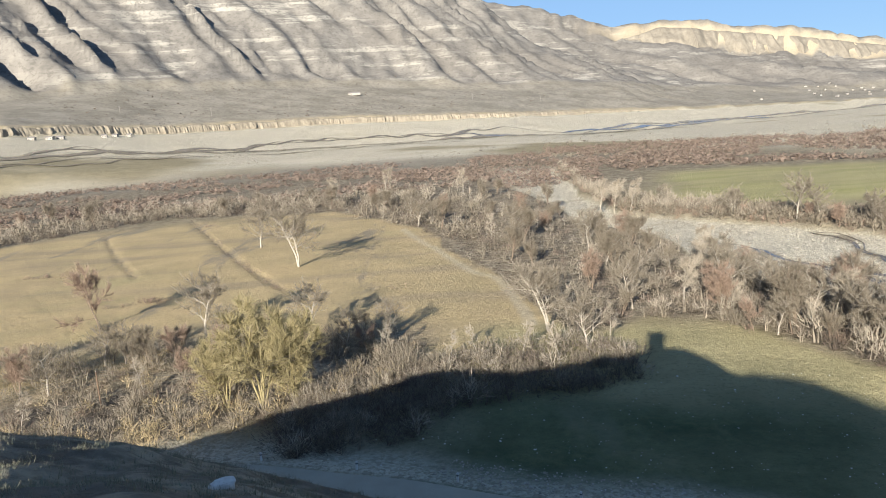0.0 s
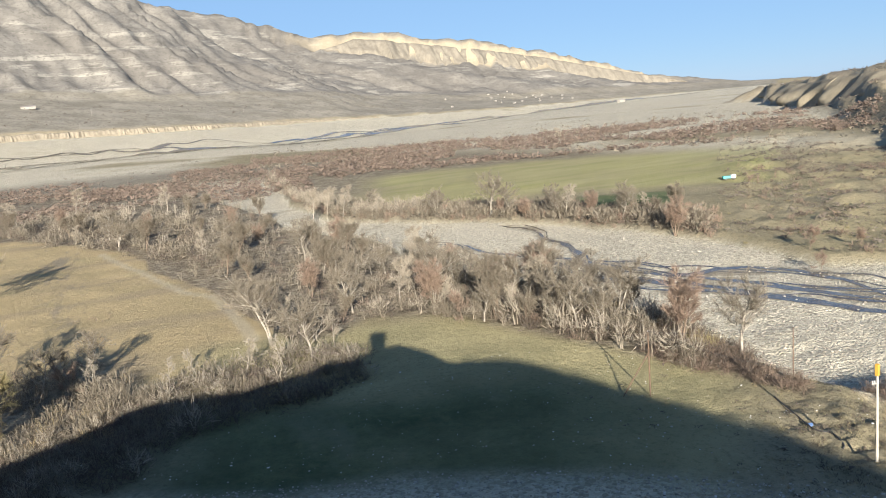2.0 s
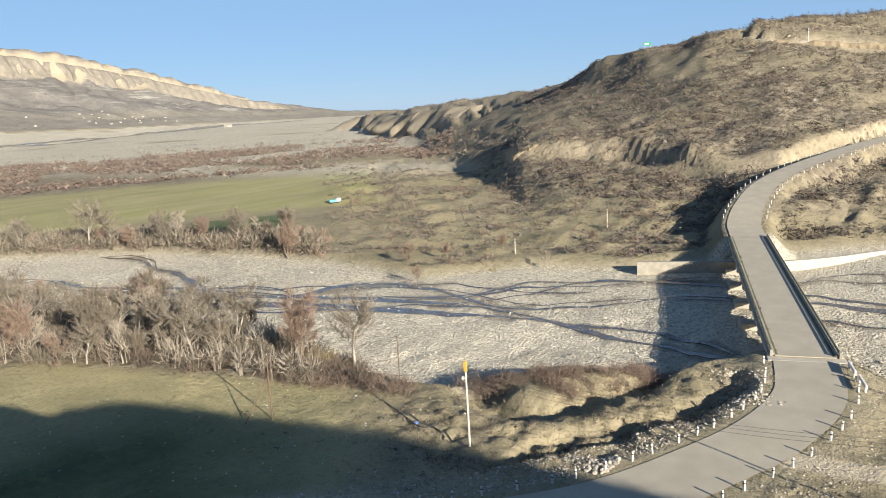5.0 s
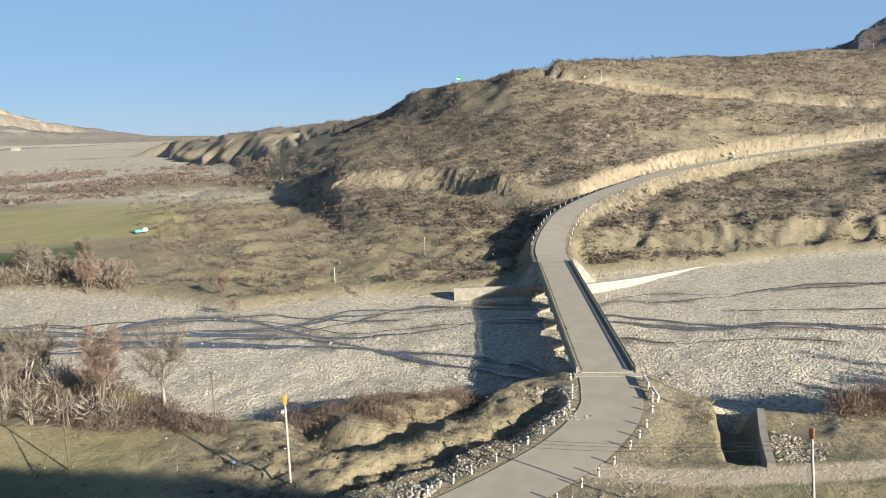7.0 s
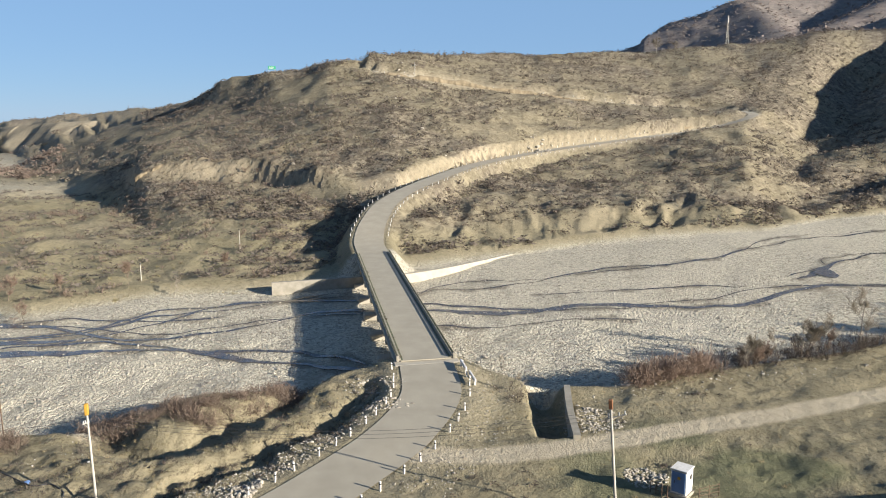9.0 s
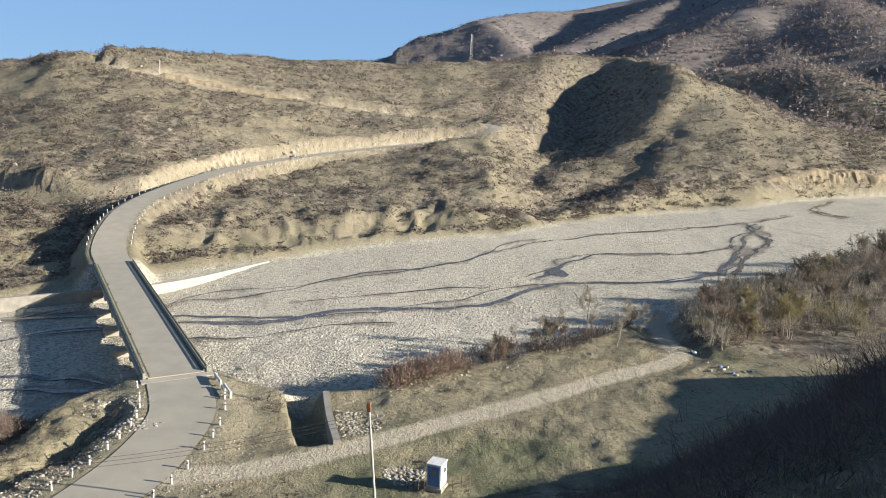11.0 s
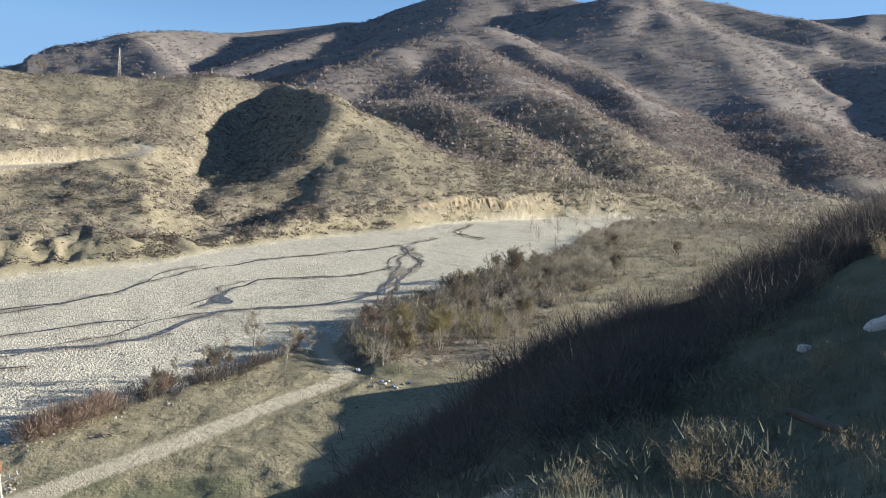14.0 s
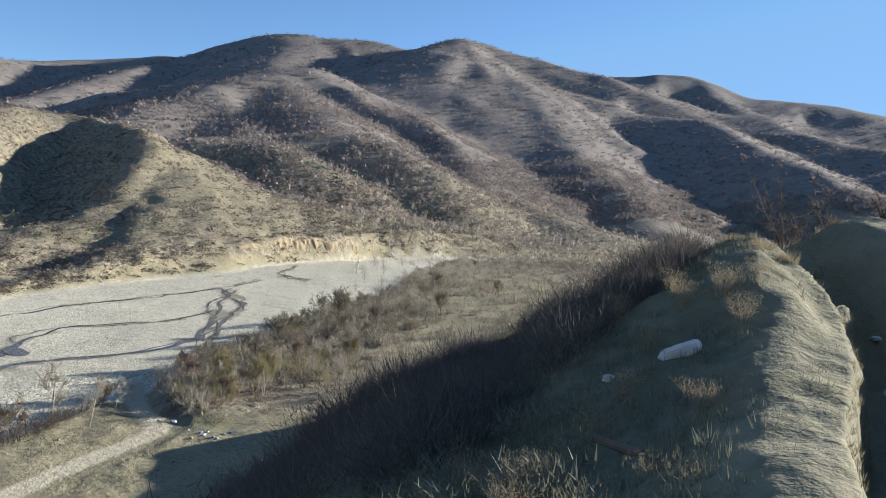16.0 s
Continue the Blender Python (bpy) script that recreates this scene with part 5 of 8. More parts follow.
wall_along("flood_wall", "low pale concrete flood wall along the gravel river bed", [(*spot(74.6, 157)[:2], -2.3), (*spot(77.6, 164)[:2], -2.3), (*spot(80.2, 173)[:2], -2.2), (*spot(83.6, 189)[:2], -2.0)], 0.9, [2.5, 2.1, 1.6, 0.7], M_CONCRETE, 2)


# lookout block behind the hilltop, whose shadow falls on the meadow
def lookout():
    at = spot(222, 5.5)
    at.z = ground_z(at.x, at.y) - 0.3
    ob = thing("stone_lookout", at, "small square stone lookout on the hilltop", "tower", turn=-17)
    top = EYE + 2.2 - at.z
    part("wall", box(bmesh.new(), (2.3, 2.3, top), (0, 0, top / 2), None, 0.08), M_DARKCON, ob)
    part("roof", box(bmesh.new(), (2.5, 2.5, 0.25), (0, 0, top + 0.1), None, 0.06), M_DARKCON, ob)


lookout()


# ---------------- water ----------------
def r_far(line):
    return np.hypot(line[:, 0], line[:, 1]) > 190


def stream(line, wide, seed, lift=0.1):
    n = len(line)
    s = np.concatenate([[0], np.cumsum(np.linalg.norm(np.diff(line, axis=0), axis=1))])
    w = wide * (0.25 + 1.1 * grain(s / 13, s * 0 + seed, 5) ** 1.2) * (0.75 + 0.5 * grain(s / 4, s * 0 + seed, 8))
    w *= np.clip(np.minimum(np.arange(n), np.arange(n)[::-1]) / 8, 0.1, 1)
    w = np.where(r_far(line), w * 0.7, w)
    return tagged(ribbon("stream", line, w, M_WATER, lift, cross=4), "shallow dark stream between gravel bars", "water", "", "structure")


for k, (line, wide) in enumerate(COURSES):
    stream(line, wide, k * 3 + 1, 0.08 + 0.004 * (k % 7))
for az, r, wa, wb in ((105.7, 180, 4.2, 2.2),):
    ring = [(math.cos(q) * wa * (0.8 + 0.4 * random.random()), math.sin(q) * wb * (0.8 + 0.4 * random.random())) for q in np.linspace(0, 2 * math.pi, 17)[:-1]]
    c = spot(az, r)
    top = max(ground_z(c.x + a, c.y + b) for a, b in ring) + 0.06
    v = [(c.x, c.y, top)] + [(c.x + a, c.y + b, top) for a, b in ring]
    tagged(mesh_object("pool", v, [(0, 1 + k, 1 + (k + 1) % 16) for k in range(16)], M_WATER), "still pool on the gravel bed", "water", "", "structure")


def main_river(off, wide, seed, a0=-37, a1=44):
    az = np.linspace(a0, a1, 150)
    r = line_r(az, RIVER) * (1 + off + 0.05 * (2 * grain(az / 5, az * 0, seed) - 1) + 0.02 * (2 * grain(az / 1.3, az * 0, seed + 1) - 1))
    pts = [spot(a, q) for a, q in zip(az, r)]
    w = wide * (0.25 + 1.5 * grain(az / 2.2, az * 0, seed + 2)) * (r / 1100)
    tagged(ribbon("main_river", pts, w, M_WATER, 0.7, cross=4), "braided river across the wide gravel plain", "river", "", "structure")


main_river(0.0, 13, 11)
main_river(-0.045, 8, 17, -37, 20)
main_river(0.06, 7, 23, -30, 26)
main_river(0.03, 5, 29, -37, 36)
main_river(-0.08, 6, 31, -33, 2)


# ---------------- plants ----------------
RNG = np.random.default_rng(7)


def soup(segs):
    """Thin tapered blades from (foot, tip, half width)."""
    a, b, w = (np.array(q, float) for q in zip(*segs))
    d = b - a
    ax = RNG.normal(size=d.shape)
    s = np.cross(d, ax)
    s /= np.linalg.norm(s, axis=1)[:, None] + 1e-9
    s *= w[:, None]
    return np.stack([a - s, a + s, b], 1).reshape(-1, 3)


def brush_form(stems, spread, twigs, w, upright=0.5, bend=0.2, low=0.55):
    """A bare bush of unit height: stems that fork into twigs."""
    segs = []
    for _ in range(stems):
        q = RNG.uniform(0, 2 * math.pi)
        out = np.array([math.cos(q), math.sin(q), 0])
        base = out * RNG.uniform(0, 0.25) * spread
        h = RNG.uniform(low, 1.0)
        lean = RNG.uniform(0.1, 1.0) * spread * (1 - upright * RNG.random())
        p1 = base + out * lean * 0.4 + np.array([0, 0, h * 0.55])
        p2 = base + out * lean + np.array([*RNG.normal(0, bend * 0.3, 2), h])
        segs += [(base, p1, w * 1.3), (p1 - (p1 - base) * 0.05, p2, w)]
        for _ in range(twigs):
            t = RNG.uniform(0.25, 1.0)
            s = base + (p1 - base) * min(t * 2, 1) + (p2 - p1) * max(t * 2 - 1, 0)
            dirn = np.array([*(out[:2] * RNG.uniform(-0.3, 1) + RNG.normal(0, 0.6, 2)), RNG.uniform(0.1, 1.0)])
            segs.append((s, s + dirn * RNG.uniform(0.1, 0.26), w * 0.7))
    return soup(segs)


def fuzz_form(stems, n, spread, w, low=0.12, reach=(0.12, 0.28)):
    """A bare bush of unit height: a few stems inside a rounded cloud of fine twigs."""
    segs = []
    for _ in range(stems):
        q = RNG.uniform(0, 2 * math.pi)
        out = np.array([math.cos(q), math.sin(q), 0])
        tip = out * spread * RNG.uniform(0.1, 0.75) + np.array([0, 0, RNG.uniform(0.55, 0.95)])
        mid = tip * 0.5 + np.array([*RNG.normal(0, 0.04, 2), 0.05])
        segs += [(out * 0.04, mid, w * 1.7), (mid * 0.97, tip, w * 1.3)]
    lobes = [(RNG.uniform(0, 6.28), RNG.uniform(0.25, 0.6), RNG.uniform(0.5, 1.0)) for _ in range(5)]
    for k in range(n):
        q, off, tall = lobes[k % 5]
        c = np.array([math.cos(q) * off * spread, math.sin(q) * off * spread, 0])
        d = RNG.normal(size=3)
        d[2] = abs(d[2])
        d /= np.linalg.norm(d)
        rad = RNG.uniform(0.35, 1.0) ** 0.6
        p = c + d * rad * np.array([spread * 0.62, spread * 0.62, (tall - low) * 0.86]) + np.array([0, 0, low])
        way = d * np.array([1, 1, 0.7]) + RNG.normal(0, 0.45, 3) + np.array([0, 0, 0.45])
        segs.append((p, p + way / np.linalg.norm(way) * RNG.uniform(*reach), w))
    return soup(segs)


def dome_form(n, spread, size, foot=0.0):
    """A small far-off bush or crown of unit height: loose flakes of twigs in a lumpy dome."""
    d = RNG.normal(size=(n, 3))
    d[:, 2] = np.abs(d[:, 2])
    d /= np.linalg.norm(d, axis=1)[:, None]
    rad = RNG.uniform(0.3, 1.0, (n, 1)) ** 0.5
    lump = 1 + 0.25 * np.sin(3 * np.arctan2(d[:, 1], d[:, 0]) + RNG.uniform(0, 6))[:, None]
    p = d * rad * lump * np.array([spread, spread, (1 - foot) * 0.85]) + np.array([0, 0, foot + 0.04])
    v = (p[:, None, :] + RNG.normal(0, size, (n, 3, 3)) * np.array([1, 1, 0.8])).reshape(-1, 3)
    if foot > 0.05:
        v = np.concatenate([v, soup([(np.zeros(3), np.array([0.02, 0, foot + 0.3]), 0.03)])])
    return v


def blade_form(n, spread, w):
    """A tussock of upright blades."""
    segs = []
    for _ in range(n):
        q, rad = RNG.uniform(0, 2 * math.pi), math.sqrt(RNG.random()) * spread
        b = np.array([math.cos(q) * rad, math.sin(q) * rad, 0])
        segs.append((b, b * RNG.uniform(1.0, 1.9) + np.array([*RNG.normal(0, 0.12, 2), RNG.uniform(0.55, 1.0)]), w))
    return soup(segs)


def merge(forms, places):
    """All plants of a stand in one array. places: x, y, height, width factor."""
    out = []
    for k, (x, y, h, wf) in enumerate(places):
        f = forms[int(RNG.integers(len(forms)))]
        q = RNG.uniform(0, 2 * math.pi)
        c, s = math.cos(q), math.sin(q)
        m = np.array([[c * h * wf, -s * h * wf, 0], [s * h * wf, c * h * wf, 0], [0, 0, h]])
        out.append(f @ m.T + np.array([x, y, 0]))
    v = np.concatenate(out)
    n = [len(q) for q in out]
    z = ground_zv(places[:, 0], places[:, 1]) - 0.08
    v[:, 2] += np.repeat(z, n)
    return v


def stand(name, label, category, material, forms, places):
    if len(places) == 0:
        return None
    v = merge(forms, np.array(places, float))
    return tagged(mesh_object(name, v, np.arange(len(v)).reshape(-1, 3), material), label, category, "", "stuff")


def region(n, a0, a1, r0, r1, keep=None, h=(1, 2), wf=(0.8, 1.2), even=False):
    """Random places in a sector; r0 and r1 may be functions of bearing."""
    az = RNG.uniform(a0, a1, n)
    lo = r0(az) if callable(r0) else np.full(n, float(r0))
    hi = r1(az) if callable(r1) else np.full(n, float(r1))
    u = RNG.random(n)
    r = lo + (hi - lo) * u if not even else np.sqrt(lo ** 2 + (hi ** 2 - lo ** 2) * u)
    x, y = r * np.sin(np.radians(az)), r * np.cos(np.radians(az))
    ok = hi > lo
    if keep is not None:
        ok &= keep(az, r, x, y)
    d = near_line(x, y, ROAD[::5])[0]
    ok &= d > 6
    d = near_line(x, y, ROAD_UP[::5])[0]
    ok &= d > 7.5
    d = near_line(x, y, TRACK[::4])[0]
    ok &= d > 3.4
    hh = RNG.uniform(*h, n) * RNG.uniform(0.75, 1.1, n)
    return np.stack([x, y, hh, RNG.uniform(*wf, n)], 1)[ok]


def clumpy(scale, thr, seed):
    return lambda az, r, x, y: fbm(x / scale, y / scale, 3, seed) > thr


M_GREY = twig_mat("grey_twigs", (0.285, 0.25, 0.192), (0.155, 0.132, 0.10))
M_WEED = twig_mat("grey_green_weeds", (0.165, 0.172, 0.122), (0.26, 0.25, 0.18))
M_DRY = twig_mat("dry_stalks", (0.40, 0.33, 0.215), (0.25, 0.20, 0.13))
M_PALE = twig_mat("pale_twigs", (0.432, 0.384, 0.306), (0.288, 0.250, 0.194))
M_RED = twig_mat("red_twigs", (0.265, 0.20, 0.153), (0.165, 0.128, 0.10))
M_RUST = twig_mat("rust_twigs", (0.34, 0.255, 0.195), (0.225, 0.168, 0.128))
M_HILL = twig_mat("hill_twigs", (0.235, 0.20, 0.163), (0.125, 0.105, 0.086))
M_WILLOW = twig_mat("willow_twigs", (0.24, 0.185, 0.148), (0.16, 0.128, 0.104))
# darker than most twigs: the knoll slope's shade is put into this colour
M_KNOLL_SHADE = twig_mat("shade_dark_twigs", (0.175, 0.152, 0.132), (0.088, 0.077, 0.07))
# dark scrub; also set where thickets lie in shade, to paint that shade deeper
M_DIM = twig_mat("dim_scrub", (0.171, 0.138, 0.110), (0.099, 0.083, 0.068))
M_STRAW = twig_mat("straw", (0.451, 0.369, 0.221), (0.328, 0.262, 0.148))
M_OLIVE = twig_mat("olive_twigs", (0.363, 0.314, 0.165), (0.231, 0.198, 0.116))
M_GRASS = twig_mat("grass_blades", (0.094, 0.097, 0.054), (0.158, 0.144, 0.086))

FORM_BUSH = [fuzz_form(7, 110, 0.55, 0.010) for _ in range(6)]
FORM_BRIAR = [fuzz_form(4, 90, 0.75, 0.013, 0.02) for _ in range(6)]
FORM_TALL = [fuzz_form(5, 70, 0.4, 0.009, 0.25) for _ in range(6)]
FORM_ROUND = [fuzz_form(5, 110, 0.8, 0.013, 0.02) for _ in range(5)]
FORM_MASS = [fuzz_form(9, 150, 0.7, 0.009, 0.05) for _ in range(6)]
FORM_MID = [fuzz_form(4, 55, 0.65, 0.026, 0.05) for _ in range(6)]
FORM_FAR = [dome_form(16, 0.5, 0.155) for _ in range(8)]
FORM_BIG = [dome_form(34, 0.5, 0.1) for _ in range(8)]
FORM_CROWN = [dome_form(10, 0.42, 0.16, 0.3) for _ in range(8)]
FORM_KNOLL = [fuzz_form(12, 155, 0.75, 0.005, 0.0, (0.12, 0.34)) for _ in range(6)]
FORM_REED = [blade_form(34, 0.35, 0.022) for _ in range(4)]
FORM_FINE = [blade_form(20, 0.45, 0.024) for _ in range(5)]
FORM_BLADE = [blade_form(13, 0.8, 0.06) for _ in range(4)]
FORM_TUFT = [blade_form(60, 0.3, 0.013) for _ in range(4)]


def belt_in(az):
    return np.interp(az, [0, 3.6, 7.3, 10, 13, 15.4, 20, 25, 30, 36, 40, 46, 48], [195, 162, 122, 109, 112, 120, 118, 110, 102, 93, 89, 85, 84])


def bank_out(az):
    return line_r(az, BANK) + 1.5


# along the tributary's near bank
stand("bank_thicket", "dense grey leafless thicket along the river bank", "thicket", M_GREY, FORM_BUSH, region(620, 2, 43, belt_in, bank_out, clumpy(11, -0.28, 241), (1.8, 4.4), (0.9, 1.4)))
stand("bank_thicket", "pale leafless saplings among the bank thicket", "thicket", M_PALE, FORM_TALL, region(120, 4, 40, belt_in, bank_out, None, (3.5, 6.5), (0.8, 1.1)))
stand("bank_thicket", "reddish willow scrub on the river bank", "thicket", M_RED, FORM_ROUND, region(260, 3, 44, belt_in, bank_out, clumpy(12, 0.0, 201), (1.2, 2.8), (0.9, 1.3)))
stand("bramble", "rust-brown brambles at the river edge", "scrub", M_RED, FORM_ROUND, region(150, 36, 47.5, lambda a: belt_in(a) - 1, lambda a: bank_out(a) + 1, None, (1.0, 1.9), (1.0, 1.5)))
stand("reeds", "dry straw-coloured reeds by the gravel", "reeds", M_OLIVE, FORM_REED, region(70, 24, 42, lambda a: bank_out(a) - 7, lambda a: bank_out(a) + 1, None, (1.2, 2.2), (0.8, 1.2)))
# dim twigs low in the belt paint in the shade between its bushes
stand("bank_thicket", "undergrowth tinted dark as shade below the bank thicket", "thicket", M_DIM, FORM_BRIAR, region(560, 2, 44, belt_in, bank_out, clumpy(9, -0.3, 242), (1.0, 2.6), (0.9, 1.4)))
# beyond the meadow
stand("meadow_thicket", "undergrowth tinted dark as shade in the thicket beyond the meadow", "thicket", M_DIM, FORM_BRIAR, region(360, -36, 4, lambda a: np.interp(a, [-36, -20, -8, 0, 4], [290, 345, 305, 215, 185]), lambda a: np.interp(a, [-36, -20, -8, 0, 4], [340, 390, 370, 320, 290]), None, (2, 4.5), (0.9, 1.5)))
stand("ditch_scrub", "small brown bushes along the meadow ditch", "scrub", M_RED, FORM_BRIAR, region(1400, -24, -11, 155, 335, lambda az, r, x, y: near_line(x, y, DITCH)[0] < 1.4, (0.5, 1.3), (0.9, 1.6)))
for az, r, n, h in ((-27.1, 220, 14, 1.6), (-3.5, 151, 6, 1.1), (-28.9, 224, 8, 1.4), (-21.7, 165, 12, 2.0), (-17, 300, 8, 1.5)):
    stand("meadow_bush", "low reddish bush in the meadow", "bush", M_RED, FORM_ROUND, [(spot(az, r).x + RNG.normal(0, 3), spot(az, r).y + RNG.normal(0, 1.2), h * RNG.uniform(0.6, 1), 1.2) for _ in range(n)])
stand("meadow_thicket", "grey-brown leafless thicket beyond the meadow", "thicket", M_GREY, FORM_MID, region(560, -36, 4, lambda a: np.interp(a, [-36, -20, -8, 0, 4], [290, 345, 305, 215, 185]), lambda a: np.interp(a, [-36, -20, -8, 0, 4], [350, 400, 390, 360, 330]), None, (3, 6), (0.8, 1.2)))
stand("meadow_thicket", "pale leafless trees in the thicket beyond the meadow", "thicket", M_PALE, FORM_TALL, region(120, -36, 5, lambda a: np.interp(a, [-36, -20, -8, 0, 4], [300, 350, 310, 225, 190]), 400, None, (5, 9), (0.7, 1.0)))
stand("willow_scrub", "red-brown willow scrub on the flood plain", "scrub", M_WILLOW, FORM_FAR, region(4600, -38, 12, 380, 680, clumpy(60, -0.15, 203), (2, 4.5), (1.0, 1.6)))
stand("willow_scrub", "rusty willow scrub beyond the green field", "scrub", M_WILLOW, FORM_FAR, region(6200, 8, 52, lambda a: np.interp(a, [8, 20, 45, 52], [420, 440, 455, 470]), lambda a: np.interp(a, [8, 30, 52], [760, 760, 820]), clumpy(70, -0.2, 204), (2, 4.8), (1.0, 1.6)))
stand("willow_scrub", "pale leafless scrub beyond the green field", "scrub", M_GREY, FORM_FAR, region(700, 8, 54, 430, 900, clumpy(50, 0.0, 205), (2.5, 5), (0.8, 1.3)))
stand("plain_scrub", "sparse grey scrub on the gravel plain", "scrub", M_DIM, FORM_FAR, region(900, -38, 44, 640, 1150, clumpy(90, 0.22, 206), (1.2, 2.6), (1.0, 2.0)))
stand("terrace_scrub", "dark scrub dots on the far terrace", "scrub", M_DIM, FORM_FAR, region(900, -38, 40, lambda a: line_r(a, TERRACE) + 10, lambda a: line_r(a, TOE) + 100, clumpy(160, 0.05, 207), (2, 4.5), (1.0, 1.8), True))
# far bank of the tributary
stand("far_thicket", "grey leafless thicket on the far bank", "thicket", M_GREY, FORM_MID, region(650, 9, 41, lambda a: line_r(a, FAR) + 2, lambda a: line_r(a, FAR) + np.interp(a, [9, 15, 25, 41], [60, 45, 26, 22]), None, (2.4, 5.4), (0.9, 1.3)))
stand("far_thicket", "reddish leafless scrub on the far bank", "thicket", M_RUST, FORM_MID, region(420, 9, 42, lambda a: line_r(a, FAR) + 1, lambda a: line_r(a, FAR) + 34, None, (1.6, 3.6), (0.9, 1.3)))
stand("far_thicket", "pale slender saplings on the far bank", "thicket", M_PALE, FORM_TALL, region(90, 9, 22, lambda a: line_r(a, FAR) + 3, lambda a: line_r(a, FAR) + 40, None, (5, 9), (0.6, 0.9)))
stand("low_scrub", "brown scrub clumps on the rough ground below the hill", "scrub", M_RED, FORM_MID, region(700, 42, 71, lambda a: line_r(a, FAR) + 3, lambda a: line_r(a, FAR) + 150, clumpy(9, 0.08, 208), (1.0, 2.8), (0.9, 1.4), True))
stand("low_scrub", "grey-brown scrub on the rough ground below the hill", "scrub", M_HILL, FORM_FAR, region(4200, 42, 72, lambda a: line_r(a, FAR) + 6, lambda a: line_r(a, FAR) + np.interp(a, [42, 50, 60, 72], [270, 240, 150, 70]), clumpy(20, -0.1, 219), (0.5, 1.6), (1.1, 1.9), True))
stand("low_scrub", "dark low scrub on the rough ground below the hill", "scrub", M_DIM, FORM_FAR, region(1600, 42, 72, lambda a: line_r(a, FAR) + 6, lambda a: line_r(a, FAR) + np.interp(a, [42, 50, 60, 72], [270, 240, 150, 70]), clumpy(11, 0.12, 220), (0.4, 1.3), (1.2, 2.0), True))
stand("low_scrub", "dry grass clumps below the hill", "scrub", M_OLIVE, FORM_REED, region(500, 42, 72, lambda a: line_r(a, FAR) - 1, lambda a: line_r(a, FAR) + 90, clumpy(9, 0.0, 209), (0.3, 0.8), (1.2, 2.2)))
# scrub on the hills across the water
open_hill = lambda az, r, x, y: (fbm(x / 30, y / 30, 4, 101) + 0.8 * fbm(x / 140, y / 140, 3, 102) > -0.55) & ~((az > 56) & (az < 99) & (r > line_r(az, H_ROAD) - 8) & (r < line_r(az, H_SCARP) + 2)) & ~((az < 57) & (r > 560) & (r < line_r(az, H_CREST) - 12))
stand("hill_scrub", "dark leafless scrub scattered over the hillside", "scrub", M_HILL, FORM_FAR, region(19000, 46, 112, lambda a: line_r(a, H_LOW) - 5, lambda a: line_r(a, H_CREST) + 15, lambda az, r, x, y: open_hill(az, r, x, y) & (fbm(x / 9, y / 9, 2, 210) > -0.3), (0.8, 2.0), (0.9, 1.4), True))
stand("hill_scrub", "grey-brown scrub scattered over the hillside", "scrub", M_GREY, FORM_FAR, region(3000, 46, 112, lambda a: line_r(a, H_LOW) - 8, lambda a: line_r(a, H_CREST) + 10, open_hill, (0.6, 1.7), (1.0, 1.6), True))
stand("hill_scrub", "dark leafless bushes in the hill's hollows", "scrub", M_DIM, FORM_FAR, region(5200, 46, 112, lambda a: line_r(a, H_LOW) - 5, lambda a: line_r(a, H_CREST) + 15, lambda az, r, x, y: open_hill(az, r, x, y) & (fbm(x / 26, y / 26, 3, 216) > 0.22), (1.2, 2.8), (1.0, 1.7), True))
stand("hill_scrub", "rounded grey-brown leafless bushes on the hillside", "scrub", M_HILL, FORM_BIG, region(5200, 46, 116, lambda a: line_r(a, H_LOW) - 5, lambda a: line_r(a, H_CREST) + 10, lambda az, r, x, y: open_hill(az, r, x, y) & (fbm(x / 22, y / 22, 3, 246) > -0.15), (1.7, 3.2), (0.8, 1.15), True))
stand("bank_scrub", "brown scrub on the eroded bank below the hill", "scrub", M_HILL, FORM_FAR, region(3000, 74.5, 112, lambda a: line_r(a, H_FOOT) + 2, lambda a: line_r(a, H_ROAD) - 6, clumpy(16, 0.02, 217), (0.7, 2.2), (1.1, 1.8), True))
stand("bank_scrub", "dark low scrub on the eroded bank below the hill", "scrub", M_DIM, FORM_FAR, region(1500, 74.5, 118, lambda a: line_r(a, H_FOOT) + 2, lambda a: line_r(a, H_LOW) + 8, clumpy(9, 0.1, 218), (0.5, 1.5), (1.1, 1.9), True))
stand("bank_scrub", "grey-brown scrub on the cut bank of the river", "scrub", M_HILL, FORM_FAR, region(1500, 98, 136, lambda a: line_r(a, H_FOOT) + 1, lambda a: line_r(a, H_LOW) + 10, clumpy(12, -0.15, 230), (0.8, 2.4), (1.0, 1.7), True))
stand("spur_scrub", "dark scrub and small trees on the spur above the river", "scrub", M_HILL, FORM_FAR, region(5600, 100, 146, lambda a: line_r(a, H_LOW) + 2, lambda a: line_r(a, H_CREST) + 160, None, (1.1, 3.0), (0.9, 1.5), True))
stand("spur_scrub", "grey-brown scrub on the spur above the river", "scrub", M_GREY, FORM_FAR, region(2600, 100, 146, lambda a: line_r(a, H_FOOT) + 2, lambda a: line_r(a, H_CREST) + 100, clumpy(30, -0.1, 211), (1.0, 2.8), (0.9, 1.5), True))
M_WOODS = twig_mat("far_woods", (0.32, 0.272, 0.24), (0.235, 0.202, 0.185))
stand("slope_forest", "leafless brown forest on the lower mountain slopes", "forest", M_WOODS, FORM_CROWN, region(19000, 100, 166, lambda a: line_r(a, H_CREST) + 20, 1500, lambda az, r, x, y: fbm(x / 60, y / 60, 3, 240) > -0.35, (4, 9), (0.8, 1.2), True))
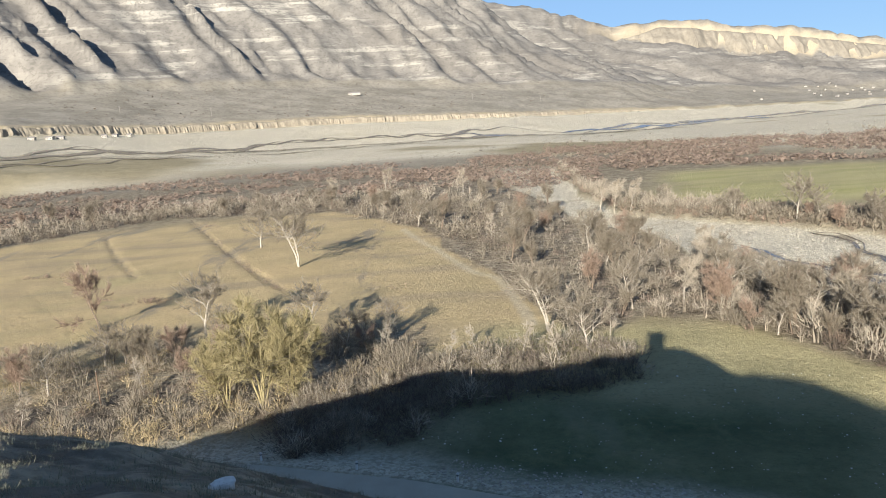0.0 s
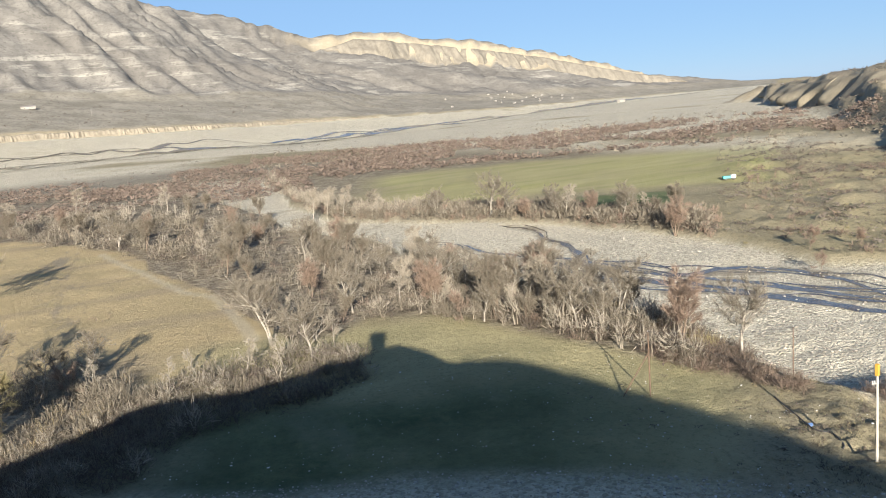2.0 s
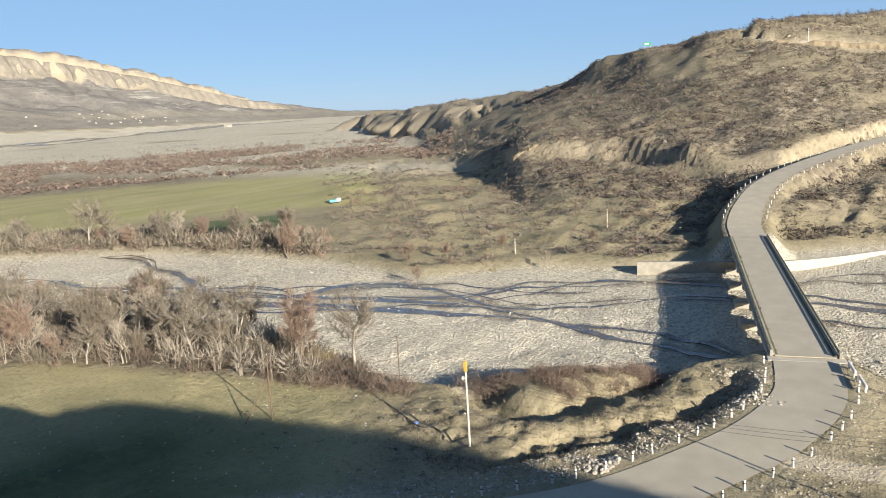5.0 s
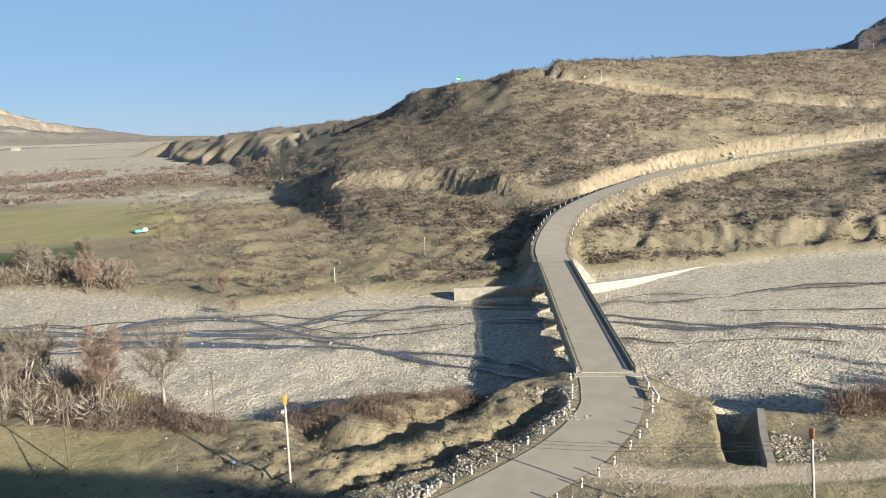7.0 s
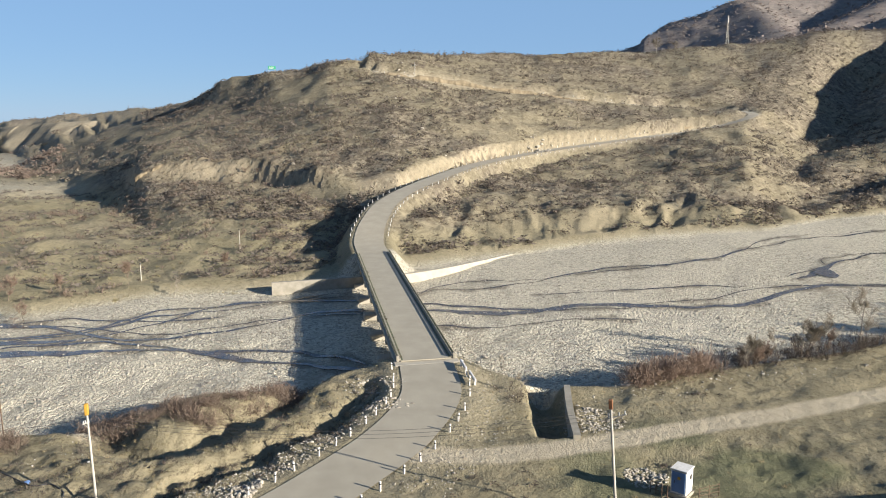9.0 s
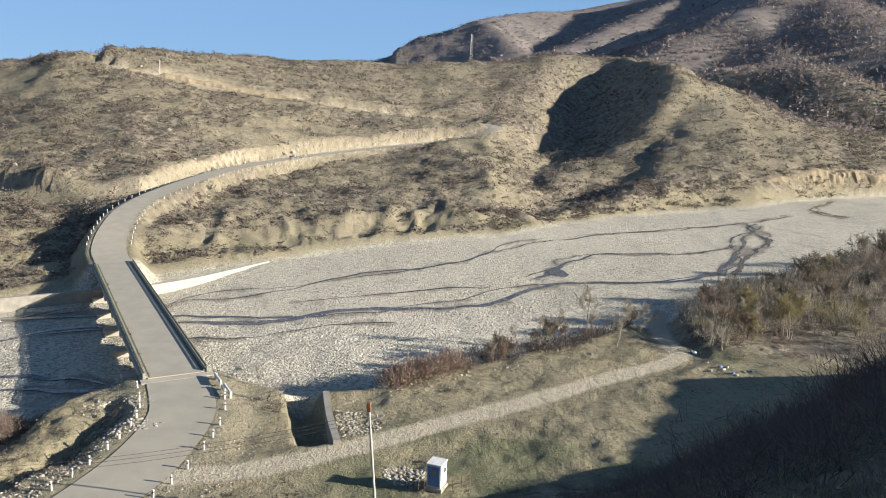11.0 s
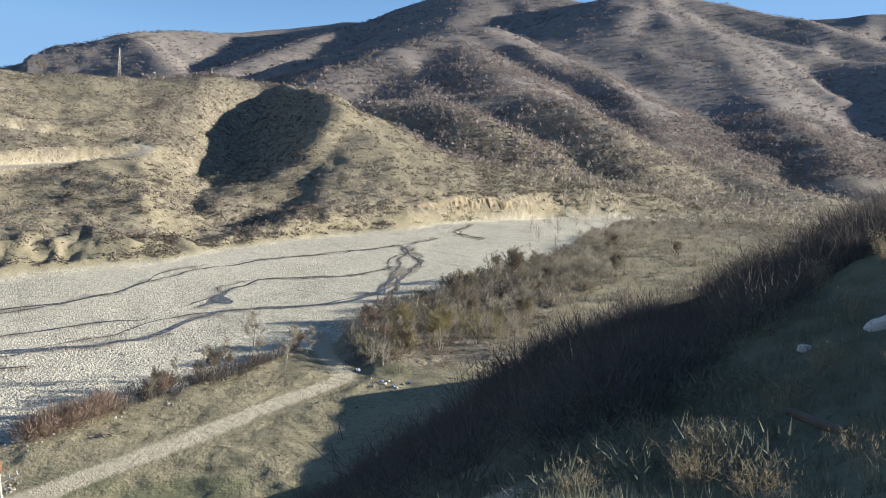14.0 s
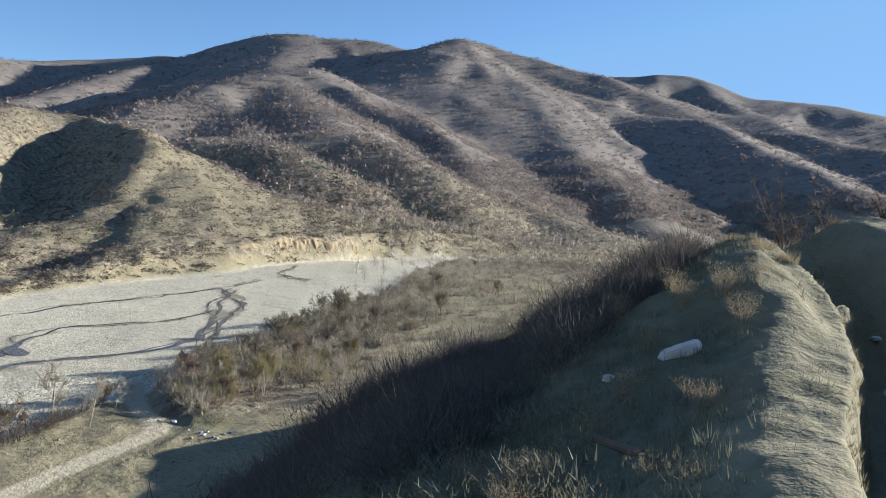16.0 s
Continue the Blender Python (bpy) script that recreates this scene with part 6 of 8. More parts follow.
stand("slope_forest", "grey leafless forest on the upper mountain slopes", "forest", M_WOODS, FORM_CROWN, region(11500, 88, 166, 1500, 3000, None, (4.5, 8), (1.5, 2.3), True))
stand("slope_forest", "low brown woods at the foot of the mountains", "forest", M_WOODS, FORM_CROWN, region(9000, 118, 166, lambda a: np.interp(a, [118, 128, 134, 142, 166], [560, 560, 600, 640, 600]), 1350, lambda az, r, x, y: fbm(x / 40, y / 40, 3, 244) > -0.3, (3, 6.5), (0.9, 1.4), True))
stand("valley_forest", "pale bare poplars in the upper valley", "forest", M_PALE, FORM_CROWN, region(1500, 127, 168, lambda a: np.interp(a, [127, 136, 145, 168], [480, 540, 500, 420]), 950, None, (5, 11), (0.45, 0.75)))
stand("valley_forest", "pale grey scrub in the upper valley", "forest", M_GREY, FORM_FAR, region(2200, 124, 168, lambda a: np.interp(a, [124, 136.5, 137.5, 145, 168], [440, 575, 520, 420, 340]), 690, None, (1.6, 4.5), (0.9, 1.3)))
# right bank upstream of the bridge
stand("upstream_thicket", "pale grey leafless thicket beside the dirt track", "thicket", M_PALE, FORM_TALL, region(190, 114.5, 129, lambda a: np.interp(a, [114, 118, 129], [118, 112, 140]), lambda a: np.interp(a, [114, 118, 122, 129], [138, 150, 178, 235]), None, (3, 6), (0.8, 1.1)))
stand("upstream_thicket", "grey-brown leafless thicket on the upper river bank", "thicket", M_GREY, FORM_BUSH, region(330, 118, 137, lambda a: np.interp(a, [118, 125, 130, 137], [118, 118, 126, 180]), lambda a: line_r(a, BANK) - 4, clumpy(14, 0.0, 224), (3, 6), (0.8, 1.2), True))
stand("upstream_thicket", "dark undergrowth on the upper river bank", "thicket", M_RED, FORM_BRIAR, region(240, 118, 137, lambda a: np.interp(a, [118, 125, 130, 137], [112, 108, 112, 160]), lambda a: line_r(a, BANK) - 4, clumpy(22, -0.2, 225), (1.0, 2.4), (1.0, 1.5), True))
stand("upstream_thicket", "pale leafless saplings on the upper river bank", "thicket", M_PALE, FORM_TALL, region(150, 119, 137, lambda a: np.interp(a, [119, 125, 130, 137], [125, 140, 170, 220]), lambda a: line_r(a, BANK) - 2, None, (2.5, 6), (0.7, 1.1), True))
stand("upstream_thicket", "brown and straw scrub on the flat beside the upper river", "thicket", M_GREY, FORM_MID, region(1300, 126, 146, lambda a: np.interp(a, [126, 130, 136, 146], [150, 165, 180, 220]), lambda a: line_r(a, BANK) + 4, clumpy(30, -0.45, 226), (1.2, 3.6), (1.0, 1.5), True))
stand("upstream_thicket", "straw-pale scrub and dry stalks on the flat beside the upper river", "thicket", M_PALE, FORM_MID, region(1100, 127, 147, lambda a: np.interp(a, [127, 132, 147], [140, 150, 190]), lambda a: line_r(a, BANK) + 2, clumpy(18, -0.2, 246), (1.0, 3.2), (0.9, 1.4), True))
stand("upstream_thicket", "reddish bushes on the edge of the upper gravel", "thicket", M_RUST, FORM_MID, region(60, 130, 137, lambda a: line_r(a, BANK) - 20, lambda a: line_r(a, BANK) + 14, clumpy(16, 0.0, 247), (2, 4), (0.9, 1.3)))
stand("upstream_thicket", "pale bare poplars beside the upper river", "thicket", M_PALE, FORM_TALL, region(160, 128, 142, lambda a: np.interp(a, [128, 136, 142], [240, 320, 380]), 620, None, (4, 9), (0.6, 0.9), True))
stand("upstream_thicket", "olive and straw scrub beside the dirt track", "thicket", M_OLIVE, FORM_TALL, region(120, 116, 127, 116, 160, clumpy(12, 0, 231), (3, 6), (0.8, 1.1)))
stand("upstream_thicket", "reddish scrub along the gravel edge", "thicket", M_RUST, FORM_MID, region(110, 116, 132, lambda a: line_r(a, BANK) - 22, lambda a: line_r(a, BANK) - 1, None, (1.4, 3), (0.9, 1.3)))
stand("hedge", "leafless pinkish bushes on the river edge", "hedge", M_RUST, FORM_MASS, region(60, 93, 98.6, lambda a: line_r(a, BANK) - 1, lambda a: line_r(a, BANK) + 4, None, (2.8, 4.4), (0.8, 1.1)))
stand("hedge", "dark leafless bushes below the river edge", "hedge", M_DIM, FORM_BUSH, region(70, 98.5, 111.5, lambda a: line_r(a, BANK) - 2, lambda a: line_r(a, BANK) + 4, None, (1.4, 3.4), (0.9, 1.4)))
# lower left wood
stand("lower_thicket", "dense grey thicket below the hill", "thicket", M_GREY, FORM_BUSH, region(330, -36, -1, lambda a: np.interp(a, [-36, -20, -6, -1], [92, 84, 86, 92]), lambda a: np.interp(a, [-36, -24, -10, -1], [142, 128, 118, 100]), clumpy(20, -0.35, 213), (2, 4.6), (0.8, 1.2)))
stand("lower_thicket", "straw-pale scrub below the hill", "thicket", M_STRAW, FORM_TALL, region(150, -36, -2, 80, 112, clumpy(12, -0.1, 214), (1.6, 3.6), (0.9, 1.3)))
stand("lower_thicket", "reddish scrub below the hill", "thicket", M_RED, FORM_ROUND, region(110, -36, -2, 84, 130, clumpy(16, 0.1, 215), (1.2, 2.8), (0.9, 1.4)))
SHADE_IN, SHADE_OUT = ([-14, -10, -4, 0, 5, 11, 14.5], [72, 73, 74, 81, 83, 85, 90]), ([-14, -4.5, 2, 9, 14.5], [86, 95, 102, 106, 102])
# the dim twigs here put part of the hill's shadow into colour
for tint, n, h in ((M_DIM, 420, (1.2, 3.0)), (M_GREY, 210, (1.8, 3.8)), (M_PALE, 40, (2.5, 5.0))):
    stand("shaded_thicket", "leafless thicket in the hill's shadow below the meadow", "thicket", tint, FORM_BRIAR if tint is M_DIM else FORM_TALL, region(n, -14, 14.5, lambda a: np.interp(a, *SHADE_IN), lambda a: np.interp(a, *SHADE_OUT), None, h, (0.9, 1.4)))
BRAMBLE_A = smooth_line([spot(52.6, 90), spot(55, 87), spot(58, 86.5)], 14)
BRAMBLE_B = smooth_line([spot(60, 84), spot(63.5, 87.5), spot(67, 92.5)], 14)
for line in (BRAMBLE_A, BRAMBLE_B):
    stand("ditch_scrub", "dark red brambles in the erosion ditch", "scrub", M_RED, FORM_ROUND, region(900, 51, 69, 80, 97, lambda az, r, x, y: near_line(x, y, line)[0] < 2.4, (0.9, 1.9), (1.0, 1.5)))
stand("ditch_scrub", "dark weeds along the erosion ditches", "scrub", M_DIM, FORM_BRIAR, region(1500, 52, 74, 63, 94, lambda az, r, x, y: near_line(x, y, smooth_line([spot(55.6, 66), spot(59.6, 69), spot(64.1, 72), spot(66.7, 75), spot(70.6, 81.3), spot(73, 88)], 20))[0] < 0.9, (0.3, 0.9), (1.0, 1.6)))
stand("low_bush", "small round dark bush by the pole", "bush", M_DIM, FORM_ROUND, [(spot(a, r).x, spot(a, r).y, h, 1.1) for a, r, h in ((53.3, 71.5, 1.3), (54.2, 71, 1.1), (52.5, 72.2, 1.0), (53.6, 72.6, 1.2))])
stand("low_bush", "dark round bush beside the bridge end", "bush", M_DIM, FORM_ROUND, [(spot(a, r).x, spot(a, r).y, h, 1.2) for a, r, h in ((83.6, 84, 1.7), (84.3, 83, 1.8), (84.6, 85, 1.5), (83.5, 86.5, 1.5), (82.6, 86, 1.0))])
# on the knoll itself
# these brambles carry the slope's shade in their twig colour
stand("knoll_brambles", "leafless brambles tinted dark for the shade on the knoll slope", "scrub", M_KNOLL_SHADE, FORM_KNOLL, region(760, 102, 139, lambda a: np.interp(a, [104, 118, 128, 139], [16, 11.5, 10.5, 10.5]), lambda a: np.interp(a, [104, 112, 118, 130, 139], [52, 66, 70, 58, 42]), None, (0.8, 1.7), (0.9, 1.5)))
stand("knoll_brambles", "low brambles tinted dark for shade below the worn crest", "scrub", M_KNOLL_SHADE, FORM_KNOLL, region(420, 138, 153, lambda a: np.interp(a, [138, 145, 153], [11, 13, 18.0]), lambda a: np.interp(a, [138, 144, 153], [36, 29, 24]), None, (0.6, 1.3), (0.9, 1.4)))
stand("knoll_brambles", "tall leafless bushes tinted dark for shade along the knoll brow", "scrub", M_KNOLL_SHADE, FORM_KNOLL, region(200, 119, 138, lambda a: np.interp(a, [119, 128, 138], [30, 26, 22]), lambda a: np.interp(a, [119, 128, 138], [48, 46, 37]), None, (1.4, 2.5), (0.9, 1.3)))
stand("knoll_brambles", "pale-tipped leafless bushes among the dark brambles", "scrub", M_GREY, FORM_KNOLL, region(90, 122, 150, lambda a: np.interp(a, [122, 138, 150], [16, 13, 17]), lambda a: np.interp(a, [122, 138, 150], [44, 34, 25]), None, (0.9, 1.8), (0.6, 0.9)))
stand("knoll_weeds", "low grey-green weeds on the shaded knoll", "weeds", M_WEED, FORM_FINE, region(4200, -38, 2, 18, 60, None, (0.12, 0.34), (1.0, 2.0)))
stand("knoll_weeds", "dry grey stalks on the shaded knoll slope", "weeds", M_WEED, FORM_BRIAR, region(700, 100, 147, 7.5, lambda a: np.interp(a, [100, 128, 138, 150], [45, 18, 14, 17]), None, (0.25, 0.7), (0.9, 1.5), True))
stand("knoll_weeds", "low grey-green weeds on the knoll slope", "weeds", M_WEED, FORM_FINE, region(2200, 100, 150, 12, 46, None, (0.1, 0.3), (1.4, 2.6), True))
stand("knoll_weeds", "grey-green weeds below the worn crest", "weeds", M_WEED, FORM_FINE, region(5000, 122, 157, 5.0, 21, clumpy(1.1, -0.25, 245), (0.1, 0.3), (0.8, 1.6), True))
stand("crest_grass", "short dry grass on the worn crest", "grass", M_STRAW, FORM_FINE, region(2600, 138, 168, 3.6, 20, clumpy(0.5, -0.05, 232), (0.05, 0.13), (0.8, 1.5), True))
stand("crest_grass", "short grey-green grass on the worn crest", "grass", M_GRASS, FORM_FINE, region(4200, 132, 165, 3.4, 21, clumpy(0.6, -0.1, 233), (0.05, 0.13), (0.9, 1.7), True))
# straw blades set where the crest is lit: some brightness is in their colour
stand("crest_grass", "thick short straw grass on the lit crest", "grass", M_DRY, FORM_FINE, region(5200, 152, 167, 4.0, 15, clumpy(0.35, -0.12, 243), (0.05, 0.12), (0.8, 1.4), True))
stand("crest_grass", "grey-green low weeds on the worn crest", "grass", M_WEED, FORM_FINE, region(1500, 132, 163, 3.6, 21, clumpy(0.9, -0.1, 227), (0.07, 0.2), (1.0, 2.0), True))
stand("rim_grass", "sunlit straw grass along the knoll rim", "grass", M_STRAW, FORM_TUFT, region(260, 138, 162, lambda a: np.interp(a, [138, 144, 150, 157, 162], [31, 26, 22, 17.5, 18]), lambda a: np.interp(a, [138, 144, 150, 157, 162], [36, 31, 27, 23, 26]), None, (0.16, 0.36), (0.8, 1.4)))
stand("terrace_tufts", "tufts of rough dry grass on the terrace", "grass", M_STRAW, FORM_REED, region(900, 36, 120, 58, lambda a: line_r(a, BANK) - 1, clumpy(6, -0.05, 221), (0.15, 0.4), (1.2, 2.2)))
stand("terrace_tufts", "dark low weeds on the terrace", "weeds", M_DIM, FORM_FAR, region(700, 30, 120, 58, lambda a: line_r(a, BANK) - 1, clumpy(7, 0.0, 222), (0.15, 0.5), (1.2, 2.4)))
stand("terrace_tufts", "small rough weeds on the broken ground by the pole", "weeds", M_DIM, FORM_BLADE, region(2600, 46, 76, 60, 95, clumpy(3, -0.1, 228), (0.15, 0.45), (1.0, 2.0)))
stand("terrace_tufts", "small dry tussocks on the broken ground by the pole", "weeds", M_OLIVE, FORM_BLADE, region(2200, 44, 76, 60, 95, clumpy(3, -0.1, 229), (0.12, 0.35), (1.0, 2.0)))
stand("meadow_tufts", "rough tufts in the shaded meadow", "grass", M_GRASS, FORM_BLADE, region(2600, -6, 42, 60, 112, None, (0.05, 0.14), (1.2, 2.4)))


# ---------------- trees ----------------
def tubes(segs, sides):
    """Tapered tubes from (foot, tip, radius at foot, radius at tip)."""
    v, f = [], []
    for a, b, ra, rb in segs:
        d = Vector(b) - Vector(a)
        m = d.to_track_quat("Z", "Y").to_matrix()
        i = len(v)
        for p, rad in ((a, ra), (b, rb)):
            for k in range(sides):
                q = 2 * math.pi * k / sides
                o = m @ Vector((math.cos(q) * rad, math.sin(q) * rad, 0))
                v.append((p[0] + o.x, p[1] + o.y, p[2] + o.z))
        for k in range(sides):
            n = (k + 1) % sides
            f.append((i + k, i + n, i + sides + n, i + sides + k))
    return v, f


def grow(a, way, length, r0, r1, bits, wander, lift):
    """A crooked limb: its segments."""
    out, p, d = [], np.array(a, float), np.array(way, float)
    for k in range(bits):
        d = d + RNG.normal(0, wander, 3) + np.array([0, 0, lift])
        d /= np.linalg.norm(d)
        q = p + d * length / bits
        out.append((p.copy(), q.copy(), r0 + (r1 - r0) * k / bits, r0 + (r1 - r0) * (k + 1) / bits))
        p = q
    return out


def build_tree(label, height, girth, limbs, spread, m_bark, m_twig, forks=1, twigs=10, branch=7, group="bare trees", name="tree"):
    ob = thing(name, (0, 0, 0), label, "tree", group)
    trunk, limb, thin, fine = [], [], [], []
    for k in range(forks):
        q = RNG.uniform(0, 2 * math.pi)
        way = (math.cos(q) * 0.28 * (forks > 1), math.sin(q) * 0.28 * (forks > 1), 1)
        t = grow((0, 0, -0.25), way, height * RNG.uniform(0.7, 0.82), girth, girth * 0.28, 7, 0.09, 0.05)
        trunk += t
        for _ in range(limbs):
            s = t[int(RNG.integers(2, 7))]
            u = RNG.random()
            a = s[0] + (s[1] - s[0]) * u
            q = RNG.uniform(0, 2 * math.pi)
            reach = height * spread * RNG.uniform(0.5, 1.0) * (1.25 - 0.75 * a[2] / height)
            g = grow(a, (math.cos(q), math.sin(q), RNG.uniform(0.45, 1.1)), reach, girth * 0.3, girth * 0.08, 4, 0.22, 0.1)
            limb += g
            for _ in range(branch):
                e = g[int(RNG.integers(1, 4))]
                b = e[0] + (e[1] - e[0]) * RNG.random()
                w = (e[1] - e[0]) / np.linalg.norm(e[1] - e[0]) + RNG.normal(0, 0.6, 3)
                h = grow(b, w / np.linalg.norm(w), reach * RNG.uniform(0.3, 0.5), girth * 0.075, girth * 0.035, 2, 0.2, 0.12)
                thin += h
                for _ in range(twigs):
                    e2 = h[int(RNG.integers(0, 2))]
                    c = e2[0] + (e2[1] - e2[0]) * RNG.random()
                    dr = (e2[1] - e2[0]) / np.linalg.norm(e2[1] - e2[0]) + RNG.normal(0, 0.55, 3) + np.array([0, 0, 0.25])
                    fine.append((c, c + dr / np.linalg.norm(dr) * height * RNG.uniform(0.05, 0.12), 0.024))
    v, f = tubes(trunk, 7)
    mesh_object("trunk", v, f, m_bark, ob, True)
    v, f = tubes(limb, 5)
    tagged(mesh_object("limb_work", v, f, m_bark, ob, True), kind="stuff")
    v, f = tubes(thin, 3)
    tagged(mesh_object("branch_work", v, f, m_bark, ob, True), kind="stuff")
    v = soup(fine)
    tagged(mesh_object("crown", v, np.arange(len(v)).reshape(-1, 3), m_twig, ob), kind="stuff")
    return ob


M_BARK = plain("pale_bark", (0.43, 0.39, 0.325), (0.27, 0.24, 0.195), 2.0, 0.9, 0, 0.5, 0.03, 6)
M_BROWN = plain("brown_bark", (0.22, 0.17, 0.125), (0.15, 0.115, 0.085), 2.0, 0.9, 0, 0.5, 0.03, 6)
TREES = {
    "wide": build_tree("broad leafless tree with pale bark", 10, 0.19, 15, 0.52, M_BARK, M_GREY, 1, 26, 8),
    "wide_b": build_tree("forked leafless tree with pale bark", 10, 0.17, 10, 0.5, M_BARK, M_GREY, 2, 24, 8),
    "slim": build_tree("slender leafless white-barked tree", 10, 0.14, 13, 0.3, M_BARK, M_PALE, 1, 22, 7),
    "bush": build_tree("tall bushy leafless willow with brown twigs", 10, 0.11, 9, 0.32, M_BROWN, M_RUST, 4, 22, 6),
    "gold": build_tree("tall many-stemmed bush with olive-yellow twigs", 10, 0.1, 10, 0.34, M_OLIVE, M_OLIVE, 5, 20, 6),
    "rose": build_tree("leafless tree with a pinkish-brown crown", 10, 0.14, 12, 0.42, M_BROWN, M_RUST, 1, 34, 8),
    "round": build_tree("round-crowned leafless grey tree", 10, 0.16, 15, 0.44, M_BROWN, M_GREY, 2, 26, 7),
    "thin": build_tree("thin young leafless tree", 10, 0.1, 9, 0.26, M_BARK, M_PALE, 1, 15, 6),
}


def plant_all(rows):
    # place the copies before the first of a kind is moved
    for kind, az, r, height in rows:
        p = on_ground(az, r, -0.1)
        s = height / 9.0
        copy_thing(TREES[kind], Matrix.Translation(p) @ Matrix.Rotation(RNG.uniform(0, 6.28), 4, "Z") @ Matrix.Diagonal((s, s, s, 1)))


# the meadow and the near bank
plant_all([
    ("wide_b", -11.0, 187, 15), ("wide", -13.6, 229, 12), ("wide_b", 7.7, 112, 11), ("wide", 10.6, 102, 9), ("wide", -18.3, 129, 11), ("wide", -10.8, 120, 9),
    ("rose", -25.2, 147, 12), ("thin", 2.1, 101, 5), ("wide_b", 20.2, 130, 10), ("wide", 5.9, 200, 11), ("wide", 11.0, 184, 10), ("wide_b", 26.2, 121, 9),
    ("wide", 14.1, 125, 9), ("slim", 17.8, 126, 9), ("slim", 19.3, 141, 9), ("wide", 13.2, 160, 8), ("thin", 12.4, 106, 7), ("thin", 9.2, 118, 8),
])
# beyond the meadow and the far bank
plant_all([
    ("slim", -7.6, 336, 12), ("slim", -4.1, 372, 13), ("slim", 1.8, 341, 12), ("slim", 11.9, 268, 13), ("wide", 25.4, 236, 13), ("slim", 13.0, 276, 12), ("slim", 14.2, 268, 11),
    ("thin", -25.5, 338, 9), ("wide", 30.2, 227, 9), ("wide", 35.3, 220, 9), ("bush", 38.9, 190, 10), ("bush", 28, 226, 7), ("bush", 33, 222, 7),
    ("bush", 39.0, 98, 10.5), ("wide", 43.2, 95, 10), ("wide", 24.2, 112, 6), ("rose", 22.6, 113, 5),
])
# below the hill
plant_all([
    ("gold", -14.7, 89, 13.5), ("gold", -12.4, 90, 11.5), ("gold", -17.3, 92, 10), ("rose", -20.5, 118, 6), ("thin", -23, 104, 6), ("wide", -29, 112, 7), ("thin", -31, 100, 6),
    ("thin", -15.5, 108, 7), ("wide", -8, 110, 6), ("rose", -6.5, 106, 5), ("thin", -5, 104, 6), ("thin", 0, 98, 5), ("thin", 5.5, 98, 6), ("thin", 8.5, 97, 6),
    ("rose", 47.8, 164, 5), ("bush", 55.3, 174, 4), ("thin", 58.3, 158, 5), ("rose", 48.6, 153, 3.6), ("bush", 51, 168, 3.6), ("bush", 62, 180, 3.4),
])
# upstream and far off
plant_all([
    ("thin", 108.1, 119, 11), ("thin", 106.4, 115, 7), ("thin", 110.4, 112, 8), ("thin", 104.5, 110, 6), ("thin", 103, 108, 5.5), ("thin", 112, 121, 6), ("rose", 97, 93, 4),
    ("gold", 121.5, 128, 6), ("thin", 119, 128, 6), ("thin", 123.5, 150, 6), ("thin", 118, 158, 7), ("thin", 126, 190, 8), ("wide", 129, 228, 5), ("wide", 131, 256, 5),
])
plant_all([
    ("gold", 119.5, 132, 6.5), ("wide", 118, 137, 7), ("wide_b", 121.5, 140, 7.5), ("rose", 116.8, 128, 6), ("round", 123.5, 160, 8), ("thin", 120.5, 125, 6), ("wide", 125.5, 175, 8), ("round", 127, 200, 9), ("wide", 124.5, 148, 7), ("gold", 122.5, 133, 6), ("thin", 84.5, 86, 3.2), ("thin", 83.2, 92, 3), ("wide", 93.8, 705, 13), ("wide", 95.1, 705, 8), ("slim", 31, 560, 12), ("slim", 142, 640, 16), ("slim", 136.5, 640, 18), ("slim", 133, 600, 14),
])
KINDS = ["round", "wide", "wide_b", "bush", "round", "wide_b", "slim"]
for k in range(64):
    a = RNG.uniform(3, 36)
    lo, hi = float(belt_in(np.array([a]))[0]) + 2, float(bank_out(np.array([a]))[0]) - 2
    plant_all([(KINDS[k % 7], a, lo + (hi - lo) * RNG.random(), RNG.uniform(4.5, 9.5))])
for k in range(22):
    a = RNG.uniform(-34, 3)
    lo = np.interp(a, [-36, -20, -8, 0, 4], [292, 347, 307, 217, 187])
    plant_all([(KINDS[k % 7], a, lo + RNG.uniform(2, 70), RNG.uniform(6, 11))])
for k in range(16):
    a = RNG.uniform(-34, -4)
    plant_all([(KINDS[k % 4], a, RNG.uniform(92, 124), RNG.uniform(4, 7.5))])
for k in range(14):
    a = RNG.uniform(10, 40)
    plant_all([(KINDS[k % 7], a, float(line_r(a, FAR)) + RNG.uniform(3, 30), RNG.uniform(5, 10))])
for k in range(30):
    a = RNG.uniform(116.2, 129)
    lo, hi = np.interp(a, [116, 120, 129], [122, 118, 150]), np.interp(a, [116, 122, 129], [142, 175, 235])
    plant_all([(["gold", "wide", "thin", "wide_b", "rose", "thin"][k % 6], a, lo + (hi - lo) * RNG.random(), RNG.uniform(4, 7))])
for k in range(24):
    a = RNG.uniform(126.5, 141)
    plant_all([(["thin", "round", "slim", "wide"][k % 4], a, np.interp(a, [126, 134, 141], [160, 200, 260]) + (float(line_r(a, BANK)) - 164 - 6 * (a - 126)) * RNG.random(), RNG.uniform(3.5, 7))])
for k in range(12):
    a = RNG.uniform(100.5, 113)
    plant_all([(["bush", "rose", "thin", "round"][k % 4], a, float(line_r(a, BANK)) + RNG.uniform(-2, 4), RNG.uniform(2.6, 4.6))])
for t in TREES.values():
    for o in (*t.children_recursive, t):
        bpy.data.objects.remove(o)


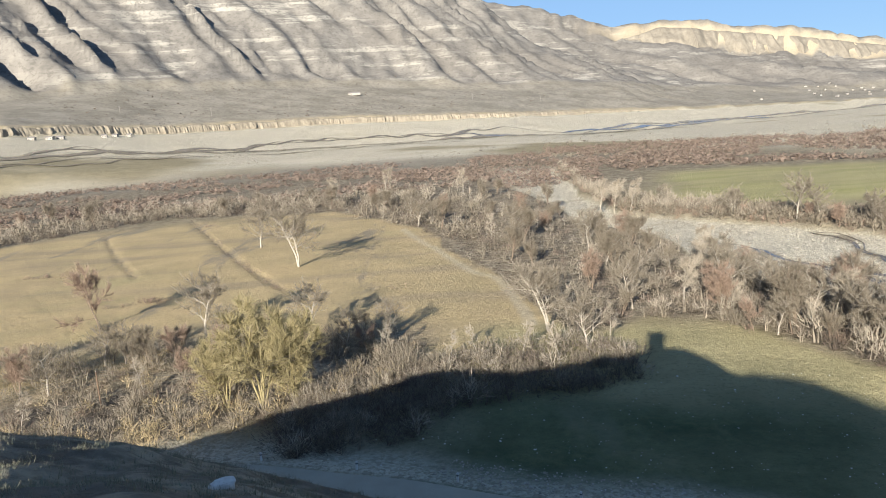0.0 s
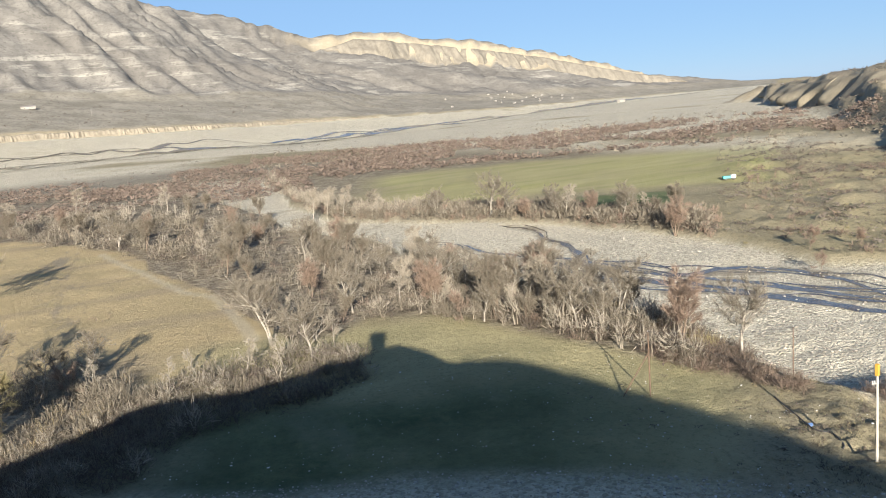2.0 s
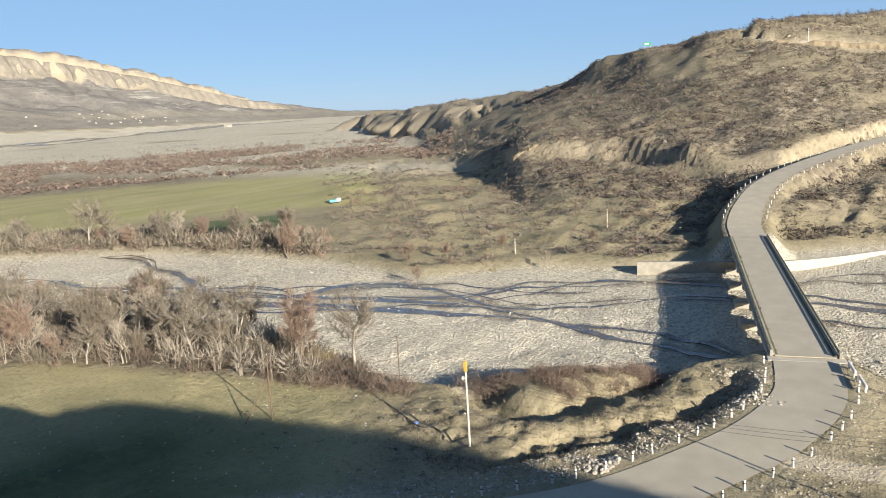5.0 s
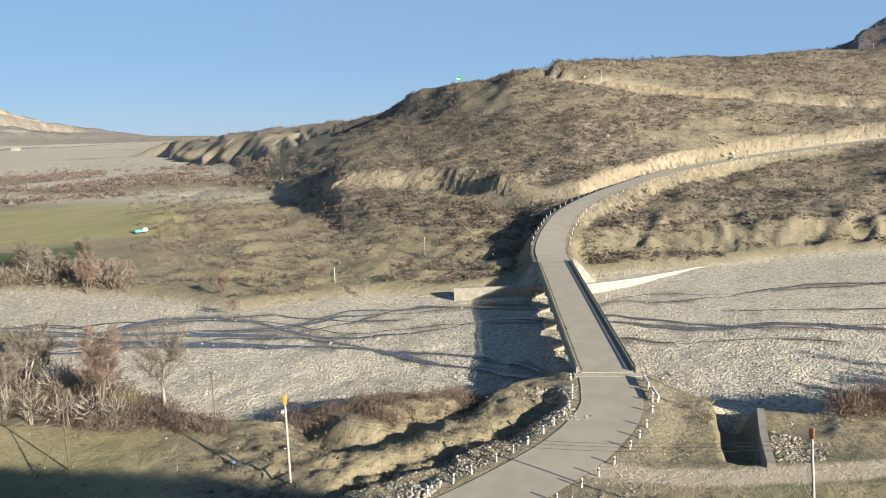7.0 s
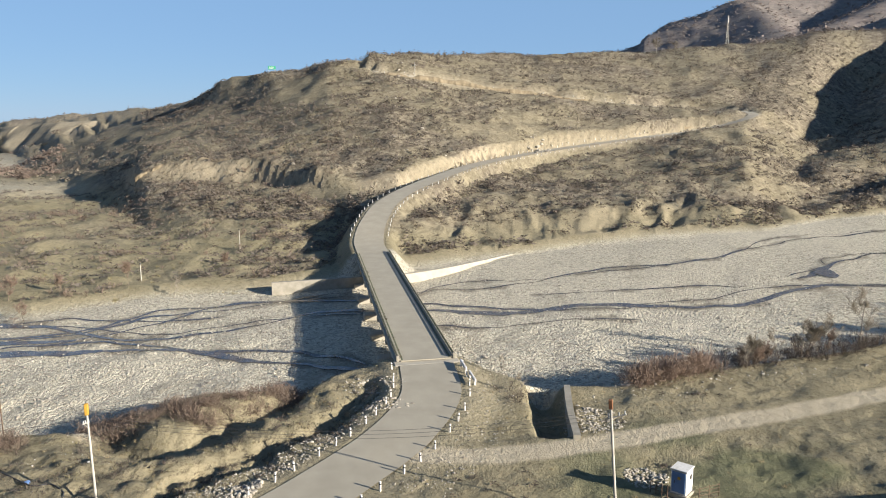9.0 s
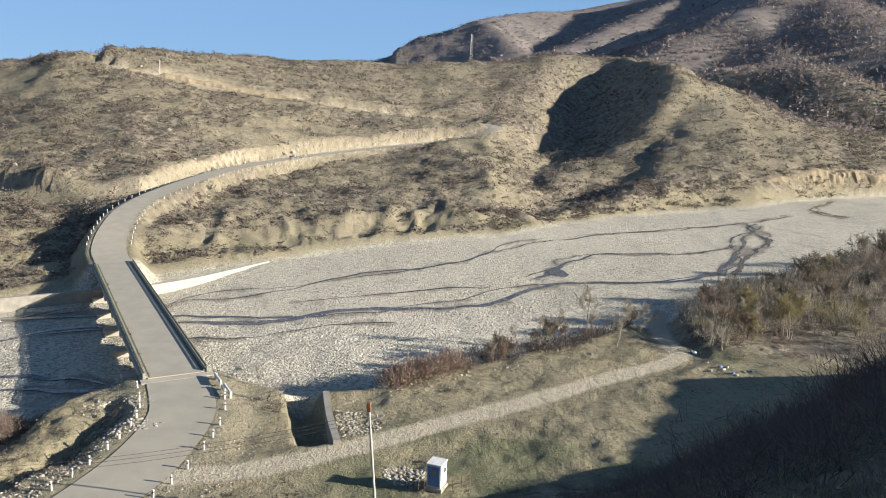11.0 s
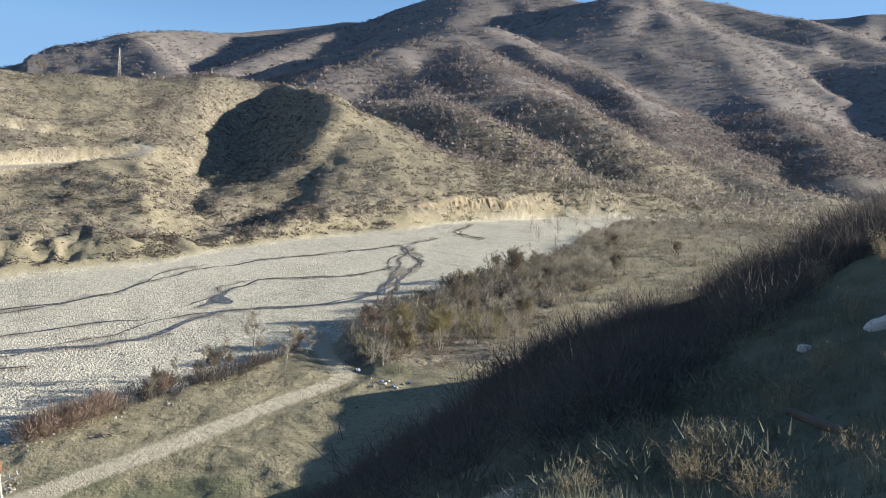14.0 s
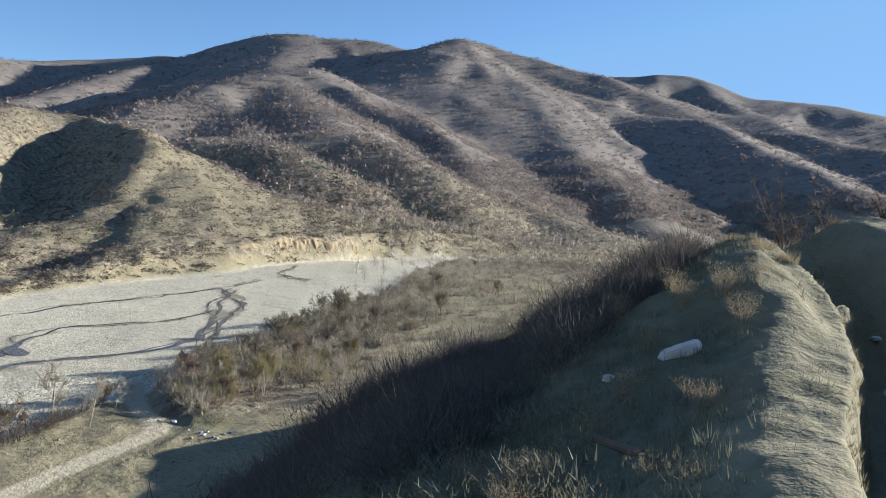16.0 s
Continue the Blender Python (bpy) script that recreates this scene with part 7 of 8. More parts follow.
# ---------------- stones ----------------
def stones(name, label, places, material, squash=0.6, category="stones"):
    """Rough stones in one mesh. places: x, y, size."""
    base = bmesh.new()
    bmesh.ops.create_icosphere(base, subdivisions=1, radius=1)
    bv = np.array([v.co[:] for v in base.verts])
    bf = np.array([[v.index for v in f.verts] for f in base.faces])
    base.free()
    p = np.array(places, float)
    n = len(p)
    form = bv[None] * (1 + RNG.uniform(-0.28, 0.28, (n, len(bv), 1)))
    form[:, :, 2] *= squash
    form *= (p[:, 2] / 2)[:, None, None] * RNG.uniform(0.7, 1.3, (n, 1, 3))
    z = ground_zv(p[:, 0], p[:, 1]) + p[:, 2] * 0.12
    form += np.stack([p[:, 0], p[:, 1], z], 1)[:, None]
    f = (bf[None] + (np.arange(n) * len(bv))[:, None, None]).reshape(-1, 3)
    return tagged(mesh_object(name, form.reshape(-1, 3), f, material), label, category, "", "stuff")


def stone_mat(name, a, b):
    n = Nodes(name, 0.9, 0, 0.2)
    c = n.mix(n.island(), a, b)
    d = n.noise(6, 4)
    return n.done(n.mix(n.span(d, 0.3, 0.7, 0, 0.4), c, tuple(q * 0.6 for q in a)), d, 0.4, 0.05)


M_STONE = stone_mat("pale_stone", (0.28, 0.25, 0.20), (0.55, 0.505, 0.42))


def disc(n, az, r, ra, rb, sizes):
    c = spot(az, r)
    q, u = RNG.uniform(0, 2 * math.pi, n), np.sqrt(RNG.random(n))
    return np.stack([c.x + np.cos(q) * u * ra, c.y + np.sin(q) * u * rb, RNG.uniform(*sizes, n)], 1)


def strip(n, a0, a1, r0, r1, sizes):
    p = region(n, a0, a1, r0, r1)
    p[:, 2] = RNG.uniform(*sizes, len(p)) * RNG.uniform(0.5, 1, len(p))
    return p[:, :3]


stones("river_cobbles", "pale cobbles strewn over the gravel bed", strip(3600, 46, 112, lambda a: line_r(a, BANK) + 4, lambda a: np.minimum(line_r(a, BANK) + 70, line_r(a, FAR) - 4), (0.15, 0.55)), M_STONE)
stones("river_cobbles", "pale cobbles on the lower gravel bed", strip(1600, 20, 46, lambda a: line_r(a, BANK) + 4, lambda a: line_r(a, FAR) - 4, (0.2, 0.6)), M_STONE)
stones("rubble", "heap of pale rubble beside the stone wall", disc(330, 90.0, 78, 3.6, 3.6, (0.1, 0.38)), M_STONE)
stones("rubble", "heap of pale rubble beside the cabinet", disc(200, 94.2, 66, 2.2, 2.0, (0.1, 0.36)), M_STONE)
stones("rubble", "pale rubble tipped down the road embankment", np.concatenate([disc(90, 62.5, 63.5, 2.2, 1.2, (0.15, 0.55)), disc(90, 72.8, 88, 2.0, 4.0, (0.12, 0.45)), disc(90, 73.5, 81, 1.6, 3.5, (0.12, 0.45))]), M_STONE)


def beside_road(n, off0, off1, t0, t1, sizes, line=ROAD):
    k = RNG.integers(int(t0 * (len(line) - 2)), int(t1 * (len(line) - 2)), n)
    d = line[k + 1] - line[k]
    at = line[k] + d * RNG.random((n, 1))
    d = d / np.linalg.norm(d[:, :2], axis=1)[:, None]
    o = RNG.uniform(off0, off1, n)
    return np.stack([at[:, 0] - d[:, 1] * o, at[:, 1] + d[:, 0] * o, RNG.uniform(*sizes, n) * RNG.uniform(0.5, 1, n)], 1)


stones("road_gravel", "loose gravel along the road edge", beside_road(2300, 4.8, 9.5, 0.25, 0.78, (0.1, 0.36)), M_STONE)
stones("road_gravel", "loose gravel on the bend by the bridge", np.concatenate([beside_road(380, -10, -4.6, 0.72, 0.97, (0.08, 0.3)), beside_road(380, 4.6, 8.5, 0.78, 0.98, (0.08, 0.32))]), M_STONE)
stones("hill_boulders", "scattered pale boulders on the hillside", strip(90, 58, 112, lambda a: line_r(a, H_ROAD) + 2, lambda a: line_r(a, H_CREST), (0.6, 1.9)), M_STONE, 0.8)
stones("scarp_boulders", "fallen boulders at the foot of the road cut", np.concatenate([disc(30, 85.5, 338, 12, 5, (0.5, 1.8)), disc(20, 75.5, 455, 20, 8, (0.7, 2.2))]), M_STONE, 0.8)
stones("meadow_stones", "small pale stones in the shaded grass", strip(420, -4, 60, 60, 92, (0.08, 0.26)), M_STONE)
stones("meadow_litter", "tiny white scraps and pebbles strewn over the shaded grass", strip(240, -8, 52, 60, 96, (0.12, 0.26)), M_WHITE, 0.5, "litter")
stones("bank_stones", "pale stones along the eroded bank", strip(260, 80, 118, lambda a: line_r(a, BANK) - 9, lambda a: line_r(a, BANK) + 2, (0.12, 0.5)), M_STONE)


# ---------------- by the road ----------------
def build_guard_post(at):
    ob = thing("guard_post", at, "short white concrete guard post with a dark band", "guard post", "guard posts along the road")
    bm = bmesh.new()
    box(bm, (0.17, 0.17, 1.05), (0, 0, 0.375), None, 0.02)
    part("shaft", bm, M_WHITE, ob)
    part("band", box(bmesh.new(), (0.178, 0.178, 0.12), (0, 0, 0.66), None, 0.01), M_DARK, ob, "black painted band")
    return ob


POST = build_guard_post((0, 0, -50))


def posts_along(line, off, t0, t1, gap):
    seg = np.linalg.norm(np.diff(line[:, :2], axis=0), axis=1)
    way = np.concatenate([[0], np.cumsum(seg)])
    for s in np.arange(way[-1] * t0, way[-1] * t1, gap):
        k = min(int(np.searchsorted(way, s)), len(line) - 2)
        d = line[k + 1] - line[k]
        d = d / np.hypot(d[0], d[1])
        x, y = line[k][0] - d[1] * off, line[k][1] + d[0] * off
        lean = Euler((RNG.normal(0, 0.04), RNG.normal(0, 0.04), math.atan2(d[1], d[0]))).to_matrix().to_4x4()
        copy_thing(POST, Matrix.Translation((x, y, ground_z(x, y) - 0.02)) @ lean)


posts_along(ROAD, 4.5, 0.61, 0.985, 3.1)
posts_along(ROAD, 4.6, 0.1, 0.6, 10.0)
posts_along(ROAD, -4.5, 0.76, 0.985, 3.0)
posts_along(ROAD_UP, 4.7, 0.03, 0.45, 4.2)
posts_along(ROAD_UP, -4.7, 0.03, 0.5, 4.2)
posts_along(ROAD_UP, -3.8, 0.72, 0.98, 6.0)
for o in (*POST.children_recursive, POST):
    bpy.data.objects.remove(o)

M_RUSTY = plain("rusty_steel", (0.28, 0.13, 0.06), (0.18, 0.09, 0.05), 3, 0.85, 0.2, 0.3, 0.01, 9)
M_YELLOW = plain("yellow_paint", (0.62, 0.36, 0.05), (0.48, 0.27, 0.05), 3, 0.6, 0, 0.2, 0.005, 9)
M_POLE = plain("pole_concrete", (0.54, 0.505, 0.43), (0.42, 0.39, 0.33), 1.2, 0.9, 0, 0.2, 0.01, 9)
M_WOOD = plain("old_pole_wood", (0.17, 0.115, 0.075), (0.10, 0.07, 0.05), 1.5, 0.9, 0, 0.4, 0.01, 9)
M_GLASS = plain("insulator", (0.55, 0.55, 0.53), (0.4, 0.4, 0.4), 6, 0.3, 0, 0.1, 0.002, 5)
M_WIRE = plain("cable", (0.06, 0.06, 0.06), (0.10, 0.10, 0.10), 2, 0.5, 0.3, 0.1, 0.002, 5)
M_BLUE = plain("blue_enamel", (0.17, 0.28, 0.52), (0.14, 0.24, 0.46), 1.5, 0.5, 0.1, 0.1, 0.003, 9)
M_TEAL = plain("turquoise_paint", (0.12, 0.50, 0.46), (0.10, 0.42, 0.40), 1.5, 0.5, 0.1, 0.1, 0.003, 9)
M_GREEN = plain("green_sign", (0.05, 0.33, 0.20), (0.05, 0.28, 0.17), 0.6, 0.6, 0, 0.1, 0.003, 9)
M_TIN = plain("galvanised_roof", (0.27, 0.26, 0.25), (0.2, 0.17, 0.15), 0.4, 0.7, 0.1, 0.2, 0.01, 9)
M_PLASTER = plain("white_plaster", (0.36, 0.34, 0.30), (0.29, 0.27, 0.235), 0.3, 0.9, 0, 0.2, 0.01, 9)


def build_power_pole(az, r, height, label, lean, top, arm_turn):
    p = on_ground(az, r)
    ob = thing("power_pole", p, label, "utility pole", "power poles")
    ob.matrix_basis = Matrix.Translation(p) @ Matrix.Rotation(radians(lean[0]), 4, "Y") @ Matrix.Rotation(radians(lean[1]), 4, "X") @ Matrix.Rotation(radians(arm_turn), 4, "Z")
    part("shaft", tube(bmesh.new(), (0, 0, -0.6), (0, 0, height), 0.125, 0.09, 10), M_POLE, ob)
    if top == "box":
        part("switch_box", box(bmesh.new(), (0.34, 0.3, 1.0), (0, 0, height + 0.1), None, 0.03), M_YELLOW, ob, "yellow metal box")
    else:
        part("top_bracket", box(bmesh.new(), (0.3, 0.3, 0.75), (0, 0, height), None, 0.03), M_RUSTY, ob, "rusty bracket")
    arm = part("crossarm", box(bmesh.new(), (1.5, 0.09, 0.1), (-0.45, 0.0, height - 0.95), Matrix.Rotation(radians(18), 4, "Y"), 0.01), M_POLE, ob)
    for x in (-1.05, -0.6, 0.2):
        part("insulator", tube(bmesh.new(), (x, 0, height - 0.9 - (x + 0.45) * 0.32), (x, 0, height - 0.66 - (x + 0.45) * 0.32), 0.06, 0.04, 8), M_GLASS, arm)
    part("strut", tube(bmesh.new(), (-0.95, 0, height - 0.85), (0, 0, height - 1.6), 0.025, 0.025, 6), M_POLE, ob)
    return ob.matrix_basis @ Vector((0, 0, height - 0.75))


def build_wood_pole(az, r, height, label, brace=None, thick=0.09):
    p = on_ground(az, r)
    ob = thing("wooden_pole", p, label, "utility pole", "wooden poles")
    part("shaft", tube(bmesh.new(), (0, 0, -0.5), (0, 0, height), thick, thick * 0.75, 8), M_WOOD, ob)
    part("cap", tube(bmesh.new(), (0, 0, height), (0, 0, height + 0.12), 0.05, 0.03, 8), M_GLASS, ob)
    if brace:
        part("brace", tube(bmesh.new(), (*brace, -0.3), (0, 0, height * 0.68), thick * 0.8, thick * 0.6, 7), M_WOOD, ob)
    return p + Vector((0, 0, height))


def cable(a, b, sag, label="thin black overhead cable"):
    pts = [a.lerp(b, k / 20) - Vector((0, 0, sag * 4 * (k / 20) * (1 - k / 20))) for k in range(21)]
    v, f = tubes([(tuple(pts[k]), tuple(pts[k + 1]), 0.013, 0.013) for k in range(20)], 4)
    tagged(mesh_object("cable", v, f, M_WIRE), label, "cable", "overhead cables")


top_a = build_power_pole(52.0, 68, 8.1, "pale concrete power pole with a yellow box on top", (-1.5, 0.5), "box", 20)
top_b = build_power_pole(92.1, 57, 9.8, "pale concrete power pole with a rusty bracket", (0, -4.2), "bracket", 80)
top_c = build_wood_pole(36.6, 80, 7.3, "dark wooden pole with a slanting brace", (-2.6, 1.6))
top_d = build_wood_pole(46.7, 88, 5.9, "thin dark wooden pole at the gravel edge", None, 0.07)
top_e = build_wood_pole(-25.9, 102, 5.0, "weathered wooden pole among the bushes")
for dz in (0, -0.35, 0.3):
    up = Vector((0, 0, dz))
    cable(top_a + up, top_b + up, 1.6)
    cable(top_e + up, spot(-50, 95, top_e.z + 2) + up, 1.2)
    cable(top_e + up, spot(-12, 84, 9.0) + up, 1.2)
cable(top_a, top_c, 0.9)
cable(top_c, top_d, 0.5)


def build_marker(az, r, height, label, material=M_WHITE):
    p = on_ground(az, r)
    ob = thing("marker_post", p, label, "post", "marker posts")
    part("shaft", tube(bmesh.new(), (0, 0, -0.4), (0, 0, height), 0.11, 0.09, 8), material, ob)
    part("cap", box(bmesh.new(), (0.3, 0.3, 0.25), (0, 0, height + 0.1), None, 0.03), M_DARK, ob)


build_marker(63.15, 202, 5.2, "grey marker post on the scrubby slope", M_POLE)
build_marker(76.4, 450, 7.5, "pale post on the hill road")
build_marker(56.2, 172, 3.8, "grey post on the rough ground", M_POLE)


def build_cabinet():
    p = on_ground(96.9, 63.3)
    ob = thing("transformer_cabinet", p, "white metal transformer cabinet with a blue door", "electrical cabinet", turn=-28)
    part("plinth", box(bmesh.new(), (1.7, 1.6, 0.5), (0, 0, 0.05), None, 0.04), M_CONCRETE, ob)
    part("body", box(bmesh.new(), (1.45, 1.35, 2.1), (0, 0, 1.33), None, 0.03), M_WHITE, ob)
    part("roof", box(bmesh.new(), (1.6, 1.5, 0.12), (0, 0, 2.43), None, 0.03), M_WHITE, ob)
    door = part("door", box(bmesh.new(), (0.06, 1.15, 1.8), (-0.745, 0, 1.35), None, 0.015), M_BLUE, ob, "blue enamel door")
    part("handle", box(bmesh.new(), (0.05, 0.06, 0.22), (-0.79, 0.35, 1.35), None, 0.01), M_DARK, door)
    part("warning_plate", box(bmesh.new(), (0.012, 0.26, 0.26), (-0.785, -0.05, 1.75)), M_YELLOW, door)
    for k in range(5):
        part("vent_slat", box(bmesh.new(), (0.5, 0.03, 0.05), (0.2, -0.685, 1.9 - k * 0.09)), M_DARK, ob)


build_cabinet()


def build_fence(az0, r0, az1, r1, n, label):
    a, b = on_ground(az0, r0), on_ground(az1, r1)
    ob = thing("fence", a, label, "fence")
    d = b - a
    for k in range(n):
        q = a.lerp(b, k / (n - 1))
        q.z = ground_z(q.x, q.y)
        part("post", tube(bmesh.new(), q - a + Vector((0, 0, -0.3)), q - a + Vector((RNG.normal(0, 0.05), 0, 1.15)), 0.045, 0.035, 6), M_WOOD, ob)
    for h in (0.4, 0.75, 1.05):
        part("rail", tube(bmesh.new(), Vector((0, 0, h)), b - a + Vector((0, 0, h)), 0.025, 0.025, 5), M_WOOD, ob)


build_fence(94.6, 63.4, 95.9, 62.4, 4, "low dark wooden fence beside the cabinet")
build_fence(98.2, 62.6, 99.6, 64.5, 3, "short dark fence posts beside the cabinet")
wall_along("stone_wall", "old rubble stone wall at the edge of a pit", [(*spot(88.0, 88)[:2], 1.2), (*spot(88.3, 80)[:2], 1.4), (*spot(88.9, 72.5)[:2], 1.7)], 0.75, [0.5, 0.5, 0.5], M_DARKCON, 3.2)
for az, r in ((79.9, 91.5), (80.6, 87.5)):
    p = on_ground(az, r)
    ob = thing("guard_beam", p, "short white concrete guard beam at the bridge end", "guard rail", turn=math.degrees(math.atan2(-(BRIDGE_B - BRIDGE_A).y, -(BRIDGE_B - BRIDGE_A).x)))
    part("beam", box(bmesh.new(), (3.4, 0.22, 0.4), (0, 0, 0.65), None, 0.03), M_WHITE, ob)
    for x in (-1.3, 1.3):
        part("leg", box(bmesh.new(), (0.25, 0.2, 0.8), (x, 0, 0.25), None, 0.02), M_WHITE, ob)


# ---------------- far things ----------------
def build_mast():
    p = on_ground(98.45, 770)
    p.z = max(p.z, EYE + 770 * math.tan(radians(4.55)))
    ob = thing("telecom_mast", on_ground(98.45, 770), "pale steel lattice telecom mast on the ridge", "mast")
    h = EYE + 770 * math.tan(radians(6.3)) - ob.matrix_basis.translation.z
    for k in range(3):
        q = 2.1 * k
        part("leg", tube(bmesh.new(), (1.5 * math.cos(q), 1.5 * math.sin(q), -0.5), (0.5 * math.cos(q), 0.5 * math.sin(q), h), 0.22, 0.16, 6), M_POLE, ob)
    for k in range(9):
        z = h * (k + 0.5) / 9
        w = 1.5 - z / h
        pts = [Vector((w * math.cos(2.1 * j), w * math.sin(2.1 * j), z)) for j in range(3)]
        bm = bmesh.new()
        for j in range(3):
            tube(bm, pts[j], pts[(j + 1) % 3] + Vector((0, 0, h / 12)), 0.1, 0.1, 5)
        part("brace", bm, M_POLE, ob)
    for z in (0.82, 0.92):
        part("antenna", box(bmesh.new(), (1.8, 0.5, 2.2), (0, 0, h * z), None, 0.1), M_WHITE, ob)


build_mast()


def build_sign():
    p = on_ground(66.05, 503)
    ob = thing("road_sign", p, "large green road sign on two posts on the hill crest", "sign", turn=-66)
    for x in (-1.9, 1.9):
        part("post", tube(bmesh.new(), (x, 0, -0.5), (x, 0, 3.4), 0.14, 0.14, 8), M_POLE, ob)
    panel = part("panel", box(bmesh.new(), (4.8, 0.12, 2.2), (0, -0.2, 2.4), None, 0.04), M_GREEN, ob)
    for k, w in enumerate((3.0, 2.2)):
        part("bar", box(bmesh.new(), (w, 0.02, 0.3), (-0.3, -0.27, 2.75 - 0.7 * k)), M_WHITE, panel, "white bar")


build_sign()


def build_pickup():
    p = on_ground(42.7, 284)
    ob = thing("pickup_truck", p, "turquoise and white pickup truck parked beside the field", "truck", turn=-25)
    part("chassis", box(bmesh.new(), (4.6, 1.5, 0.3), (0, 0, 0.55), None, 0.05), M_DARK, ob)
    part("cab", box(bmesh.new(), (1.6, 1.75, 1.25), (1.3, 0, 1.25), None, 0.18), M_WHITE, ob, "white cab")
    part("windscreen", box(bmesh.new(), (0.05, 1.4, 0.5), (2.1, 0, 1.55), None, 0.01), M_DARK, ob)
    part("load_bed", box(bmesh.new(), (2.8, 1.8, 0.75), (-0.9, 0, 1.05), None, 0.06), M_TEAL, ob, "turquoise load bed")
    for x in (-1.4, 1.4):
        for y in (-0.8, 0.8):
            w = part("wheel", tube(bmesh.new(), (x, y - 0.12, 0.36), (x, y + 0.12, 0.36), 0.36, 0.36, 14), M_DARK, ob)
            part("rim", tube(bmesh.new(), (x, y - 0.13, 0.36), (x, y + 0.13, 0.36), 0.18, 0.18, 10), M_TIN, w)


build_pickup()


def build_house(az, r, w, d, h, turn, roof):
    p = on_ground(az, r)
    p.z -= 0.4
    ob = thing("house", p, "small white house with a pale pitched roof", "house", "village houses", turn)
    part("wall", box(bmesh.new(), (w, d, h + 0.6), (0, 0, (h + 0.6) / 2), None, 0.05), M_PLASTER, ob)
    bm = bmesh.new()
    c = [bm.verts.new(q) for q in ((-w / 2 - 0.5, -d / 2 - 0.5, h + 0.5), (w / 2 + 0.5, -d / 2 - 0.5, h + 0.5), (w / 2 + 0.5, d / 2 + 0.5, h + 0.5), (-w / 2 - 0.5, d / 2 + 0.5, h + 0.5),
                                 (-w / 2 - 0.5, 0, h + d * 0.35), (w / 2 + 0.5, 0, h + d * 0.35))]
    for q in ((0, 1, 5, 4), (2, 3, 4, 5), (0, 4, 3), (1, 2, 5), (3, 2, 1, 0)):
        bm.faces.new([c[k] for k in q])
    part("roof", bm, roof, ob)
    for x in (-w * 0.25, w * 0.25):
        part("window", box(bmesh.new(), (1.2, 0.1, 1.3), (x, -d / 2 - 0.03, h * 0.55)), M_DARK, ob)


for k in range(24):
    a = 27.5 + 3.6 * RNG.normal() * 0.8
    build_house(a, np.interp(a, [22, 33], [2650, 3150]) + RNG.normal() * 130, RNG.uniform(5, 9), RNG.uniform(5, 6.5), RNG.uniform(2.4, 3.4), RNG.uniform(0, 180), M_TIN if k % 3 else M_PLASTER)
for a, r in ((-27.6, 1128), (-26.5, 1134), (-25.9, 1140), (-23.2, 1190), (-22.5, 1204), (-21.6, 1215)):
    build_house(a, r, RNG.uniform(6, 10), 6, 2.8, RNG.uniform(-15, 15), M_TIN)
build_house(-5.7, 1700, 26, 9, 4, 5, M_TIN)
build_house(35.5, 2700, 30, 12, 7, 20, M_PLASTER)
for a, r in ((-22, 1360), (-16, 1400), (-10.5, 1500), (-2, 1650), (3, 1750), (8, 1800)):
    p = on_ground(a, r)
    ob = thing("pylon", p, "distant pale power pole on the terrace", "utility pole", "distant poles")
    part("shaft", tube(bmesh.new(), (0, 0, -0.5), (0, 0, 13), 0.3, 0.2, 6), M_TIN, ob)
    part("crossarm", box(bmesh.new(), (3.5, 0.25, 0.25), (0, 0, 12)), M_TIN, ob)


# ---------------- on the knoll ----------------
def meet(az, dip, far=60.0):
    """First ground met from the hilltop along a bearing, dip degrees below level."""
    for r in np.arange(2.5, far, 0.05):
        p = spot(az, r)
        g = ground_z(p.x, p.y)
        if EYE - r * math.tan(radians(dip)) <= g:
            return Vector((p.x, p.y, g)), float(r)
    return on_ground(az, far), far


def build_tuft(az, dip, tall, n, wide=0.35):
    p, r = meet(az, dip)
    ob = thing("dry_tuft", p - Vector((0, 0, 0.03)), "dry straw-coloured weed tuft with fluffy heads", "dry weed", "dry weed tufts")
    v = brush_form(int(n * 1.5), wide / tall, 12, 0.0026 / tall, 0.5) * tall
    tagged(mesh_object("stalk_mass", v, np.arange(len(v)).reshape(-1, 3), M_DRY, ob), kind="stuff")
    heads = []
    for _ in range(n * 14):
        q, u = RNG.uniform(0, 6.28), math.sqrt(RNG.random()) * wide
        z = tall * RNG.uniform(0.5, 1.0)
        a = np.array([math.cos(q) * u * z / tall, math.sin(q) * u * z / tall, z])
        heads.append((a, a + RNG.normal(0, 0.018, 3) + np.array([0, 0, 0.032]), 0.0032))
    v = soup(heads)
    tagged(mesh_object("seed_fluff", v, np.arange(len(v)).reshape(-1, 3), M_DRY, ob), kind="stuff")


for az, dip, tall, n in ((137.9, 19.8, 0.55, 26), (139.6, 20.6, 0.4, 18), (142.0, 20.2, 0.6, 30), (143.7, 19.4, 0.5, 26), (141, 21.5, 0.5, 24), (146.3, 15.4, 0.4, 18), (147.0, 14.6, 0.35, 14), (148.5, 12.2, 0.4, 18), (149.3, 11.6, 0.35, 14),
                         (153.9, 12.3, 0.4, 24), (151.0, 17.4, 0.3, 12), (152.3, 5.4, 0.55, 22), (154.8, 4.2, 0.6, 26), (156.2, 6.0, 0.5, 20), (151.6, 4.6, 0.55, 20), (157.2, 3.2, 0.5, 18), (142.8, 9.6, 0.9, 40),
                         (153.2, 17.0, 0.25, 10), (145.4, 21.5, 0.45, 20), (135, 21, 0.4, 16), (133, 23, 0.35, 14), (150.2, 8.5, 0.5, 16), (148, 7.0, 0.6, 20)):
    build_tuft(az, dip, tall, n)


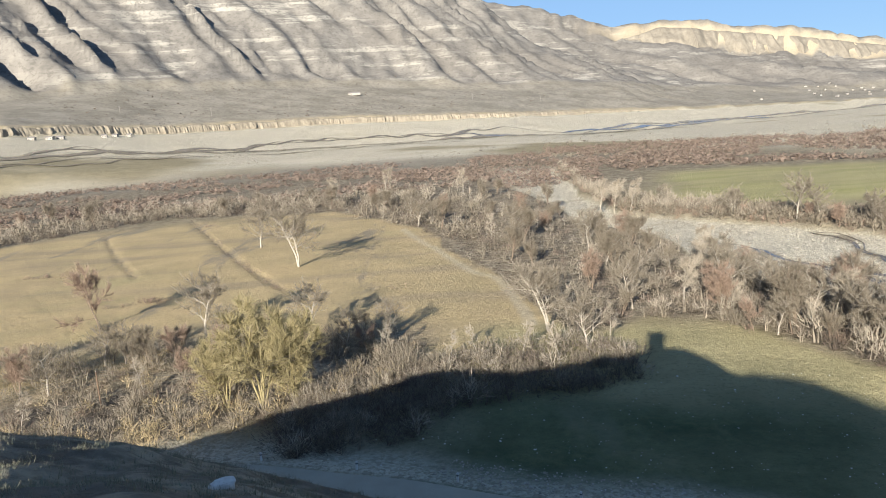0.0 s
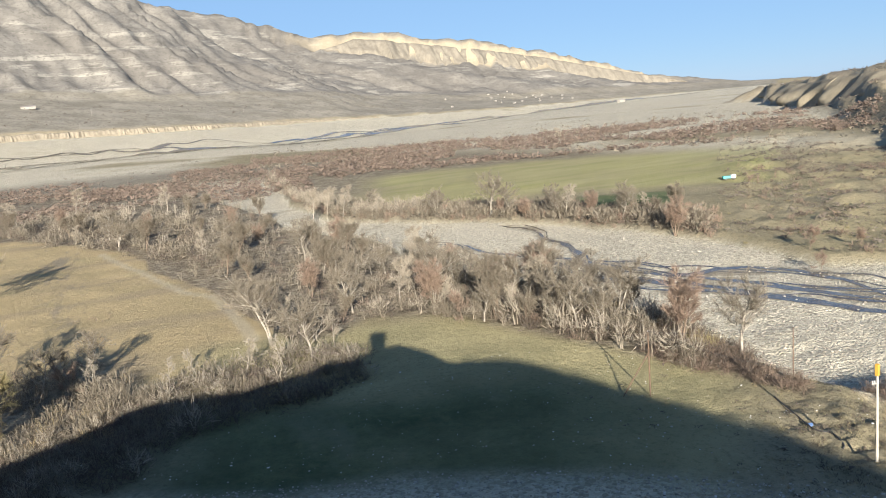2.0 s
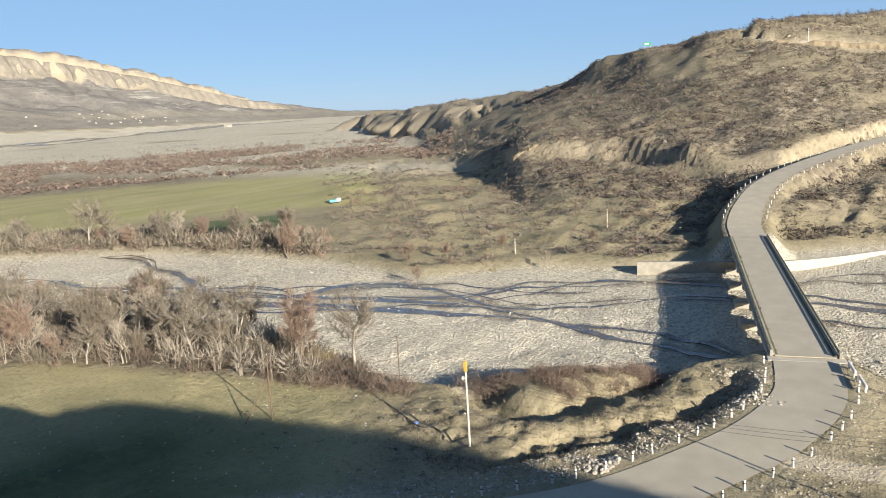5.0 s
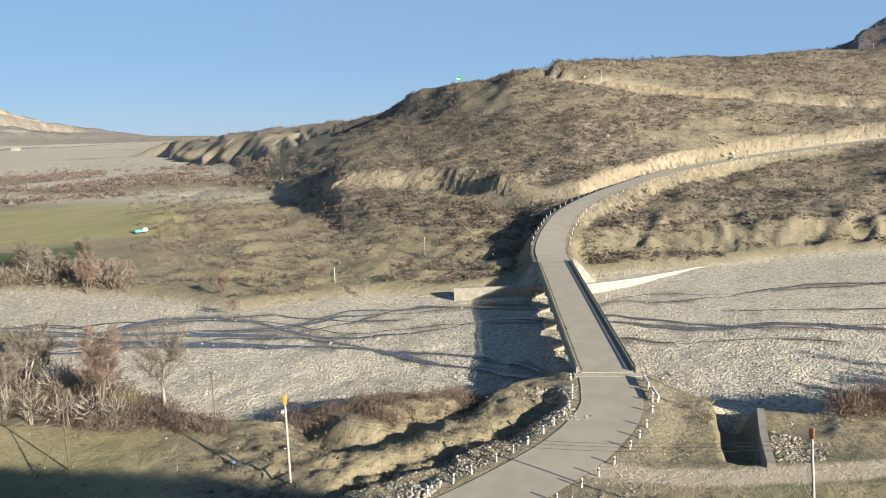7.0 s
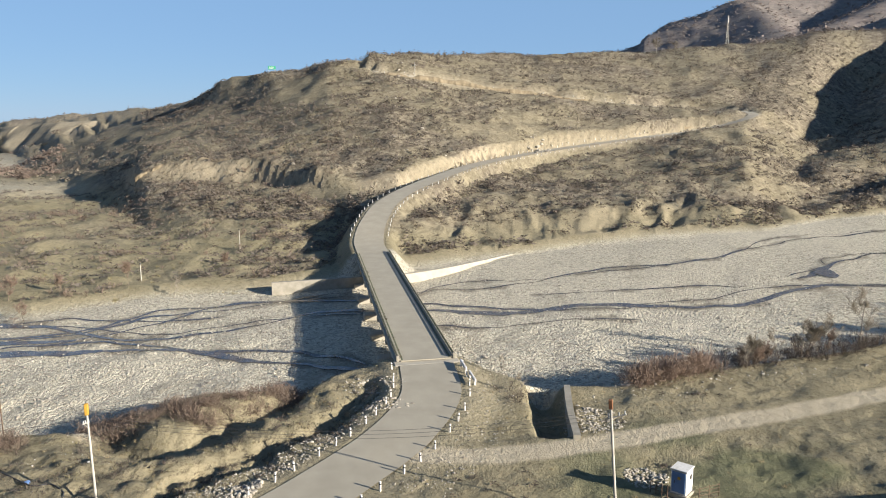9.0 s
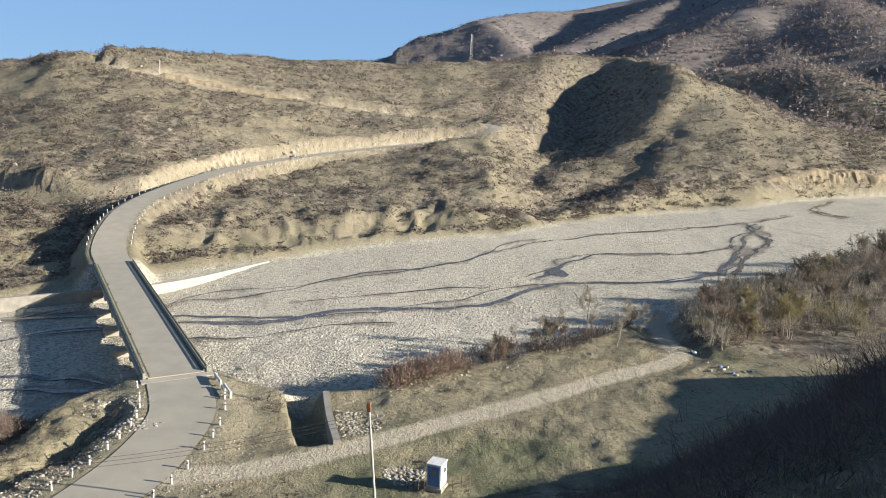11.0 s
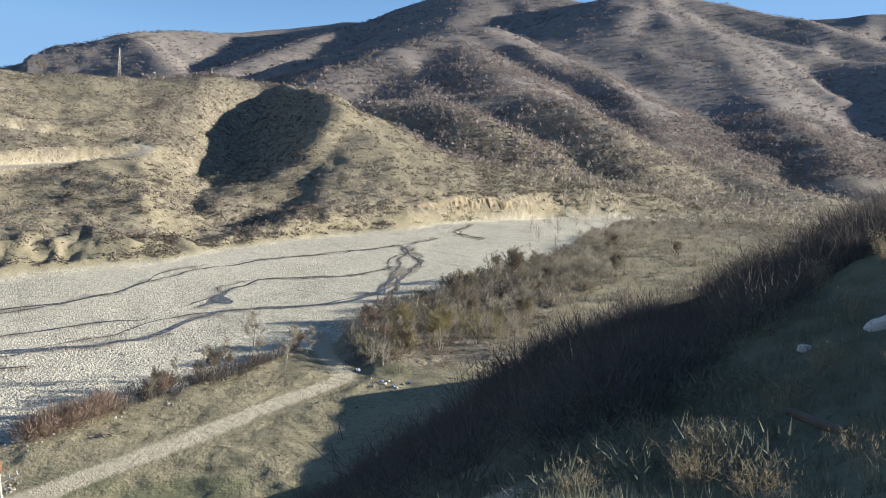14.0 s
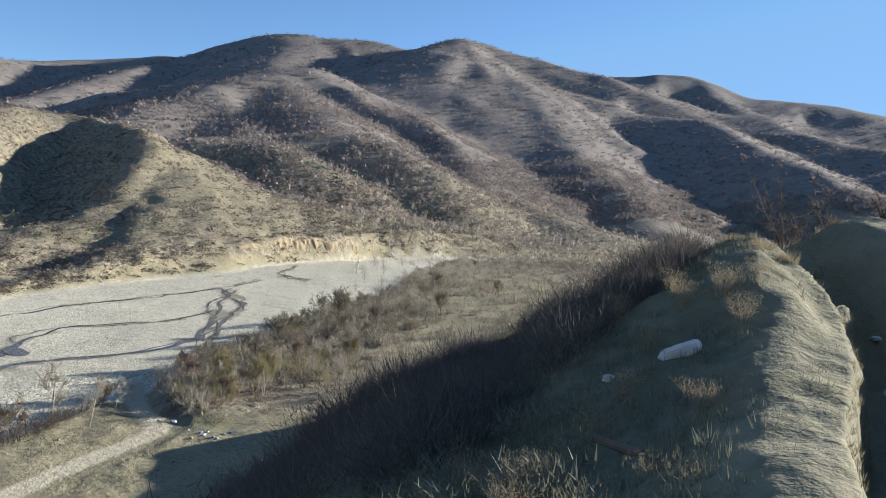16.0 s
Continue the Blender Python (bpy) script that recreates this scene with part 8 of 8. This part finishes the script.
def build_boulder(name, label, az, dip, size, turn, material, tilt=0.0):
    p, r = meet(az, dip)
    bm = bmesh.new()
    bmesh.ops.create_icosphere(bm, subdivisions=3, radius=0.5)
    for q in bm.verts:
        c = q.co
        q.co = Vector((math.copysign(abs(2 * c.x) ** 0.8 / 2, c.x), math.copysign(abs(2 * c.y) ** 0.45 / 2, c.y), math.copysign(abs(2 * c.z) ** 0.45 / 2, c.z))) * (1 + 0.32 * noise.noise(c * 3 + Vector((az, 0, 0))))
    bmesh.ops.transform(bm, matrix=Matrix.Diagonal((*size, 1)), verts=bm.verts)
    ob = part(name, bm, material)
    ob.matrix_basis = Matrix.Translation(p + Vector((0, 0, size[2] * 0.28))) @ Matrix.Rotation(radians(turn), 4, "Z") @ Matrix.Rotation(radians(tilt), 4, "Y")
    return tagged(ob, label, "stone")


M_CHALK = stone_mat("chalky_stone", (0.60, 0.58, 0.53), (0.70, 0.68, 0.63))
build_boulder("stone", "long pale chalky stone lying on the slope", 152.3, 8.6, (0.62, 0.26, 0.2), 208, M_CHALK, -24)
build_boulder("stone", "small white stone in the weeds", 147.6, 11.0, (0.2, 0.12, 0.12), 60, M_CHALK)
build_boulder("stone", "white stone on the shaded slope", -18.2, 24.6, (0.7, 0.5, 0.3), 30, M_CHALK)
build_boulder("stone", "pale stone in the trench", 166.0, 9.4, (0.45, 0.3, 0.2), 0, M_CHALK)
p, r = meet(148.6, 15.9)
log = part("log", tube(bmesh.new(), (-0.27, 0, 0.05), (0.3, 0.02, 0.14), 0.06, 0.05, 9), M_BROWN)
log.matrix_basis = Matrix.Translation(p) @ Matrix.Rotation(radians(20), 4, "Z")
tagged(log, "short weathered log lying in the grass", "log")


def build_scraggy_bush(az, r, tall, label):
    p = on_ground(az, r, -0.1)
    ob = thing("bare_bush", p, label, "bush", "bare bushes on the rim")
    segs, fine = [], []
    for _ in range(7):
        q = RNG.uniform(0, 6.28)
        g = grow((0, 0, 0), (math.cos(q) * 0.35, math.sin(q) * 0.35, 1), tall * RNG.uniform(0.6, 1.0), 0.018, 0.006, 6, 0.16, 0.05)
        segs += g
        for s in g[1:]:
            for _ in range(9):
                dr = RNG.normal(0, 1, 3) + np.array([0, 0, 0.5])
                fine.append((s[0], s[0] + dr / np.linalg.norm(dr) * tall * RNG.uniform(0.06, 0.16), 0.008))
    v, f = tubes(segs, 5)
    tagged(mesh_object("stem_work", v, f, M_BROWN, ob), kind="stuff")
    v = soup(fine)
    tagged(mesh_object("twig_mass", v, np.arange(len(v)).reshape(-1, 3), M_DIM, ob), kind="stuff")


build_scraggy_bush(158.6, 21.5, 3.0, "tall scraggy leafless bush on the rim")
build_scraggy_bush(159.6, 22.8, 1.6, "scraggy leafless bush on the rim")
build_scraggy_bush(161.8, 24, 2.0, "thin leafless bush behind the rim")
for k in range(7):
    build_scraggy_bush(162.6 + k * 0.9, 23 + RNG.uniform(-1.5, 2), RNG.uniform(0.8, 1.3), "low tangled leafless bush behind the bank")


# ---------------- litter and weeds ----------------
def kerb_weeds():
    """Clumps of weeds in the dirt along the bridge kerbs."""
    out = []
    span = BRIDGE_B - BRIDGE_A
    side = Vector((span.y, -span.x, 0)).normalized()
    for k in range(46):
        t = RNG.random()
        p = BRIDGE_A + span * t + side * (RNG.choice([-1, 1], p=[0.6, 0.4]) * (3.2 - 0.25 * RNG.random())) + Vector((0, 0, 0.1))
        h = RNG.uniform(0.12, 0.34)
        v = dome_form(26, 0.9, 0.16) * h * np.array([1.1, 1.1, 0.8])
        out.append(v + np.array(p))
    v = np.concatenate(out)
    tagged(mesh_object("kerb_weeds", v, np.arange(len(v)).reshape(-1, 3), M_DIM), "dark weeds and moss along the bridge kerbs", "weeds", "", "stuff")


kerb_weeds()


def ground_hose():
    """A black hose that lies across the rough ground by the pole."""
    pts = [meet(a, d, 120)[0] + Vector((0, 0, 0.06)) for a, d in ((45.4, 22.1), (46.6, 23.0), (48.0, 24.0), (49.2, 24.2), (49.9, 24.8), (49.9, 25.1))]
    line = smooth_line(pts, 40)
    bm = bmesh.new()
    for p, q in zip(line[:-1], line[1:]):
        tube(bm, p, q, 0.07, 0.07, 6)
    tagged(part("hose", bm, M_DARK), "black hose lying across the rough ground", "hose")


ground_hose()


def crumpled(name, label, category, az, dip, size, material, far=130):
    """A small crumpled thing on the ground."""
    p, _ = meet(az, dip, far)
    bm = bmesh.new()
    bmesh.ops.create_icosphere(bm, subdivisions=2, radius=0.5)
    for v in bm.verts:
        v.co *= 1 + 0.5 * noise.noise(v.co * 3.1 + Vector((az, dip, 0)))
    bmesh.ops.transform(bm, matrix=Matrix.Diagonal((*size, 1)), verts=bm.verts)
    ob = part(name, bm, material)
    ob.matrix_basis = Matrix.Translation(p + Vector((0, 0, size[2] * 0.3))) @ Matrix.Rotation(az, 4, "Z")
    tagged(ob, label, category)


crumpled("plastic_bag", "crumpled blue plastic bag on the rough ground", "bag", 47.8, 23.8, (0.6, 0.45, 0.35), M_BLUE)
crumpled("plastic_bag", "small white plastic bag beside the dirt track", "bag", 116.0, 15.9, (1.6, 0.8, 0.4), M_WHITE)
crumpled("white_rag", "pale crumpled rag in the trench", "rag", 164.6, 6.1, (0.35, 0.22, 0.1), M_CHALK, 40)
for k in range(9):
    crumpled("rubbish", "pale scrap of rubbish dumped at the end of the track", "rubbish", 117.0 + 0.36 * k + RNG.uniform(-0.2, 0.2), 16.8 + RNG.uniform(-0.35, 0.35), (RNG.uniform(0.3, 0.8), RNG.uniform(0.25, 0.5), RNG.uniform(0.2, 0.4)), [M_WHITE, M_STONE, M_BLUE][k % 3])
